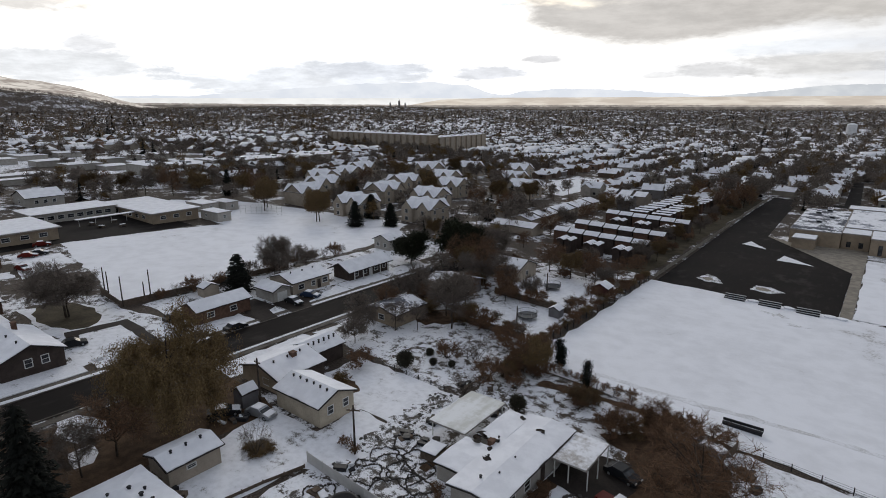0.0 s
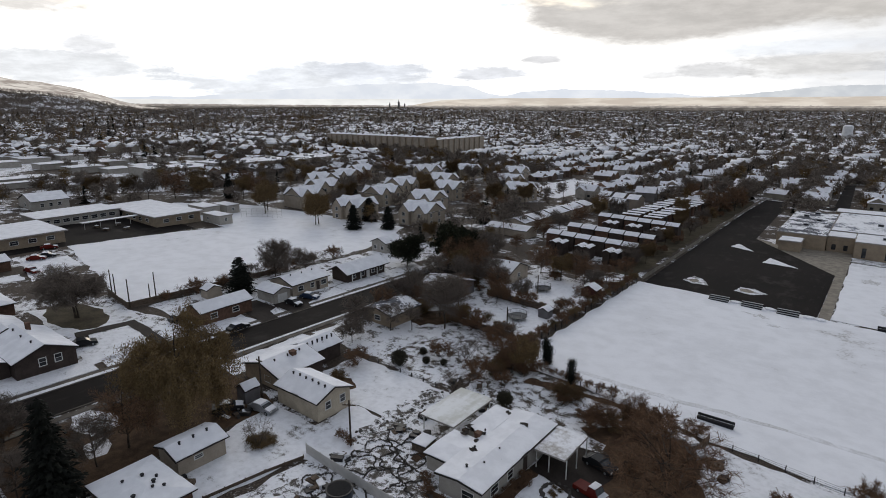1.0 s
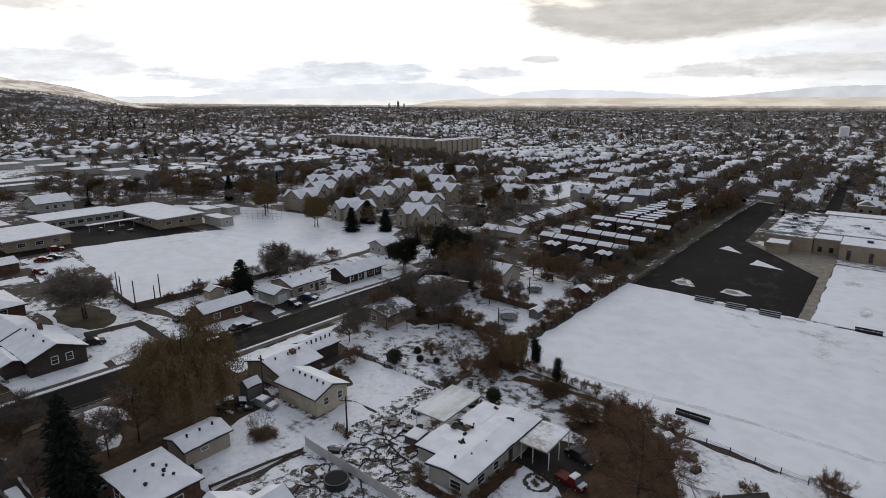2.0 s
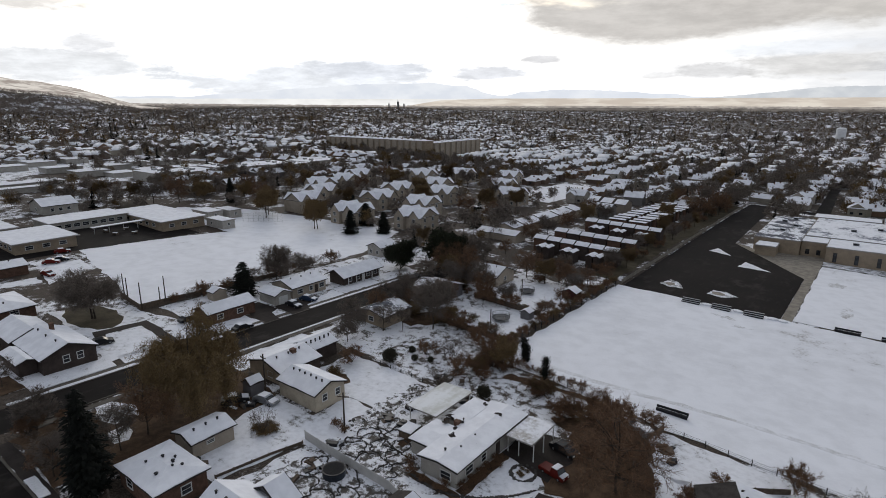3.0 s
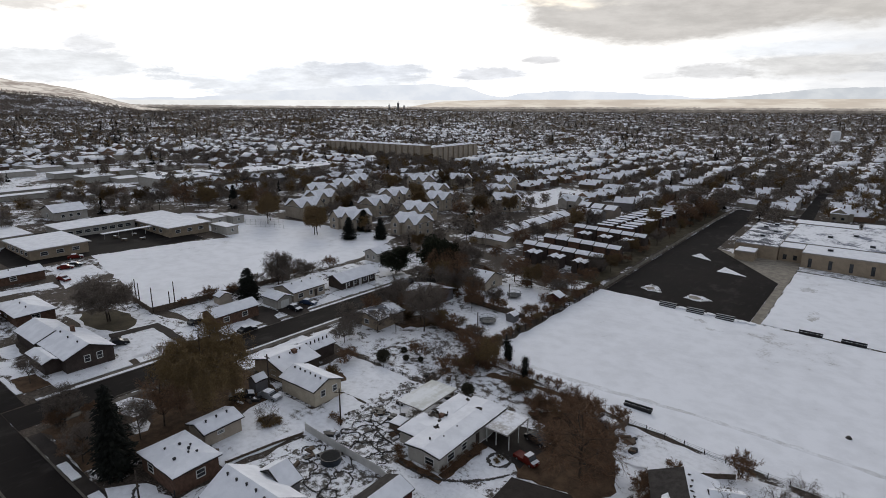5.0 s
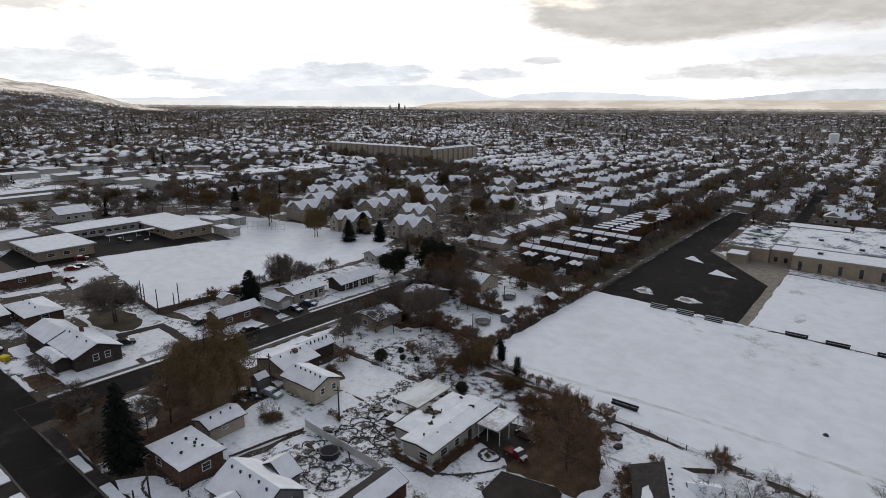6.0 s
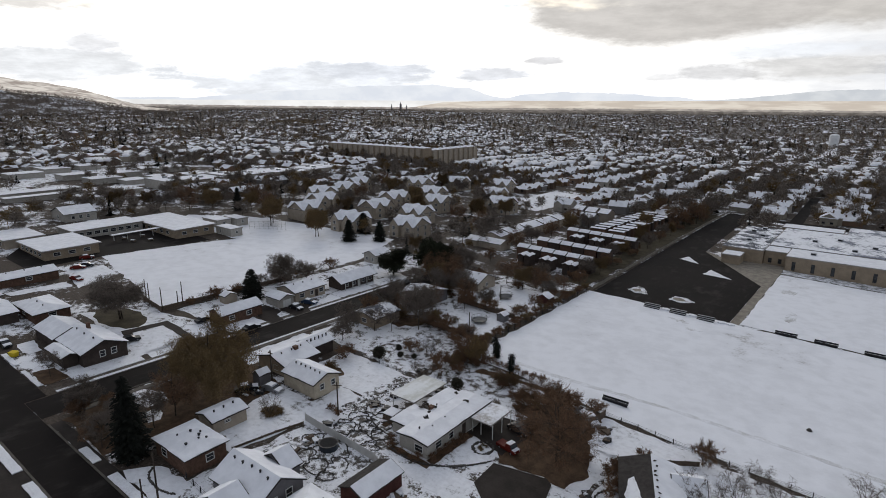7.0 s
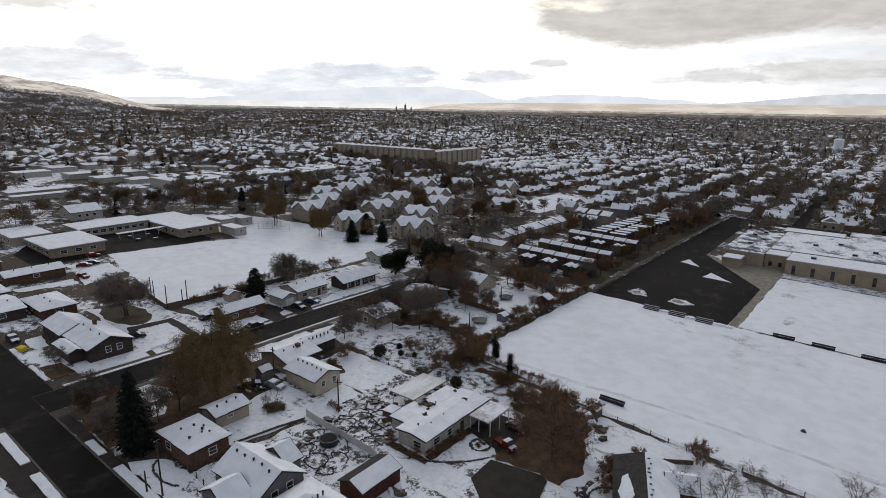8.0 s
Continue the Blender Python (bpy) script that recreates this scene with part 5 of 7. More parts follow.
for k in range(8):
    row_unit("row_house", -119.2 + 0.9 * (k % 2), 186 + k * 7.4, -110 + 0.9 * (k % 2), 186 + k * 7.4 + 7.2, 3.0 + 0.35 * (k % 2), 1.4, "y", "row houses behind the trees", "row house with a stepped snowy roof", "beige_wall")
for k in range(3):
    row_unit("row_house", -120.6 + 5.8 * k, 175.6 + 0.8 * (k % 2), -115.0 + 5.8 * k, 183.0, 2.3 + 0.2 * k, 1.2, "x", "row houses behind the trees", "row house with a stepped snowy roof", "beige_wall")
for k in range(14):
    for x0, x1 in ((-90.5, -83.4), (-81.8, -74.6)):
        row_unit("town_house", x0 + 0.25 * k, 231.4 + 4.6 * k, x1 + 0.25 * k, 233.9 + 4.6 * k, 3.8 + 0.2 * (k % 3), 0.25, "x", "rows of small town houses", "narrow town house with a low snowy roof", "dark_wall" if k % 2 else "brick_wall")
for ry in (172.8, 188.4, 215.4):
    for k in range(6):
        row_unit("town_house", -93.4 + 5.1 * k, ry - 1.6, -88.8 + 5.1 * k, ry + 2.4, 4.8, 0.9, "x", "rows of small town houses", "narrow town house with a low snowy roof", "dark_wall" if k % 2 else "brick_wall")
for cy in (166.4, 208.8):
    for cx in (-87.2, -78.4, -69.4):
        for s in (0, 2.5):
            row_unit("lean_to", cx + s - 1.4, cy - 2.4, cx + s + 0.6, cy + 2.2, 3.8, 0.4, "y", "small lean-tos before the town houses", "small lean-to with a snowy roof", "dark_wall")
for k in range(2):
    row_unit("row_house", -109 + 6.2 * k, 248 + 1.5 * (k % 2), -103.4 + 6.2 * k, 257, 4.6, 1.6, "x", "row houses by the school road", "row house with a stepped snowy roof")
for k in range(3):
    row_unit("row_house", -116 + 7.0 * k, 266, -110.4 + 7.0 * k, 275, 4.6, 1.6, "x", "row houses by the school road", "row house with a stepped snowy roof")

_y = 152.0
for k, (span, hh) in enumerate(((17, 5.4), (22, 4.7), (14, 5.9), (24, 5.0), (19, 5.5), (13, 4.6), (21, 5.3), (15, 5.8))):
    b = flat_block("shop_unit", -346 + (k % 3), _y, -320.5 - (k * 5 % 4), _y + span - 0.2, hh, "flat pale shop unit in a long snowy strip", ("white_wall", "beige_wall", "white_wall")[k % 3], 0.25, group="units of the shopping strip")
    part("shop_front", Mesh().box(12.8 - (k * 5 % 4) * 0.5, -span / 2 + 1, -1, 13.1 - (k * 5 % 4) * 0.5, span / 2 - 1, 2.6), M["glass"], b, "dark glazed shop front")
    for u in (-4, 3):
        part("roof_box", Mesh().box(u - 1, -1.2, hh + 0.3, u + 1, 1.2, hh + 1.4), M["metal"], b, "grey metal roof unit")
    _y += span
for x0, y0, x1, y1, hh in ((-356, 78, -344, 116, 3.4), (-337, 76, -330, 108, 3.2), (-437, 104, -422, 124, 4.5), (-412, 126, -398, 146, 4.5), (-386, 132, -370, 150, 4.5), (-408, 157, -391, 172, 4.5), (-372, 146, -357, 160, 3.6), (-376, 166, -358, 180, 4.2), (-424, 176, -408, 190, 4.0), (-420, 198, -404, 213, 4.4), (-377, 188, -361, 202, 4.0), (-324, 103, -306, 112, 3.6), (-338, 126, -322, 140, 3.6), (-387, 250, -371, 266, 4.4), (-400, 286, -384, 303, 5.4), (-378, 284, -362, 298, 4.6), (-462, 130, -440, 146, 4.2), (-466, 154, -446, 168, 4.4), (-520, 136, -500, 150, 4.2), (-524, 232, -504, 248, 4.6), (-540, 196, -520, 211, 4.6), (-498, 370, -476, 388, 5.4), (-556, 370, -536, 386, 5.0)):
    flat_block("store_building", x0, y0, x1, y1, hh * 0.66, "low flat store building with snow on top", "white_wall", 0.3, group="low store buildings")
house("white_house", -279, 79, -265, 92, "white two-gabled house beside bare ground", "white_wall", 3.4, 2.4, "y", windows=(("+x", -3, 1.7, 1.2, 1.2), ("+x", 0, 1.7, 1.2, 1.2), ("+x", 3, 1.7, 1.2, 1.2), ("-y", 0, 1.7, 1.4, 1.2)))

# the long ribbed building far off
b = flat_block("ribbed_block", -452, 392, -324, 404, 14.0, "long tan block with close vertical ribs and snowy bays", "tan_wall", 0.2)
for k in range(17):
    part("rib", Mesh().box(-63.0 + k * 7.45, -7.0, -2, -58.2 + k * 7.45, -6.05, 13.8), M["beige_wall"], b, "pale projecting wall bay")
    part("bay_snow", Mesh().slab([(-62.6 + k * 7.45, -5, 14.4), (-58.6 + k * 7.45, -5, 14.4), (-58.6 + k * 7.45, 0, 15.6), (-62.6 + k * 7.45, 0, 15.6)], 0.5), M["roof_snow"], b)
b = flat_block("ribbed_block", -337, 404.6, -324, 478, 14.0, "long tan block with close vertical ribs and snowy bays", "tan_wall", 0.2)
for k in range(9):
    part("rib", Mesh().box(6.55, -36 + k * 8.1, -2, 7.5, -31 + k * 8.1, 13.8), M["beige_wall"], b, "pale projecting wall bay")
    part("bay_snow", Mesh().slab([(5.5, -36 + k * 8.1, 14.4), (5.5, -31.4 + k * 8.1, 14.4), (0, -31.4 + k * 8.1, 15.6), (0, -36 + k * 8.1, 15.6)], 0.5), M["roof_snow"], b)


def water_tank():
    ob = thing("water_tank", -67.2, 1092, 0, "pale round water tank with domed top", "water tank")
    m = Mesh()
    rings = [(6.8, -2), (6.8, 19)] + [(6.8 * math.cos(a), 19 + 2.6 * math.sin(a)) for a in (0.3, 0.6, 0.9, 1.2, 1.5)]
    n = 28
    m.v = [(r * math.cos(2 * math.pi * i / n), r * math.sin(2 * math.pi * i / n), z) for r, z in rings for i in range(n)]
    m.f = [(j * n + i, j * n + (i + 1) % n, (j + 1) * n + (i + 1) % n, (j + 1) * n + i) for j in range(len(rings) - 1) for i in range(n)] + [tuple(range((len(rings) - 1) * n, len(rings) * n))]
    part("shell", m, M["tank"], ob)
    part("rail", Mesh().tube((7.0, 0, -2), (7.0, 0, 19.5), 0.2, 0.2, 6), M["metal"], ob)


water_tank()

# ---- trees and shrubs of the near ground ----
tree("big_tan", -81.6, 38.8, 15.8, 20, wide=1.12)
tree("bare_red", -80.2, 30.4, 9.6, 140)
tree("bare_big", -79.0, 26.0, 7.4, 90)
tree("bare_a", -79.5, 17.8, 6.5)
tree("bare_b", -101.6 + 8, 20.5, 7.0)
tree("bare_a", -112.5, 21.5, 6.0)
tree("spruce", -73.1, 19.6, 14.6, wide=1.05)
tree("bare_red", -20.9, 62.8, 12.4, 10, wide=1.3)
tree("bare_red", -24.0, 70.5, 6.4)
tree("bare_b", -134.4, 44.6, 12.4, wide=1.25)
tree("bare_b", -134.0, 45.0, 10.4, wide=1.2)
tree("spruce_b", -123.6, 76, 9.4, wide=1.5)
tree("bare_b", -124.6, 86.6, 12.2, wide=0.8)
tree("bare_big", -125.4, 88.6, 11.0, wide=0.8)
tree("bare_b", -125.6, 97.0, 8.0)
tree("bare_a", -128.0, 82.0, 6.0)
for x, y, hh in ((-156.8, 144.4, 9.4), (-163.2, 159, 9.6), (-148.4, 153.6, 8.8)):
    tree("spruce_b", x, y, hh, wide=1.4)
for x, y, hh, wd in ((-111.2, 121.5, 9.4, 1.15), (-103.6, 133, 12.5, 0.9), (-98.5, 130, 11.5, 0.9)):
    tree("pine", x, y, hh, wide=wd)
for x, y, hh, kd in ((-110, 139, 10, "bare_big"), (-96, 136, 11, "bare_big"), (-93.5, 129, 11, "bare_red")):
    tree(kd, x, y, hh)
for x, y, hh, kd in ((-97.2, 126, 11.0, "bare_red"), (-92, 122, 9, "tan"), (-101, 141, 9, "tan"), (-94, 140, 10, "bare_big"), (-106, 148, 7, "bare_b"), (-79, 141, 9, "bare_red"),
                     (-78, 118, 8, "bare_a"), (-88, 118, 9, "bare_b"), (-94.5, 113, 9, "bare_a"), (-80.5, 100, 9, "bare_b"), (-74.4, 91, 12, "bare_big"), (-79.5, 96, 9.5, "bare_a"), (-85.6, 78, 7, "bare_b"), (-89, 80, 7.5, "bare_a"),
                     (-83.4, 73.5, 6, "bare_b"), (-77.0, 116.0, 8, "bare_red"), (-69.5, 143, 8, "bare_red"), (-62, 146, 6, "bare_red")):
    tree(kd, x, y, hh)
tree("brush", -67.6, 41.4, 5.0, wide=0.7)
for x, y in ((-68.0, 42.0), (-69.2, 41.8), (-67.2, 42.9), (-68.6, 43.2), (-67.4, 41.4), (-68.4, 42.6)):
    tree("leaf_bush", x, y, 1.0, wide=1.9)
for x, y, hh, kd, wd in ((-62.7, 82.2, 5.0, "brush", 1.2), (-51.6, 83.5, 7.0, "tan", 1.0), (-53, 87.5, 6.0, "bare_red", 1.1), (-54, 84, 6.5, "bare_red", 1.0), (-42, 80.0, 3.4, "leaf_bush", 1.0), (-33.5, 76.5, 5.4, "bare_red", 1.0), (-31.0, 80.4, 5.4, "bare_red", 1.0),
                         (-27.5, 78.5, 4.8, "bush", 1.2), (-56.5, 77, 4.0, "bush", 1.2), (-66.5, 79.6, 3.4, "bush", 1.1), (-60, 90, 3.6, "bush", 1.3), (-64, 93, 3.2, "bush", 1.3), (-70, 94.6, 3.2, "bush", 1.3),
                         (-75, 95.6, 3.4, "bush", 1.2), (-2.0, 78.8, 4.2, "bush", 0.9), (6, 79, 3.6, "brush", 1.2), (4.1, 69.5, 7.0, "brush", 0.8), (-1, 66.5, 6.0, "brush", 0.8), (9.5, 73, 6.0, "brush", 0.9), (19.5, 84, 4.6, "brush", 1.2),
                         (-73.6, 61.2, 2.4, "leaf_bush", 1.0), (-57.0, 71.0, 4.2, "brush", 0.9), (-83.5, 66.2, 3.6, "bush", 1.0), (-75.5, 67, 3.4, "bush", 1.2), (-60.6, 50.0, 1.4, "bush", 1.2), (-23, 83.5, 2.2, "bush", 1.5),
                         (-17.6, 66.5, 1.8, "bush", 1.2), (-58.4, 49.4, 1.7, "bush", 0.8), (-36.2, 53.5, 1.2, "bush", 1.2), (-35.9, 57.5, 1.1, "bush", 1.2), (-39, 48.6, 1.4, "bush", 1.5), (-10.6, 74.2, 1.6, "bush", 1.4), (-36.8, 50.4, 1.2, "bush", 1.2), (-36.7, 52.2, 1.3, "bush", 1.2), (-36.6, 54.4, 1.3, "bush", 1.2), (-36.7, 56.4, 1.2, "bush", 1.2), (-36.6, 58.6, 1.3, "bush", 1.2), (-42, 48.4, 1.0, "bush", 1.3), (-44.6, 48.8, 1.3, "bush", 1.3), (-46.0, 50.4, 1.3, "bush", 1.2)):
    tree(kd, x, y, hh, wide=wd)
for x, y, hh in ((-13.0, 66.4, 2.4), (-11.3, 64.0, 2.8), (-10.7, 61.3, 2.6), (-12.6, 68.1, 2.0)):
    tree("bush", x, y, hh, wide=1.2)
for x, y, hh in ((-70.2, 72.4, 2.8), (-48.4, 72.6, 2.4), (-67, 76, 1.3), (-64.2, 77.5, 1.2), (-69.8, 78.6, 1.4), (-52.0, 24.6, 1.8)):
    tree("spruce_small", x, y, hh)
for k in range(22):  # the hedge along the field
    t = k / 21
    tree("bush" if k % 3 else "leaf_bush", -57.6 + 0.5 * math.sin(k * 2.1), 88 + 66 * t, 2.0 + 0.9 * ((k * 7) % 5) / 5, group="hedge along the field")
for k in range(9):
    tree("bush", -54 + 2.2 * k, 87.4 - 0.14 * k, 1.5 + 0.25 * (k % 3), group="hedge along the field")
for k in range(34):  # the rough strip beside the school road
    t = k / 33
    tree(("bare_red", "bush", "bare_b", "tan", "bush")[k % 5], -60.5 - 2.6 * ((k * 5) % 3) - 4 * t, 156 + 190 * t, (6.0, 3.0, 7.5, 7.0, 3.4)[k % 5], group="rough trees along the school road")
for k in range(16):  # shrubs along the left field
    tree(("bush", "brush")[k % 2], -131.5 + 0.5 * (k % 3) - 0.1 * k, 62 + 3.6 * k, 2.4 + 0.8 * (k % 3), group="shrubs along the field fence")
for x, y, hh, kd in ((-202, 139, 14, "tan"), (-207, 144, 12, "tan"), (-172, 139.5, 11.8, "tan"), (-171.4, 140.6, 12.6, "tan"), (-144, 219, 12.5, "tan"),
                     (-139, 236, 11, "tan"), (-218, 135.4, 11, "bare_a"), (-212, 146, 10, "bare_b"), (-258, 132, 13.5, "bare_red"), (-252, 141, 11, "tan"), (-262, 122, 12, "bare_b"), (-270, 118, 11, "tan"), (-244, 150, 12, "spruce_b"),
                     (-236, 152, 11, "tan"), (-228, 156, 12, "bare_red"), (-282, 108, 10, "tan"), (-290, 118, 10, "bare_red"), (-186, 162, 11, "bare_b"), (-190, 172, 12, "tan"), (-130, 188, 9, "spruce_b"), (-128, 198, 11, "bare_red"),
                     (-124, 160, 7, "bare_b"), (-126, 150, 7, "tan"), (-112, 158, 6, "bare_b"), (-98, 160, 6, "bare_red"), (-82, 152, 6, "bare_red"), (-74, 156, 6, "bare_b"),
                     (-100, 182, 9, "bare_red"), (-101, 196, 9, "bare_b"), (-100, 212, 9, "bare_red"), (-99, 228, 10, "tan"), (-96, 242, 9, "bare_b"), (-106, 246, 10, "bare_red"), (-70, 241, 8, "tan"), (-76, 264, 9, "tan"), (-66, 280, 12, "bare_red"),
                     (-62, 300, 13, "bare_red"), (-70, 310, 13, "bare_big"), (-62, 318, 12, "bare_b"), (-76, 326, 12, "bare_red"), (-64, 334, 12, "bare_big"), (-84, 312, 11, "bare_red"), (-90, 326, 12, "bare_big"),
                     (-180, 168, 10, "spruce_b"), (-214, 196, 11, "bare_b"), (-176, 212, 11, "tan"), (-150, 210, 10, "bare_red"), (-196, 232, 11, "tan"), (-226, 218, 11, "bare_red"), (-228, 246, 12, "tan"), (-176, 270, 11, "bare_red"),
                     (-156, 260, 10, "tan"), (-200, 282, 12, "bare_b"), (-222, 290, 12, "tan"), (-250, 264, 12, "bare_red"), (-258, 208, 11, "tan"), (-262, 172, 11, "bare_red"), (-240, 168, 10, "bare_b")):
    tree(kd, x, y, hh)
for k in range(30):  # clumps of brown brush between the yards and the field
    rb = random.Random(k)
    cx, cy, spread = ((-53.5, 85.5, 3.0), (-42.0, 80.5, 1.6), (-33.0, 76.5, 3.0), (-55.5, 79.5, 2.6), (-30.5, 81.0, 2.4))[k % 5]
    tree(("bush", "leaf_bush", "bush")[k % 3], cx + rb.gauss(0, 0.6) * spread, cy + rb.gauss(0, 0.5) * spread, rb.uniform(1.2, 3.0), wide=rb.uniform(1.0, 1.4), group="brush between yards and field")
for x, y, hh, kd in ((-88.6, 97.5, 8, "bare_b"), (-84, 97, 7, "bare_red"), (-91, 101, 8, "bare_big"), (-80.6, 104.5, 8, "bare_red"), (-92, 95, 7, "bare_a"), (-82, 120.5, 9, "bare_big"), (-87, 122, 10, "bare_red"), (-75, 112, 6, "bare_red"), (-72, 118, 6, "bare_b"),
                     (-66, 141, 7, "bare_red"), (-62.5, 139, 6, "bare_b"), (-72, 139, 8, "tan"), (-60.5, 126, 5, "bare_red"), (-79, 86, 6, "bare_a"), (-91, 90, 6.5, "bare_red"), (-82.0, 83.0, 6.5, "bare_a")):
    tree(kd, x, y, hh)
for k in range(44):  # brown brush behind the street houses
    rb = random.Random(100 + k)
    tree(("bush", "brush", "leaf_bush")[k % 3], rb.uniform(-92, -60), rb.choice((95, 96.5, 115, 117, 140, 101, 121)) + rb.uniform(-1.5, 1.5), rb.uniform(1.6, 3.6), wide=rb.uniform(1.0, 1.5), group="brush behind the houses")
for k in range(18):  # shrubs in the brown corner by the crossing
    rb = random.Random(200 + k)
    tree(("bush", "brush", "bare_a")[k % 3], rb.uniform(-94, -74), rb.uniform(17.5, 25), rb.uniform(1.6, 3.4) * (2.0 if k % 3 == 2 else 1), wide=rb.uniform(0.9, 1.3), group="brush by the crossing")


def horizon_tower(x, y, hgt, r):
    ob = thing("tower", x, y, 0, "slim grey tower far off on the horizon", "tower", "towers on the horizon")
    part("shaft", Mesh().box(-r, -r, -5, r, r, hgt * 0.75), M["grey_wall"], ob)
    part("spire", Mesh().tube((0, 0, hgt * 0.75), (0, 0, hgt), r * 0.7, r * 0.1, 6), M["grey_wall"], ob)


for az, d, hgt, r in ((41.75, 3900, 56, 4.5), (41.2, 3950, 38, 3), (42.6, 3900, 40, 3)):
    horizon_tower(30 - d * math.sin(radians(az)), d * math.cos(radians(az)) - 60, hgt, r)

# ---- fences, poles, vehicles, play things ----


def fence(name, pts, hgt, gap, label, wood, group="", rails=2, boards=True):
    """A fence along a line of points: posts, rails and, where it is boarded, one panel between each two posts."""
    (x0, y0) = pts[0]
    ob = thing(name, x0, y0, 0, label, "fence", group)
    zo = G(x0, y0)
    post = Mesh().box(-0.06, -0.06, -0.4, 0.06, 0.06, hgt + 0.1).mesh(name + "_post")
    for (ax, ay), (bx, by) in zip(pts, pts[1:]):
        d = math.hypot(bx - ax, by - ay)
        n = max(1, round(d / gap))
        for k in range(n):
            px0, py0 = ax + (bx - ax) * k / n, ay + (by - ay) * k / n
            px1, py1 = ax + (bx - ax) * (k + 1) / n, ay + (by - ay) * (k + 1) / n
            p = part("post", post, wood, ob)
            p.location = (px0 - x0, py0 - y0, G(px0, py0) - zo)
            ux, uy = (bx - ax) / d * 0.06, (by - ay) / d * 0.06
            za, zb = G(px0, py0) - zo, G(px1, py1) - zo
            m = Mesh()
            lx, ly, rx, ry = px0 - x0 + ux, py0 - y0 + uy, px1 - x0 - ux, py1 - y0 - uy
            if boards:
                w = 0.02
                nx, ny = -uy / 0.06 * w, ux / 0.06 * w
                m.add([(lx - nx, ly - ny, za + 0.06), (rx - nx, ry - ny, zb + 0.06), (rx + nx, ry + ny, zb + 0.06), (lx + nx, ly + ny, za + 0.06),
                       (lx - nx, ly - ny, za + hgt), (rx - nx, ry - ny, zb + hgt), (rx + nx, ry + ny, zb + hgt), (lx + nx, ly + ny, za + hgt)],
                      [(3, 2, 1, 0), (4, 5, 6, 7), (0, 1, 5, 4), (1, 2, 6, 5), (2, 3, 7, 6), (3, 0, 4, 7)])
                part("panel", m, wood, ob)
            else:
                for r in range(rails):
                    zz = hgt * (0.12 + 0.85 * r / max(1, rails - 1))
                    m.tube((lx, ly, za + zz), (rx, ry, zb + zz), 0.016, 0.016, 4)
                part("rail", m, wood, ob)
    return ob


fence("vinyl_fence", [(-61.6, 44.6), (-58.6, 44.4), (-44.0, 44.0), (-41.5, 43.2)], 1.5, 2.4, "pale vinyl panel fence across the yards", M["vinyl"])
fence("board_fence", [(-61.0, 43.6), (-62.2, 38.6), (-63.4, 31.0), (-60.4, 30.2)], 0.5, 2.4, "low weathered fence beside a snowy yard", M["wood"])
fence("wire_fence", [(-56.4, 87.6), (-45, 86.8), (-21, 82.8), (-4.8, 81.4), (13, 80.9), (40, 80.4)], 0.95, 3.0, "sagging wire fence along the snowy field", M["dark_metal"], rails=4, boards=False)
fence("wire_fence", [(-56.6, 88), (-56.3, 120), (-55.6, 153.8)], 1.6, 3.0, "wire fence beside the field hedge", M["dark_metal"], rails=4, boards=False)
fence("board_fence", [(-20.8, 82.2), (-21.6, 76), (-21.2, 69.5)], 1.6, 2.2, "weathered board fence between two yards", M["wood"])
fence("board_fence", [(-12.4, 70.6), (-2.6, 77.8)], 0.95, 2.4, "weathered low board fence behind a house", M["wood"])
fence("wire_fence", [(-78.4, 70.2), (-60.2, 70.2), (-57.6, 71)], 0.8, 2.6, "dark wire fence between snowy yards", M["dark_metal"], rails=4, boards=False)
fence("board_fence", [(-78.4, 95.8), (-60.2, 95.4)], 1.5, 2.4, "weathered board fence behind shrubs", M["wood"])
fence("board_fence", [(-80, 115.6), (-60, 114.6)], 1.5, 2.4, "weathered board fence behind shrubs", M["wood"])
fence("board_fence", [(-144.4, 55.2), (-132.6, 54.2), (-132.2, 66), (-131.6, 96)], 1.4, 3.0, "dark fence along the snowy field", M["wood"])
fence("wire_fence", [(-119, 56.4), (-111, 56.4)], 1.3, 2.4, "wire fence beside the brown house", M["dark_metal"], rails=3, boards=False)
fence("block_wall", [(-55.6, 155.6), (-57.8, 300), (-58, 344)], 1.2, 6.0, "low pale wall along the school road", M["concrete"])
fence("wire_fence", [(-62, 22.4), (-52.6, 21.6), (-51.6, 16.9)], 1.0, 2.4, "low dark wire fence round a front yard", M["dark_metal"], rails=3, boards=False)


def utility_pole(x, y, hgt, arm, label, rz=0):
    ob = thing("utility_pole", x, y, rz, label, "utility pole")
    part("pole", Mesh().tube((0, 0, -0.5), (0, 0, hgt), 0.16, 0.11, 8), M["bark"], ob)
    if arm:
        part("crossarm", Mesh().box(-arm, -0.06, hgt - 0.75, arm, 0.06, hgt - 0.6), M["wood"], ob)
        for s in (-0.85, -0.35, 0.35, 0.85):
            part("insulator", Mesh().tube((s * arm, 0, hgt - 0.6), (s * arm, 0, hgt - 0.4), 0.05, 0.04, 6), M["trim"], ob)
    return ob


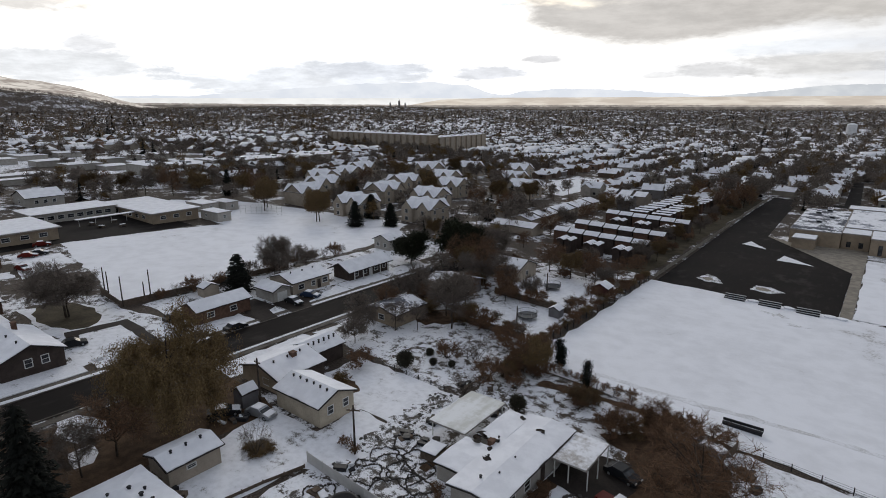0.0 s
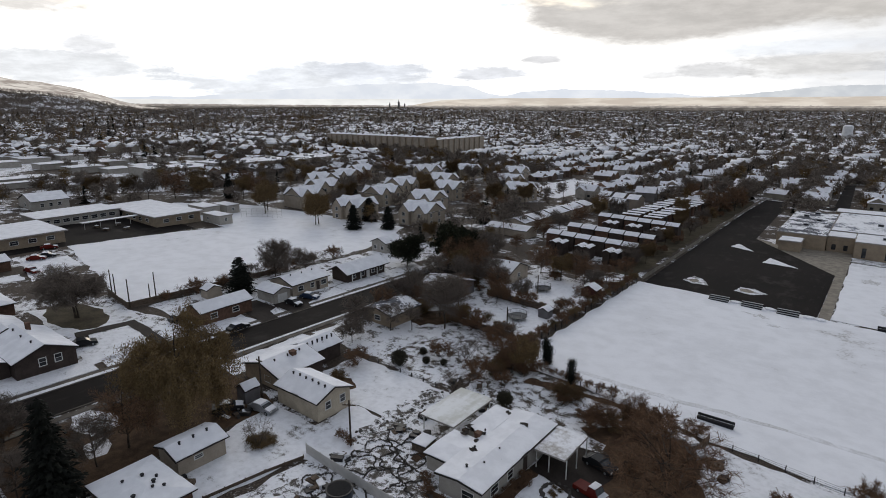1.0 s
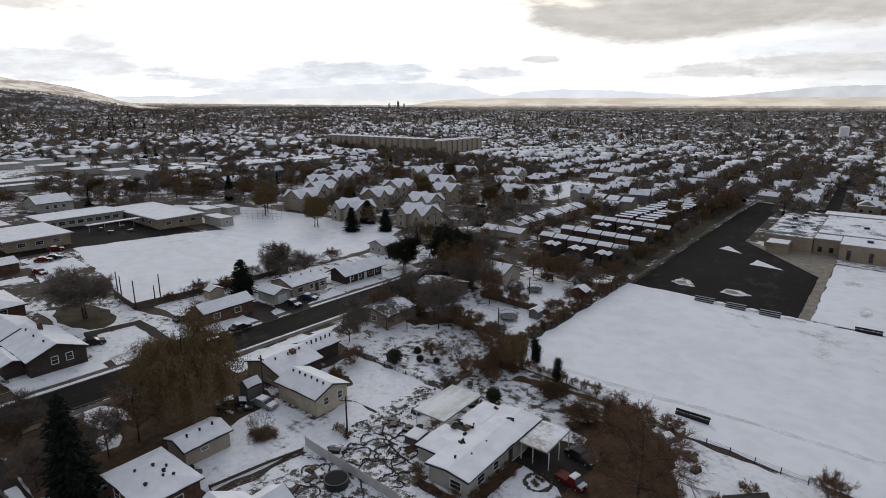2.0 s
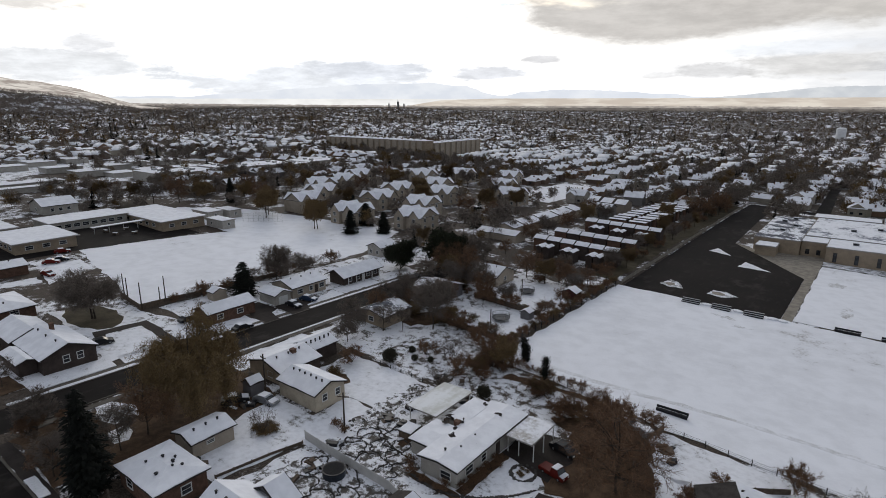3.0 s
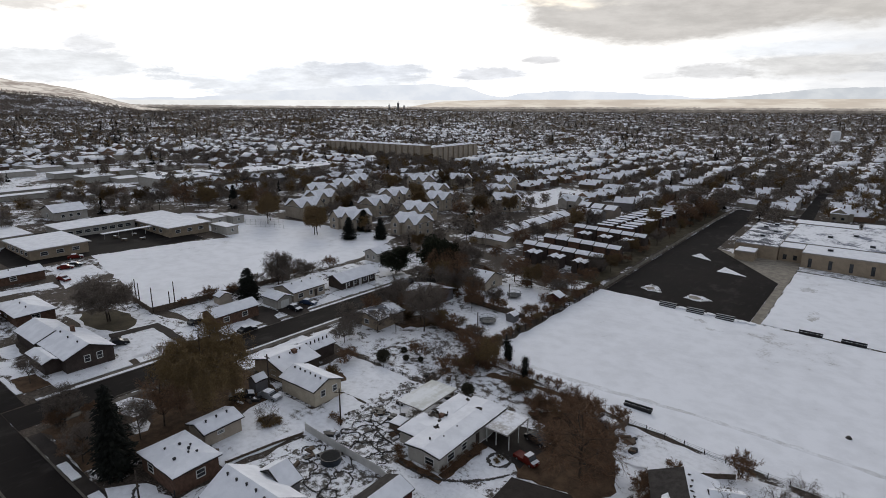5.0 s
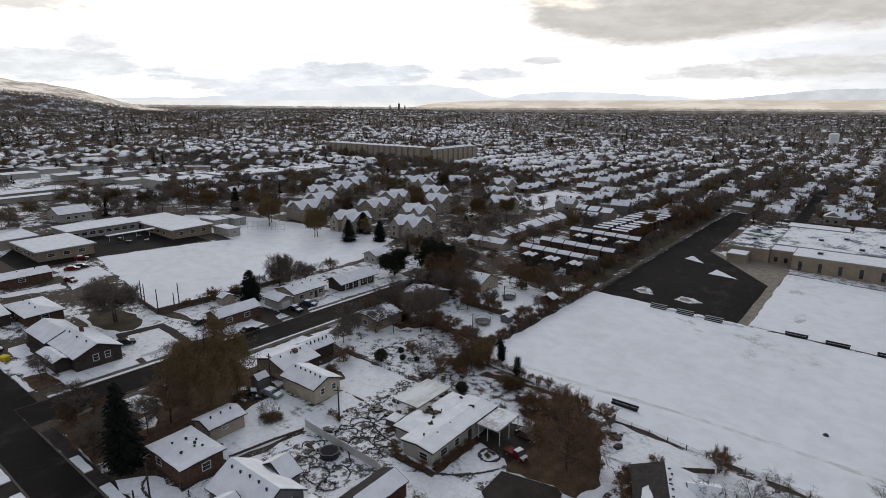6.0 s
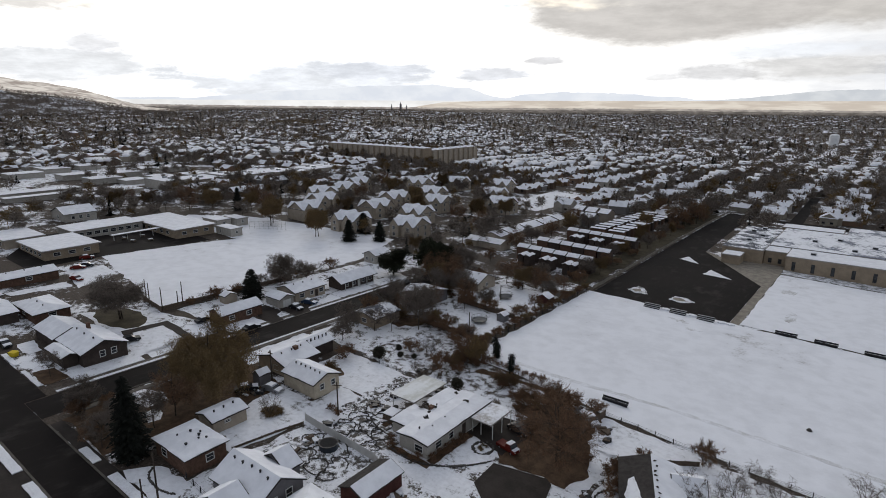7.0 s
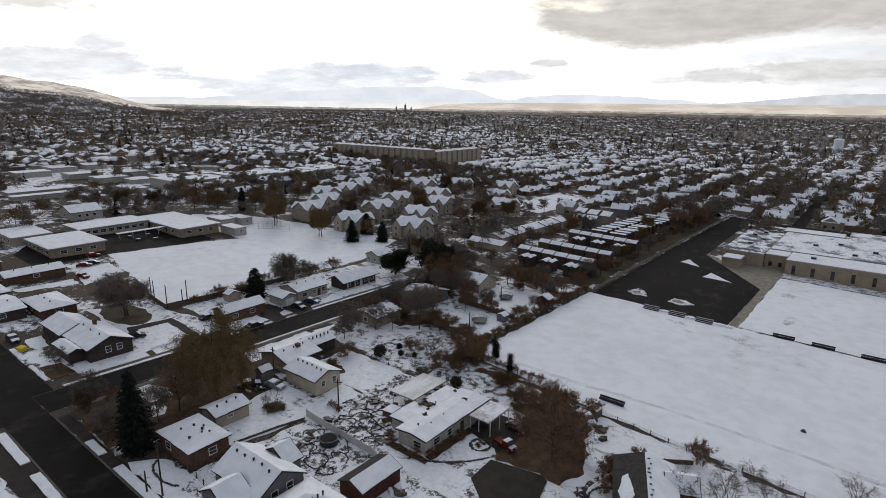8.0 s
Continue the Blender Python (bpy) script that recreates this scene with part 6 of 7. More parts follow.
utility_pole(-58.5, 49.6, 6.8, 0.9, "short dark utility pole with a crossarm in a yard", 30)
utility_pole(-77.2, 48.9, 7.6, 0.7, "dark utility pole beside an outbuilding", 0)
utility_pole(-59.4, 16.9, 8.4, 0, "slim dark pole in a front yard")
utility_pole(-61.8, 15.8, 3.6, 0, "short dark post beside the street")
for x, y, hh in ((-144.4, 56, 6.0), (-143.6, 56.4, 5.0), (-132.6, 54.6, 6.6), (-134.8, 61.4, 6.2), (-136.0, 60.6, 3.4)):
    utility_pole(x, y, hh, 0, "plain dark wooden pole beside a snowy field")
utility_pole(-64.6, 99.6, 5.0, 0, "slim dark post in a back yard")
utility_pole(-71.6, 125.6, 4.6, 0, "slim dark post in a back yard")


def vine_post(x, y, hgt, label):
    """A post grown over with dark ivy."""
    ob = thing("ivy_post", x, y, 0, label, "post")
    part("post", Mesh().tube((0, 0, -0.4), (0, 0, hgt), 0.12, 0.1, 6), M["wood"], ob)
    rnd = random.Random(int(x * 10))
    ends = [(Vector((0, 0, hgt * k / 24)), Vector((rnd.uniform(-0.35, 0.35), rnd.uniform(-0.35, 0.35), hgt * (k + 1) / 24))) for k in range(24)]
    part("ivy", leaves_on(rnd, ends, 1900, 0.2, 0.34), M["needle"], ob, "dark ivy leaves")


vine_post(-43.4, 85.4, 4.6, "tall post covered in dark ivy by the field")
vine_post(-51.0, 91.0, 4.4, "leaning post covered in dark ivy")
vine_post(-50.2, 90.4, 3.4, "short post covered in dark ivy")


def car(x, y, rz, paint, label, pickup=False, snow=False):
    ob = thing("pickup_truck" if pickup else "car", x, y, rz, label, "car")
    L, W_, gh = (5.4, 1.9, 1.85) if pickup else (4.5, 1.8, 1.45)
    prof = [(-L / 2, 0.35), (-L / 2, 0.95), (-L * 0.02, 1.0), (0.02 * L, gh), (0.24 * L, gh), (0.33 * L, 1.02), (L / 2 - 0.1, 0.9), (L / 2, 0.35)] if pickup else \
        [(-L / 2, 0.3), (-L / 2 + 0.05, 0.9), (-L * 0.36, 0.98), (-L * 0.24, gh), (L * 0.08, gh), (L * 0.24, 0.96), (L / 2 - 0.12, 0.78), (L / 2, 0.3)]
    m = Mesh()
    n = len(prof)
    tuck = [0.9 if z > 1.2 else 1.0 for _, z in prof]
    m.v = [(px0, -W_ / 2 * t, pz) for (px0, pz), t in zip(prof, tuck)] + [(px0, W_ / 2 * t, pz) for (px0, pz), t in zip(prof, tuck)]
    m.f = [tuple(range(n)), tuple(range(2 * n - 1, n - 1, -1))] + [(i, i + n, (i + 1) % n + n, (i + 1) % n) for i in range(n)]
    body = part("body", m, paint, ob)
    i0, i1 = (2, 5) if pickup else (2, 5)
    c0, c1 = prof[i0], prof[i1]
    for s in (-1, 1):
        w = Mesh().slab([(c0[0] + 0.35, s * W_ * 0.475, 1.05), (c1[0] - 0.3, s * W_ * 0.475, 1.05), (prof[4][0] - 0.05, s * W_ * 0.457, gh - 0.1), (prof[3][0] + 0.05, s * W_ * 0.457, gh - 0.1)], 0.02)
        part("side_window", w, M["glass"], body, "dark side glass")
    x4, z4 = prof[4]
    x5, z5 = prof[5]
    part("windscreen", Mesh().add([(x4 + 0.03, -W_ * 0.42, z4 - 0.05), (x4 + 0.03, W_ * 0.42, z4 - 0.05), (x5 + 0.03, W_ * 0.46, z5 + 0.06), (x5 + 0.03, -W_ * 0.46, z5 + 0.06)], [(0, 1, 2, 3)]), M["glass"], body, "dark windscreen")
    for sx in (-0.31, 0.31):
        for sy in (-1, 1):
            wx, wy = sx * L, sy * (W_ / 2 - 0.1)
            wh = part("wheel", Mesh().tube((wx, wy - 0.11, 0.33), (wx, wy + 0.11, 0.33), 0.33, 0.33, 14), M["rubber"], ob)
            part("rim", Mesh().tube((wx, wy + 0.10 * sy, 0.33), (wx, wy + 0.125 * sy, 0.33), 0.2, 0.2, 10), M["metal"], wh)
    for sy in (-0.6, 0.6):
        part("headlight", Mesh().box(L / 2 - 0.1, sy - 0.17, 0.62, L / 2 + 0.01, sy + 0.17, 0.76), M["trim"], ob, "clear headlight")
    if snow:
        xa, xb = prof[3][0], prof[4][0]
        part("snow_cap", Mesh().slab([(xa, -W_ * 0.42, gh + 0.09), (xb, -W_ * 0.42, gh + 0.09), (xb, W_ * 0.42, gh + 0.09), (xa, W_ * 0.42, gh + 0.09)], 0.09), M["roof_snow"], ob, "snow on the roof")
        part("snow_bonnet", Mesh().slab([(x5, -W_ * 0.43, z5 + 0.06), (prof[6][0], -W_ * 0.43, prof[6][1] + 0.06), (prof[6][0], W_ * 0.43, prof[6][1] + 0.06), (x5, W_ * 0.43, z5 + 0.06)], 0.05), M["roof_snow"], ob)
    return ob


truck = car(-29.1, 61.1, -12, M["hot_red"], "red pickup parked on the muddy drive with snow", pickup=True, snow=True)
truck.matrix_basis = truck.matrix_basis @ Matrix.Diagonal((0.78, 0.86, 0.86, 1))
car(-30.4, 67.0, -14, M["black_paint"], "black car parked beside the carport")
car(-105.0, 63.0, 90, M["black_paint"], "dark car parked at the kerb with snow", snow=True)
car(-118.8, 40.0, 75, M["black_paint"], "dark car beside the brown gabled house")
car(-109.4, 84.8, 20, M["blue_paint"], "dark blue car on a driveway with snow", snow=True)
car(-108.6, 79.6, 0, M["black_paint"], "dark car standing before the garage", snow=True)
car(-119.6, 108.8, 90, M["silver_paint"], "silver car behind the porch house", snow=True)
car(-75.0, 47.4, 10, M["silver_paint"], "snow-covered pale car behind the outbuilding", snow=True)
car(-79.0, 44.2, 60, M["black_paint"], "dark car under bare trees with snow", snow=True)
car(-25.8, 80.4, -10, M["silver_paint"], "snow-covered car by the field fence", snow=True)
car(-22.1, 78.8, -40, M["silver_paint"], "snow-covered car by the field fence", snow=True)
car(-103.0, 118.0, 90, M["silver_paint"], "pale car parked at the kerb", snow=True)
car(-199.0, 62.0, 70, M["hot_red"], "red car parked beside the school wing", snow=True)
for k, (x, y) in enumerate(((-218.9, 83.2), (-212.3, 83.5), (-218.4, 90.0), (-209.9, 89.1))):
    tb = thing("picnic_table", x, y, 30 * k, "snow-topped picnic table on the school court", "table", "tables on the court")
    part("tabletop", Mesh().box(-0.9, -0.4, 0.7, 0.9, 0.4, 0.76), M["wood"], tb)
    part("snow_cap", Mesh().box(-0.88, -0.38, 0.76, 0.88, 0.38, 0.9), M["roof_snow"], tb)
    for s in (-0.75, 0.75):
        part("seat", Mesh().box(-0.9, s - 0.13, 0.42, 0.9, s + 0.13, 0.47), M["wood"], tb)
        part("leg", Mesh().box(s - 0.05, -0.7, -0.1, s + 0.05, 0.7, 0.7), M["wood"], tb)
car(-188.2, 55.2, 60, M["hot_red"], "red car parked beside a snowy lot", snow=True)
car(-189.2, 58.2, 60, M["black_paint"], "dark car parked beside a snowy lot", snow=True)
car(-176.0, 50.2, 10, M["hot_red"], "red car standing behind a ranch house", snow=True)
car(-135.8, 20.6, 0, M["black_paint"], "dark car in a snowy driveway", snow=True)
car(-118.0, 58.0, 90, M["black_paint"], "dark car behind the brown house", snow=True)


for k, (x, y) in enumerate(((-318, 118), (-306, 129.3), (-313.5, 144), (-301.9, 137.1), (-290.7, 137.2), (-299.3, 147.6), (-297.2, 129.2), (-310.8, 121.3), (-303.6, 122.1), (-314.1, 160.4), (-314.2, 172.9), (-313, 186))):
    car(x, y, 20 + 90 * (k % 2), M[("silver_paint", "black_paint", "trim", "blue_paint")[k % 4]], "snowy car standing before the shops", snow=k % 3 > 0)


def players_bench(x, y, rz, length, label, group, solid=False):
    ob = thing("bench", x, y, rz, label, "bench", group)
    a = length / 2
    if solid:
        for r in range(3):
            part("plank", Mesh().box(-a, -0.9 + 0.6 * r, 0.4 + 0.32 * r, a, -0.40 + 0.6 * r, 0.46 + 0.32 * r), M["plank"], ob, "pale bare metal plank")
            part("riser", Mesh().box(-a + 0.05, -0.86 + 0.6 * r, 0.06, a - 0.05, -0.82 + 0.6 * r, 0.39 + 0.32 * r), M["dark_metal"], ob, "dark riser board")
        for k in range(4):
            xx = -a + 0.3 + (length - 0.6) * k / 3
            part("frame", Mesh().tube((xx, -0.9, 0), (xx, 0.7, 1.0), 0.04, 0.04, 5).tube((xx, 0.7, -0.2), (xx, 0.7, 1.0), 0.04, 0.04, 5).tube((xx, -0.75, -0.2), (xx, -0.75, 0.4), 0.04, 0.04, 5), M["dark_metal"], ob)
    else:
        part("seat", Mesh().box(-a, -0.5, 0.5, a, 0.1, 0.58), M["dark_metal"], ob)
        part("backrest", Mesh().box(-a, 0.1, 0.62, a, 0.18, 1.05), M["dark_metal"], ob)
        for k in range(4):
            xx = -a + 0.3 + (length - 0.6) * k / 3
            part("leg", Mesh().box(xx - 0.04, -0.45, -0.2, xx + 0.04, 0.16, 0.5), M["dark_metal"], ob)
        part("skirt", Mesh().box(-a + 0.05, -0.44, 0.05, a - 0.05, -0.40, 0.48), M["dark_metal"], ob)
    return ob


players_bench(-21.4, 88.8, 0, 5.2, "long dark bench standing in the snow", "benches on the field")
for x in (-0.8, 8.2, 18.8, 29.0):
    players_bench(x, 154.4, 0, 5.2, "long dark bench standing in the snow", "benches on the field")
for x in (-35.2, -27.8, -20.2):
    players_bench(x, 151.6, 0, 4.6, "small grey metal bleacher at the field's edge", "bleachers beside the asphalt", True)
for k, x in enumerate((-31.4, -24.0, -16.2, -14.0)):
    sheet(f"snow_heap_{k + 1}", [(x + 1.3 * math.cos(a * 0.785), 152.4 + 0.9 * math.sin(a * 0.785)) for a in range(8)], 0.45, M["bank"], "small ploughed heap of snow", "snow", 0.2, 0.6, 0.4)


def trampoline(x, y, r, label):
    ob = thing("trampoline", x, y, 0, label, "trampoline", "garden trampolines")
    n = 20
    ring = [(r * math.cos(2 * math.pi * k / n), r * math.sin(2 * math.pi * k / n)) for k in range(n)]
    part("mat", Mesh().slab([(a * 0.95, b * 0.95, 0.85) for a, b in ring], 0.03), M["water"], ob)
    hoop = Mesh()
    for (a, b), (c, d) in zip(ring, ring[1:] + ring[:1]):
        hoop.tube((a, b, 0.85), (c, d, 0.85), 0.06, 0.06, 5)
    part("rim", hoop, M["dark_metal"], ob)
    top = Mesh()
    for (a, b), (c, d) in zip(ring, ring[1:] + ring[:1]):
        top.tube((a, b, 1.75), (c, d, 1.75), 0.03, 0.03, 4)
    part("net_hoop", top, M["dark_metal"], ob)
    net = Mesh()
    for (a, b), (c, d) in zip(ring, ring[1:] + ring[:1]):
        for s in (0, 0.33, 0.66):
            net.tube((a + (c - a) * s, b + (d - b) * s, 0.85), (a + (c - a) * s, b + (d - b) * s, 1.75), 0.012, 0.012, 3)
    part("net", net, M["dark_metal"], ob, "fine dark safety net")
    for k in range(0, n, 3):
        a, b = ring[k]
        part("pole", Mesh().tube((a, b, -0.2), (a, b, 1.75), 0.035, 0.035, 5), M["metal"], ob)


trampoline(-71.4, 128.0, 2.0, "round netted trampoline in a snowy yard")
trampoline(-66.0, 106.2, 2.1, "round netted trampoline in a snowy yard")


def pool(x, y):
    ob = thing("garden_pool", x, y, 0, "small round dark covered pool in the garden", "pool")
    n = 24
    for nm, r0, z0, z1, mt in (("wall", 1.55, -0.3, 1.0, "water"), ("rim", 1.65, 1.0, 1.1, "dark_metal")):
        part(nm, Mesh().tube((0, 0, z0), (0, 0, z1), r0, r0, n), M[mt], ob)
    part("cover", Mesh().tube((0, 0, 1.1), (0, 0, 1.14), 1.45, 1.35, n), M["rubber"], ob, "dark sagging cover")
    part("step", Mesh().box(-2.7, -0.4, -0.1, -2.0, 0.4, 0.5), M["dark_metal"], ob)


pool(-52.0, 41.6)


def edging(pts, r, label):
    """A winding low row of garden stones."""
    rnd = random.Random(int(pts[0][0] * 3))
    ob = thing("garden_edging", pts[0][0], pts[0][1], 0, label, "garden edging")
    zo = G(*pts[0])
    soil = Mesh()
    ring = []
    for k, (x, y) in enumerate(pts):
        (ax, ay), (bx, by) = pts[max(0, k - 1)], pts[min(len(pts) - 1, k + 1)]
        d = math.hypot(bx - ax, by - ay) or 1
        for side in (-1, 1):
            px_, py_ = x - side * (by - ay) / d * r * 0.5, y + side * (bx - ax) / d * r * 0.5
            ring.append((px_ - pts[0][0], py_ - pts[0][1], G(px_, py_) - zo + 0.115))
    soil.add(ring, [(2 * k + 1, 2 * k, 2 * k + 2, 2 * k + 3) for k in range(len(pts) - 1)])
    part("soil", soil, M["drive"], ob, "strip of bare dark soil")
    stones = [Mesh().box(-r, -r * 0.8, -0.1, r, r * 0.8, 0.16).mesh("stone"), Mesh().tube((0, 0, -0.1), (0, 0, 0.2), r * 1.05, r * 0.6, 6).mesh("stone")]
    for (ax, ay), (bx, by) in zip(pts, pts[1:]):
        n = max(1, int(math.hypot(bx - ax, by - ay) / (r * 1.5)))
        for k in range(n):
            x, y = ax + (bx - ax) * k / n + rnd.uniform(-0.06, 0.06), ay + (by - ay) * k / n + rnd.uniform(-0.06, 0.06)
            s = part("stone", rnd.choice(stones), M["stone"], ob)
            s.matrix_basis = pose(x - pts[0][0], y - pts[0][1], G(x, y) - zo + 0.05, 0, 0, rnd.uniform(0, 180)) @ Matrix.Scale(rnd.uniform(0.8, 1.2), 4)


def arc(cx, cy, rx, ry, a0, a1, n=14):
    return [(cx + rx * math.cos(radians(a0 + (a1 - a0) * k / n)), cy + ry * math.sin(radians(a0 + (a1 - a0) * k / n))) for k in range(n + 1)]


def bed_loop(cx, cy, r, seed, open_by=0):
    """An irregular closed line round a small bed."""
    n = 28
    pts = []
    for k in range(n + 1 - open_by):
        a = 2 * math.pi * k / n
        q = r * (1.1 + 0.75 * noise.noise((math.cos(a) * 1.5 + seed * 3.7, math.sin(a) * 1.5, seed)))
        pts.append((cx + q * math.cos(a), cy + 0.85 * q * math.sin(a)))
    return pts


for k, (cx, cy, r, gap_) in enumerate(((-54.8, 55.6, 1.7, 0), (-51.4, 54.6, 1.9, 4), (-48.2, 49.6, 1.5, 0), (-55.2, 51.6, 1.8, 5), (-51.8, 50.6, 1.6, 0), (-54.6, 47.6, 1.9, 0), (-50.6, 46.8, 2.0, 3), (-47.2, 46.4, 1.4, 0), (-49.6, 52.4, 1.2, 0), (-53, 49, 3.4, 6),
                                   (-53.6, 37.4, 1.8, 4), (-49.8, 37.2, 2.0, 0), (-47.4, 39.6, 1.5, 5), (-51.0, 41.2, 3.0, 7), (-55.4, 41.4, 1.7, 0), (-46.6, 36.2, 1.2, 0))):
    edging(bed_loop(cx, cy, r, k, gap_ * 2), 0.07, "winding dark stone edging round a garden bed")
edging(arc(-32.5, 58.6, 1.7, 1.9, 0, 360), 0.26, "ring of dark stones round a garden bed")
edging([(-44.0, 48.4), (-42.2, 48.0), (-39.5, 48.0), (-37.0, 48.6), (-35, 49.8), (-33.1, 51.3), (-31.4, 53.2), (-30.1, 55.0), (-29.3, 56.6)], 0.24, "curved brown edging along the front lawn")
edging(arc(-63.5, 20.6, 4.5, 2.2, 190, 330), 0.18, "curved dark edging in a front yard")
edging(arc(-10.5, 59.5, 2.2, 3.0, 60, 220), 0.2, "dark stones round a bed beside the house")


def firewood(x, y, rz, label, name="wood_pile"):
    """A low untidy heap of boards and boxes."""
    rnd = random.Random(int(x * 5 + y))
    ob = thing(name, x, y, rz, label, "yard clutter", "yard clutter")
    for k in range(7):
        a, b, c = rnd.uniform(0.3, 0.9), rnd.uniform(0.2, 0.5), rnd.uniform(0.25, 0.7)
        ux, uy = rnd.uniform(-1.0, 1.0), rnd.uniform(-0.8, 0.8)
        p = part("board", Mesh().box(-a, -b, 0, a, b, c), M[rnd.choice(("wood", "stone", "dark_metal", "wood", "bank"))], ob)
        p.matrix_basis = pose(ux, uy, -0.05, 0, 0, rnd.uniform(0, 180))


for x, y in ((-57.5, 47.0), (-56.6, 56.6), (-52.8, 57.4), (-47.4, 62.8), (-47.8, 66.5), (-55.6, 62.0), (-54.8, 67.0), (-50.6, 69.6), (-56, 40.6), (-54.6, 36.6), (-78.4, 42.8), (-76.4, 45.0), (-72.4, 30.6), (-68, 31.0), (-35.4, 36.0), (-34.4, 40.0),
             (-58.6, 73.8), (-54.8, 75), (-44, 70.4), (-40, 70.8), (-66.8, 118.6), (-63.6, 121.8), (-75.2, 124.2), (-18.6, 77.5), (-17.8, 74.5), (-13.0, 58.0)):
    firewood(x, y, (x * 37) % 180, "small dark heap of boards and boxes in snow")


def storage_bin(x, y, rz):
    """A low garden storage box with a snowy lid."""
    ob = thing("storage_bin", x, y, rz, "low dark storage box with a snowy lid beside the house", "storage box")
    part("body", Mesh().box(-1.1, -1.3, -0.1, 1.1, 1.3, 1.15), M["wood"], ob)
    part("lid", Mesh().box(-1.2, -1.4, 1.15, 1.2, 1.4, 1.25), M["dark_metal"], ob)
    part("snow_cap", Mesh().slab([(x0, y0, 1.36) for x0, y0 in wobble([(-1.16, -1.36), (1.16, -1.36), (1.16, 1.36), (-1.16, 1.36)], 0.6, 0.05, 3)], 0.105), M["roof_snow"], ob)


storage_bin(-50.6, 55.6, 4)


def field_rocks():
    """Dark rocks strewn along the edge of the lawn."""
    rnd = random.Random(321)
    shapes = []
    for k in range(4):
        m = Mesh()
        n = 7
        low = [(math.cos(2 * math.pi * i / n) * rnd.uniform(0.8, 1.1), math.sin(2 * math.pi * i / n) * rnd.uniform(0.6, 0.9), -0.2) for i in range(n)]
        high = [(x * 0.7 + 0.05, y * 0.65, rnd.uniform(0.4, 0.6)) for x, y, _ in low]
        m.add(low + high, [tuple(range(n, 2 * n))] + [(i, (i + 1) % n, (i + 1) % n + n, i + n) for i in range(n)])
        shapes.append(m.mesh("rock"))
    for k in range(90):
        t = rnd.random()
        x, y = -58.6 + rnd.gauss(0, 1.0), 50.5 + 19 * t
        if k > 64:
            x, y = rnd.uniform(-57, -46), rnd.uniform(69.8, 76)
        ob = thing("rock", x, y, rnd.uniform(0, 360), "dark garden rock half buried in snow", "rock", "rocks along the lawn")
        part("stone", shapes[k % 4], M["stone"], ob)
        q = rnd.uniform(0.16, 0.42)
        ob.matrix_basis = ob.matrix_basis @ Matrix.Diagonal((q, q, q, 1))


field_rocks()
for x, y in ((-32.9, 58.2), (-32.2, 59.2), (-32.4, 57.9), (-33.0, 59.3)):
    tree("leaf_bush", x, y, 0.55, wide=1.3)


def backstop(x, y, rz):
    ob = thing("backstop", x, y, rz, "tall wire baseball backstop in the snow", "backstop")
    for k in range(9):
        part("post", Mesh().tube((-8 + 2 * k, 1.2 - 0.06 * (k - 4) ** 2, -0.3), (-8 + 2 * k, 1.2 - 0.06 * (k - 4) ** 2, 3.6), 0.04, 0.04, 5), M["metal"], ob)
    for z in (0.3, 1.4, 2.5, 3.6):
        m = Mesh()
        for k in range(8):
            m.tube((-8 + 2 * k, 1.2 - 0.06 * (k - 4) ** 2, z), (-6 + 2 * k, 1.2 - 0.06 * (k - 3) ** 2, z), 0.03, 0.03, 4)
        part("rail", m, M["metal"], ob)
    return ob


backstop(-196, 133, 35)


def ball(x, y, r):
    """A small dark bump left lying in the snow."""
    ob = thing("snow_clod", x, y, 0, "small dark clod lying in the snow", "clod")
    part("clod", Mesh().tube((0, 0, 0), (0, 0, r), r * 1.2, r * 0.5, 9), M["stone"], ob)


ball(10.1, 103.2, 0.5)


def grit_bin(x, y):
    ob = thing("grit_bin", x, y, 20, "yellow plastic grit bin beside the road", "bin")
    part("body", Mesh().add([(-0.7, -0.45, 0), (0.7, -0.45, 0), (0.7, 0.45, 0), (-0.7, 0.45, 0), (-0.85, -0.6, 0.9), (0.85, -0.6, 0.9), (0.85, 0.6, 0.9), (-0.85, 0.6, 0.9)],
                            [(3, 2, 1, 0), (0, 1, 5, 4), (1, 2, 6, 5), (2, 3, 7, 6), (3, 0, 4, 7), (4, 5, 6, 7)]), M["yellow"], ob)
    part("lid", Mesh().slab([(-0.9, -0.65, 1.0), (0.9, -0.65, 1.0), (0.9, 0.65, 1.12), (-0.9, 0.65, 1.12)], 0.08), M["yellow"], ob)


grit_bin(-128.5, 20.1)

# ---- the town beyond ----
CLEAR = [(-62, 60, 90, 345), (-260, -60, -20, 150), (-60, -100, 60, 100), (-256, 140, -94, 262), (-106, 140, -58, 262), (-222, 262, -186, 310), (-170, 266, -136, 348), (-352, 150, -318, 304), (-330, 16, -242, 142),
         (-456, 388, -318, 408), (-340, 400, -318, 482), (-362, 70, -326, 150), (-445, 98, -365, 225), (-100, 245, -58, 284), (-60, 284, -43, 354), (-26, 345, -19, 472), (-60, 338, 60, 350), (-92, 1000, -40, 1110)]


def is_clear(x, y, pad=0.0):
    return all(not (a - pad < x < c + pad and b - pad < y < d + pad) for a, b, c, d in CLEAR)


def in_view(x, y):
    """Inside the wedge of town that the flight looks over."""
    a = math.degrees(math.atan2(-(x - 30), y + 60))
    return -10 < a < 84


def wooded(x, y):
    """Above nought where gardens and woods crowd out the houses."""
    return noise.noise((x / 150, y / 150, 2.0)) + 0.6 * noise.noise((x / 70, y / 70, 9.0))


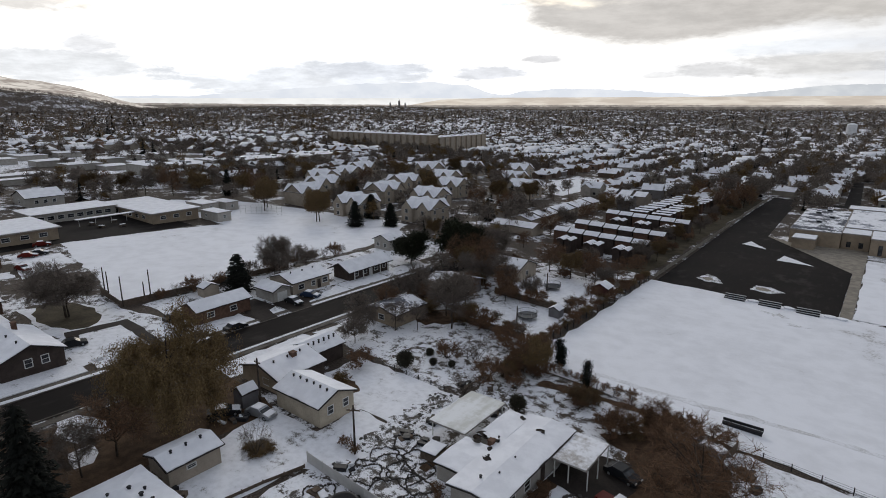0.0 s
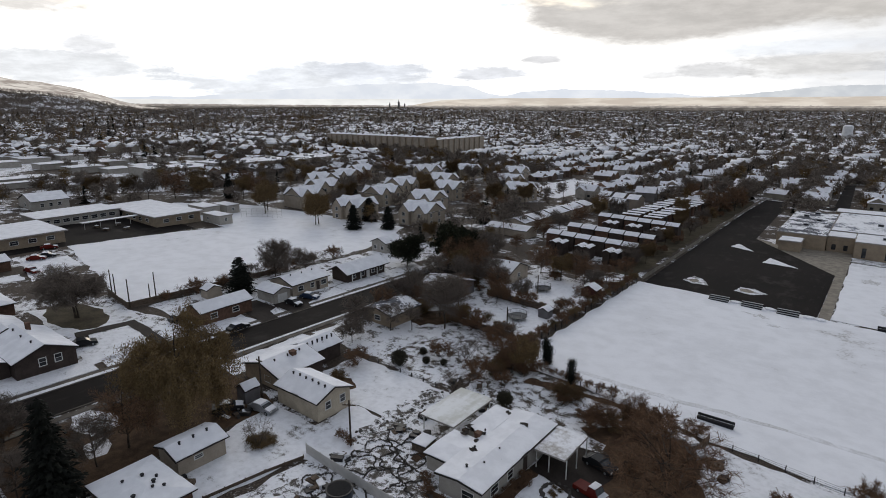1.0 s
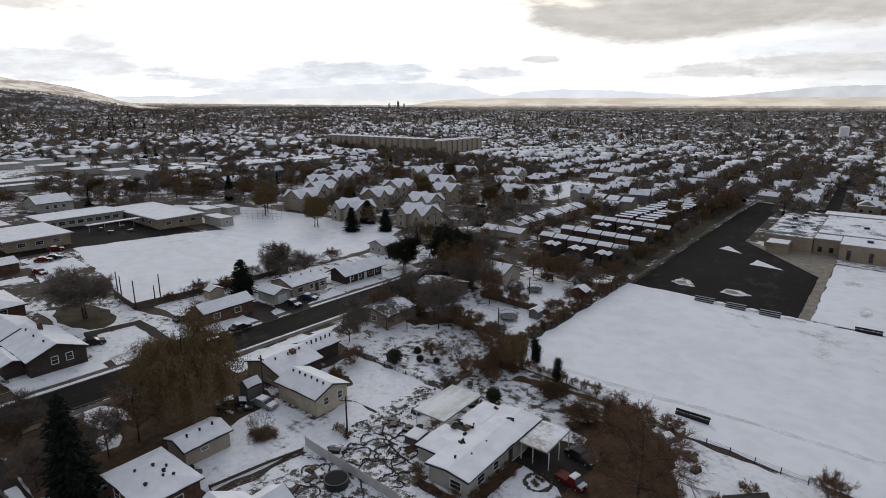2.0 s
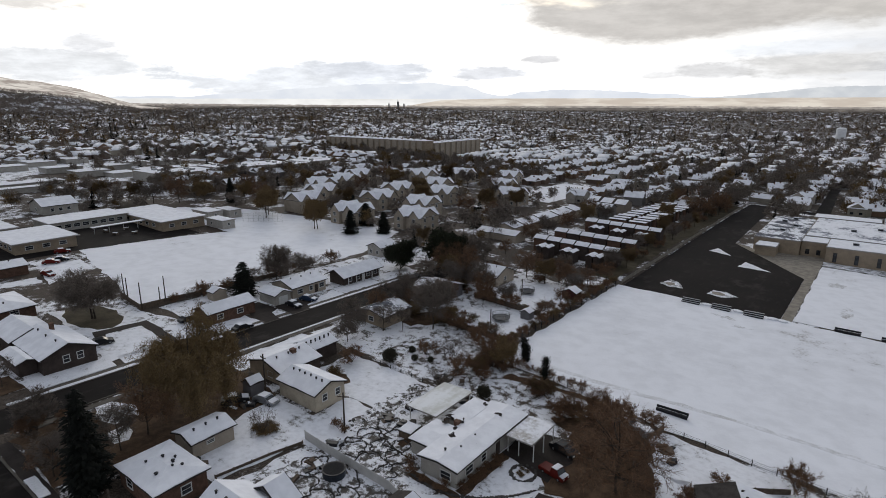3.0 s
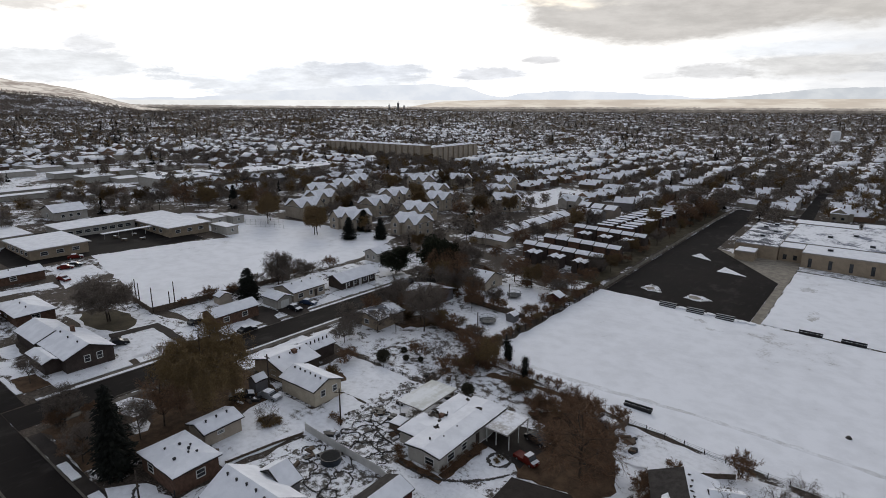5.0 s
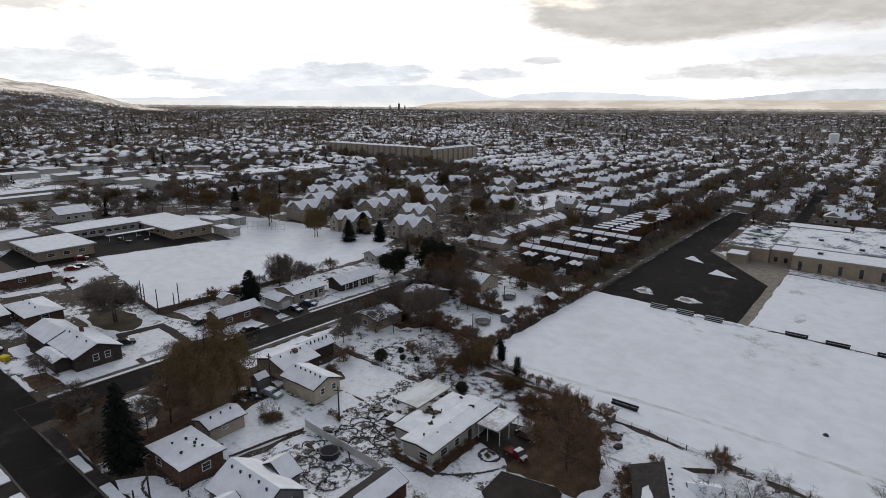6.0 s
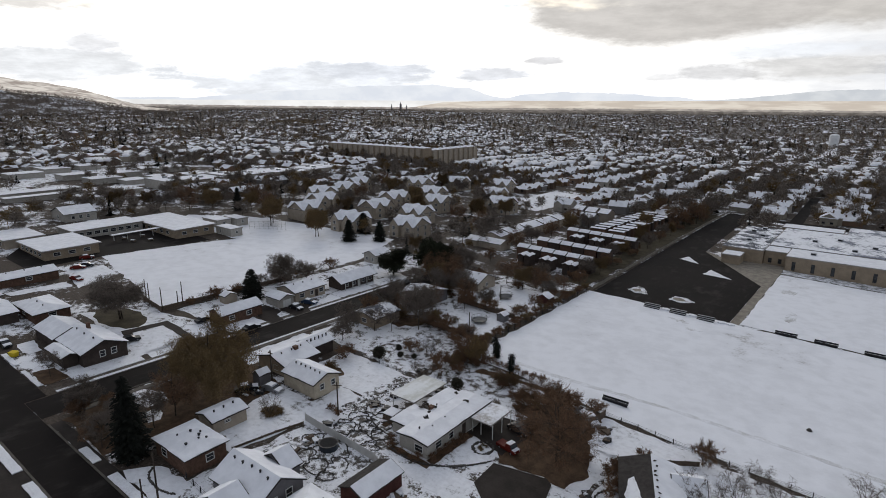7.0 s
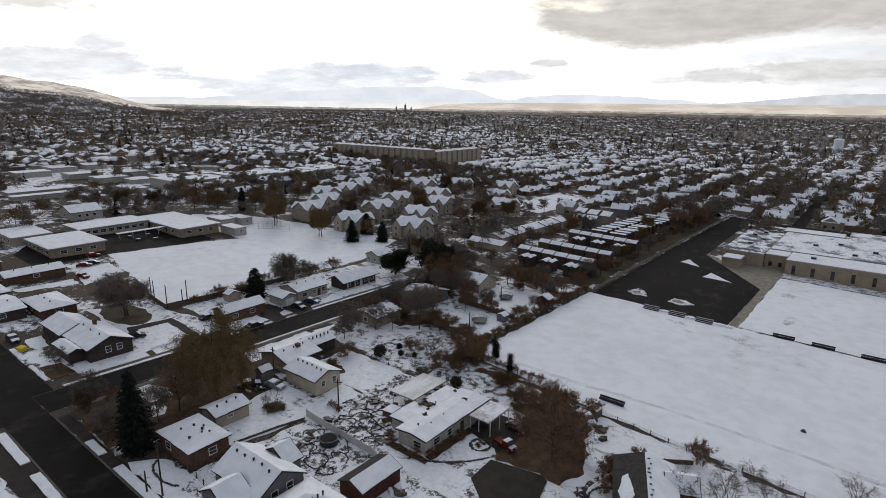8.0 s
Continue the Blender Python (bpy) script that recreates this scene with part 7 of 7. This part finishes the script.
def keep(x, y, d):
    """How likely a plot is built on: the far town thins out and clusters."""
    cluster = wooded(x, y) * -1.0 + 0.4 * noise.noise((x / 60, y / 60, 7.0))
    a = math.degrees(math.atan2(30 - x, y + 60))
    if 21 < a < 47:  # the close tract of newer houses
        thin = 1.0 if d < 850 else max(0.0, 1.0 - (d - 850) / 560)
        return 1.0 * thin + 0.6 * cluster
    thin = 1.0 if d < 620 else max(0.0, 1.0 - (d - 620) / 700)
    return (0.95 if a < 47 else 0.80) * thin + (0.7 if a < 47 else 1.1) * cluster


def town_plots():
    rnd = random.Random(2024)
    out = []
    bx = -3400
    while bx < 700:
        for side, shift in ((0, 0), (1, 17.5 if bx < -420 else 25.5)):
            y = -250 + rnd.uniform(0, 10)
            x0 = bx
            while y < 3600:
                y += rnd.uniform(10.0, 11.6) if x0 > -420 else rnd.uniform(11.5, 17.0)
                if (y % 190) < 13:
                    continue
                loose = 1.0 if math.degrees(math.atan2(30 - bx, y + 60)) > 21 else 5.0
                x = bx + shift + rnd.uniform(-loose, loose)
                d = math.hypot(x, y)
                if d < 3500 and in_view(x, y) and rnd.random() < min(0.95, keep(x, y, d)):
                    out.append((d, x, y, rnd.random(), side))
        bx += 51 if bx > -420 else 52
    for k in range(26):  # both sides of the road beyond the school
        for x in (-35.5, -9.0):
            y = 358 + 11.6 * k
            out.append((math.hypot(x, y), x + rnd.uniform(-1.5, 1.5), y + rnd.uniform(-2, 2), rnd.random(), 0))
    out.sort()
    return out


def house_template(w, l, eave, rise, hip, axis, front=0):
    """Walls and roof of a plain far house as vertex and face lists."""
    walls, roof = Mesh(), Mesh()
    if axis:
        ym = 0
        v = [(x, y, z) for x in (-l / 2, l / 2) for y, z in ((-w / 2, -1.5), (w / 2, -1.5), (w / 2, eave), (ym, eave + rise), (-w / 2, eave))]
    else:
        v = [(y, x, z) for x in (-l / 2, l / 2) for y, z in ((-w / 2, -1.5), (w / 2, -1.5), (w / 2, eave), (0, eave + rise), (-w / 2, eave))]
    walls.add(v, [(0, 4, 3, 2, 1), (5, 6, 7, 8, 9), (0, 5, 9, 4), (1, 2, 7, 6)])
    planes, _, _ = roof_planes(-l / 2, l / 2, -w / 2, w / 2, eave, rise, hip, 0.4)
    for p in planes:
        roof.slab([(x, y, z + 0.25) if axis else (-y, x, z + 0.25) for x, y, z in p], 0.2)
    if front:  # a front gable across the main body, off its middle
        c, half, out, top = l * 0.2 * front, w * 0.34, w / 2 + 2.2, eave + rise * 0.72
        face = [(c - half, -1.5), (c + half, -1.5), (c + half, eave - 0.1), (c, top - 0.1), (c - half, eave - 0.1)]
        v = [(x, y, z) for y in (0, -out) for x, z in face]
        walls.add([p if axis else (-p[1], p[0], p[2]) for p in v], [(0, 1, 2, 3, 4), (5, 9, 8, 7, 6), (0, 4, 9, 5), (1, 6, 7, 2)])
        for sy in (-1, 1):
            e = c + sy * (half + 0.35)
            loop = [(e, -out - 0.3, eave - 0.15), (c, -out - 0.3, top), (c, 0.4, top), (e, 0.4, eave - 0.15)]
            loop = loop if sy < 0 else loop[::-1]
            roof.slab([(x, y, z + 0.25) if axis else (-y, x, z + 0.25) for x, y, z in loop[::-1]], 0.2)
    return walls, roof


PLOTS = town_plots()
TEMPLATES = [house_template(w, l, e, r, hp, ax, fr) for w, l, e, r, hp, ax, fr in ((7.2, 11.0, 2.9, 1.9, False, True, 1), (7.6, 10, 2.9, 1.9, True, True, -1), (7.2, 9.0, 3.0, 2.2, False, False, 1), (7.4, 9.5, 4.4, 2.4, False, True, -1),
                                                                               (7.6, 11.5, 2.8, 1.8, False, True, 0), (7.8, 8.8, 4.2, 2.4, True, False, 1))]
TEMPLATE_PARTS = [(a.mesh("wall"), b.mesh("roof")) for a, b in TEMPLATES]


def near_town():
    """The nearest houses of the town, each a thing of its own with walls, roof, windows and chimney."""
    pane = Mesh().box(-0.7, -0.05, -0.55, 0.7, 0.05, 0.55).mesh("window")
    stack = Mesh().box(-0.35, -0.35, -0.5, 0.35, 0.35, 0.9).mesh("chimney")
    count = 0
    rest = []
    for d, x, y, r, side in PLOTS:
        if not is_clear(x, y, 7):
            continue
        if count >= 290:
            rest.append((d, x, y, r, side))
            continue
        count += 1
        k = int(r * 6)
        w, rf = TEMPLATE_PARTS[k]
        ob = thing("house", x, y, ((r * 997) % 1 - 0.5) * (6 if x < -120 else 34) + (180 if side else 0), "plain suburban house with a snow-covered roof", "house", "houses of the town")
        part("wall", w, M["house_wall"], ob)
        part("roof", rf, M["roof_snow"], ob, "snow-covered roof")
        if d < 520:
            ax = k in (0, 1, 3, 4)
            for u in (-2.6, 2.2):
                p = part("window", pane, M["glass"], ob)
                p.matrix_basis = pose(u, -4.3, 1.6) if ax else pose(u * 0.8, -(6.0, 5.5, 4.8, 5.2, 6.75, 4.85)[k], 1.6)
            p = part("chimney", stack, M["brick_wall"], ob)
            p.location = (1.5, 0.8, 4.7 if k not in (3, 5) else 7.0)
    return rest


def mass(name, pieces, material, label, category):
    """One mesh of many copies: pieces are (verts, faces, matrices) with numpy verts."""
    vs, loops, totals, off = [], [], [], 0
    for verts, faces, mats in pieces:
        v = np.array(verts, dtype=np.float32)
        flat = np.array([i for f in faces for i in f], dtype=np.int64)
        sizes = np.array([len(f) for f in faces], dtype=np.int64)
        for m in mats:
            vs.append(v @ m[:, :3].T + m[:, 3])
            loops.append(flat + off)
            totals.append(sizes)
            off += len(v)
    if not vs:
        return None
    v, lp, tt = np.concatenate(vs), np.concatenate(loops), np.concatenate(totals)
    me = bpy.data.meshes.new(name)
    me.vertices.add(len(v))
    me.vertices.foreach_set("co", v.astype(np.float32).ravel())
    me.loops.add(len(lp))
    me.loops.foreach_set("vertex_index", lp.astype(np.int32))
    me.polygons.add(len(tt))
    me.polygons.foreach_set("loop_start", np.concatenate(([0], np.cumsum(tt)[:-1])).astype(np.int32))
    me.update(calc_edges=True)
    me.materials.append(material)
    return tagged(new(name, me), label, category, kind="stuff")


def place(x, y, rz, s, sz=None, dz=0.0):
    c, n = math.cos(radians(rz)), math.sin(radians(rz))
    sz = s if sz is None else sz
    return np.array([[s * c, -s * n, 0, x], [s * n, s * c, 0, y], [0, 0, sz, G(x, y) + dz]])


def far_town(rest):
    buckets = [[] for _ in TEMPLATES]
    for d, x, y, r, side in rest:
        buckets[int(r * 6)].append(place(x, y, ((r * 997) % 1 - 0.5) * 20 + (180 if side else 0), 0.9 + 0.35 * ((r * 131) % 1)))
    mass("far_house_walls", [(w.v, w.f, b) for (w, _), b in zip(TEMPLATES, buckets)], M["far_wall"], "walls of countless small far houses", "houses")
    mass("far_house_roofs", [(rf.v, rf.f, b) for (_, rf), b in zip(TEMPLATES, buckets)], M["roof_snow"], "snow-covered roofs of countless far houses", "roofs")


def crown_template(seed, n, height, radius, conifer=False):
    """A loose crown of many thin pointed twigs over a short trunk."""
    rnd = random.Random(seed)
    m = Mesh()
    m.spike((0, 0, -1.5), (0, 0, height * 0.8), height * 0.022)
    lobes = [(rnd.uniform(-0.45, 0.45) * radius, rnd.uniform(-0.45, 0.45) * radius, height * rnd.uniform(0.36, 0.80), rnd.uniform(0.42, 0.72) * radius) for _ in range(9)]
    for _ in range(n):
        if conifer:
            t = rnd.random() ** 1.4
            a = rnd.uniform(0, 2 * math.pi)
            rr = radius * (1 - t)
            p = (0.1 * rr * math.cos(a), 0.1 * rr * math.sin(a), height * (0.1 + 0.85 * t))
            q = (rr * math.cos(a), rr * math.sin(a), height * (0.06 + 0.82 * t))
            m.blade(p, q, 0.22 * radius * (1.25 - t), rnd.uniform(0, 3.14))
        else:
            lx, ly, lz, lr = rnd.choice(lobes)
            d = Vector((rnd.gauss(0, 1), rnd.gauss(0, 1), rnd.gauss(0.35, 0.9))).normalized()
            p = Vector((lx, ly, lz)) + d * lr * rnd.uniform(0.0, 0.6)
            way = (d + Vector((rnd.gauss(0, 0.4), rnd.gauss(0, 0.4), rnd.gauss(0, 0.4)))).normalized()
            m.blade(p, p + way * lr * rnd.uniform(0.4, 0.7), 0.07 + 26 / (n + 110), rnd.uniform(0, 3.14))
    return m


def far_woods():
    rnd = random.Random(99)
    fine = [crown_template(31, 420, 8.5, 3.8), crown_template(32, 420, 7.0, 3.4), crown_template(33, 420, 10, 4.0)]
    rough = [crown_template(41, 34, 9.0, 4.2), crown_template(42, 34, 7.6, 3.8)]
    cone = [crown_template(51, 50, 9.5, 2.6, True)]
    sets = {"bare": ([[] for _ in fine], [[] for _ in rough]), "rust": ([[] for _ in fine], [[] for _ in rough])}
    cones = [[]]
    for _ in range(5200):  # woods and gardens on the foot of the hill
        a, d = radians(rnd.uniform(61, 80)), 2450 + 400 * rnd.random()
        x, y = 30 - d * math.sin(a), d * math.cos(a) - 60
        sets["bare"][1][rnd.randrange(2)].append(place(x, y, rnd.uniform(0, 360), rnd.uniform(0.9, 1.6), None, hill_height(x, y) - 3))

    def put(x, y, d, grown=1.0):
        s = rnd.uniform(0.6, 1.25) * grown * (1.0 if d < 700 else 1.35)
        m = place(x, y, rnd.uniform(0, 360), s * rnd.uniform(0.9, 1.25), s)
        t = rnd.random()
        if t < 0.07:
            cones[0].append(m)
            return
        kind = "rust" if t < 0.27 else "bare"
        near, off = sets[kind]
        if d < 560:
            rnd.choice(near).append(m)
        else:
            rnd.choice(off).append(m)

    # between the houses of the town
    for d, x, y, r, side in PLOTS:
        tract = 21 < math.degrees(math.atan2(30 - x, y + 60)) < 47
        n = (1 if tract else 2) + (4 if wooded(x, y) > 0.12 else 0)
        if rnd.random() < 0.35:
            n -= 1
        for _ in range(n):
            tx, ty = x + rnd.choice((-1, 1)) * rnd.uniform(6.5, 14), y + rnd.uniform(-9, 9)
            if is_clear(tx, ty, 1.0):
                put(tx, ty, d, 0.75 if tract else 1.05)
    # denser woods further out and along the roads
    for _ in range(24000):
        a, d = radians(rnd.uniform(-8, 84)), 660 + 3400 * rnd.random() ** 0.85
        x, y = 30 - d * math.sin(a), d * math.cos(a) - 60
        if is_clear(x, y) and rnd.random() < 0.75 + wooded(x, y):
            put(x, y, 2000, 1.15)
    for _ in range(150):  # a rust-brown grove
        a, d = radians(rnd.gauss(50.4, 1.4)), rnd.gauss(1430, 60)
        sets["rust"][1][0].append(place(30 - d * math.sin(a), d * math.cos(a) - 60, rnd.uniform(0, 360), rnd.uniform(0.9, 1.3)))
    for n, x0, y0, x1, y1 in ((120, -96, 290, -61, 640), (46, -61, 356, -44, 640), (16, -44, 360, -32, 640), (14, -17, 360, -8, 640), (170, -316, 140, -258, 320), (260, -330, 312, -196, 386), (90, -256, 150, -122, 300), (22, -132, 140, -112, 250), (90, -320, 330, -300, 392), (120, -480, 480, -320, 540),
                            (100, -460, 372, -320, 391), (10, -42, 300, -30, 336), (50, -325, 10, -248, 76), (40, -325, 94, -250, 120), (40, -460, 50, -362, 230), (16, 2, 352, 60, 420), (70, -16, 430, 130, 900)):
        for _ in range(n):
            x, y = rnd.uniform(x0, x1), rnd.uniform(y0, y1)
            if all(math.hypot(x - ax, y - ay) > 9.5 for ax, ay, _ in APTS):
                put(x, y, 500)
    # The bare crowns carry distance haze in their twig colour.
    for kind, mt, lb in (("bare", "hazed_twig", "countless bare brown trees of the far town"), ("rust", "rust_leaf", "countless rust-brown trees of the far town")):
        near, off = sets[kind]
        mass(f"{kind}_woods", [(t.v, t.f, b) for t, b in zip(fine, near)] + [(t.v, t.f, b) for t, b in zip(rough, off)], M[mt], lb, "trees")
    mass("far_conifers", [(cone[0].v, cone[0].f, cones[0])], M["needle"], "countless dark conifers of the far town", "trees")


far_town(near_town())
far_woods()
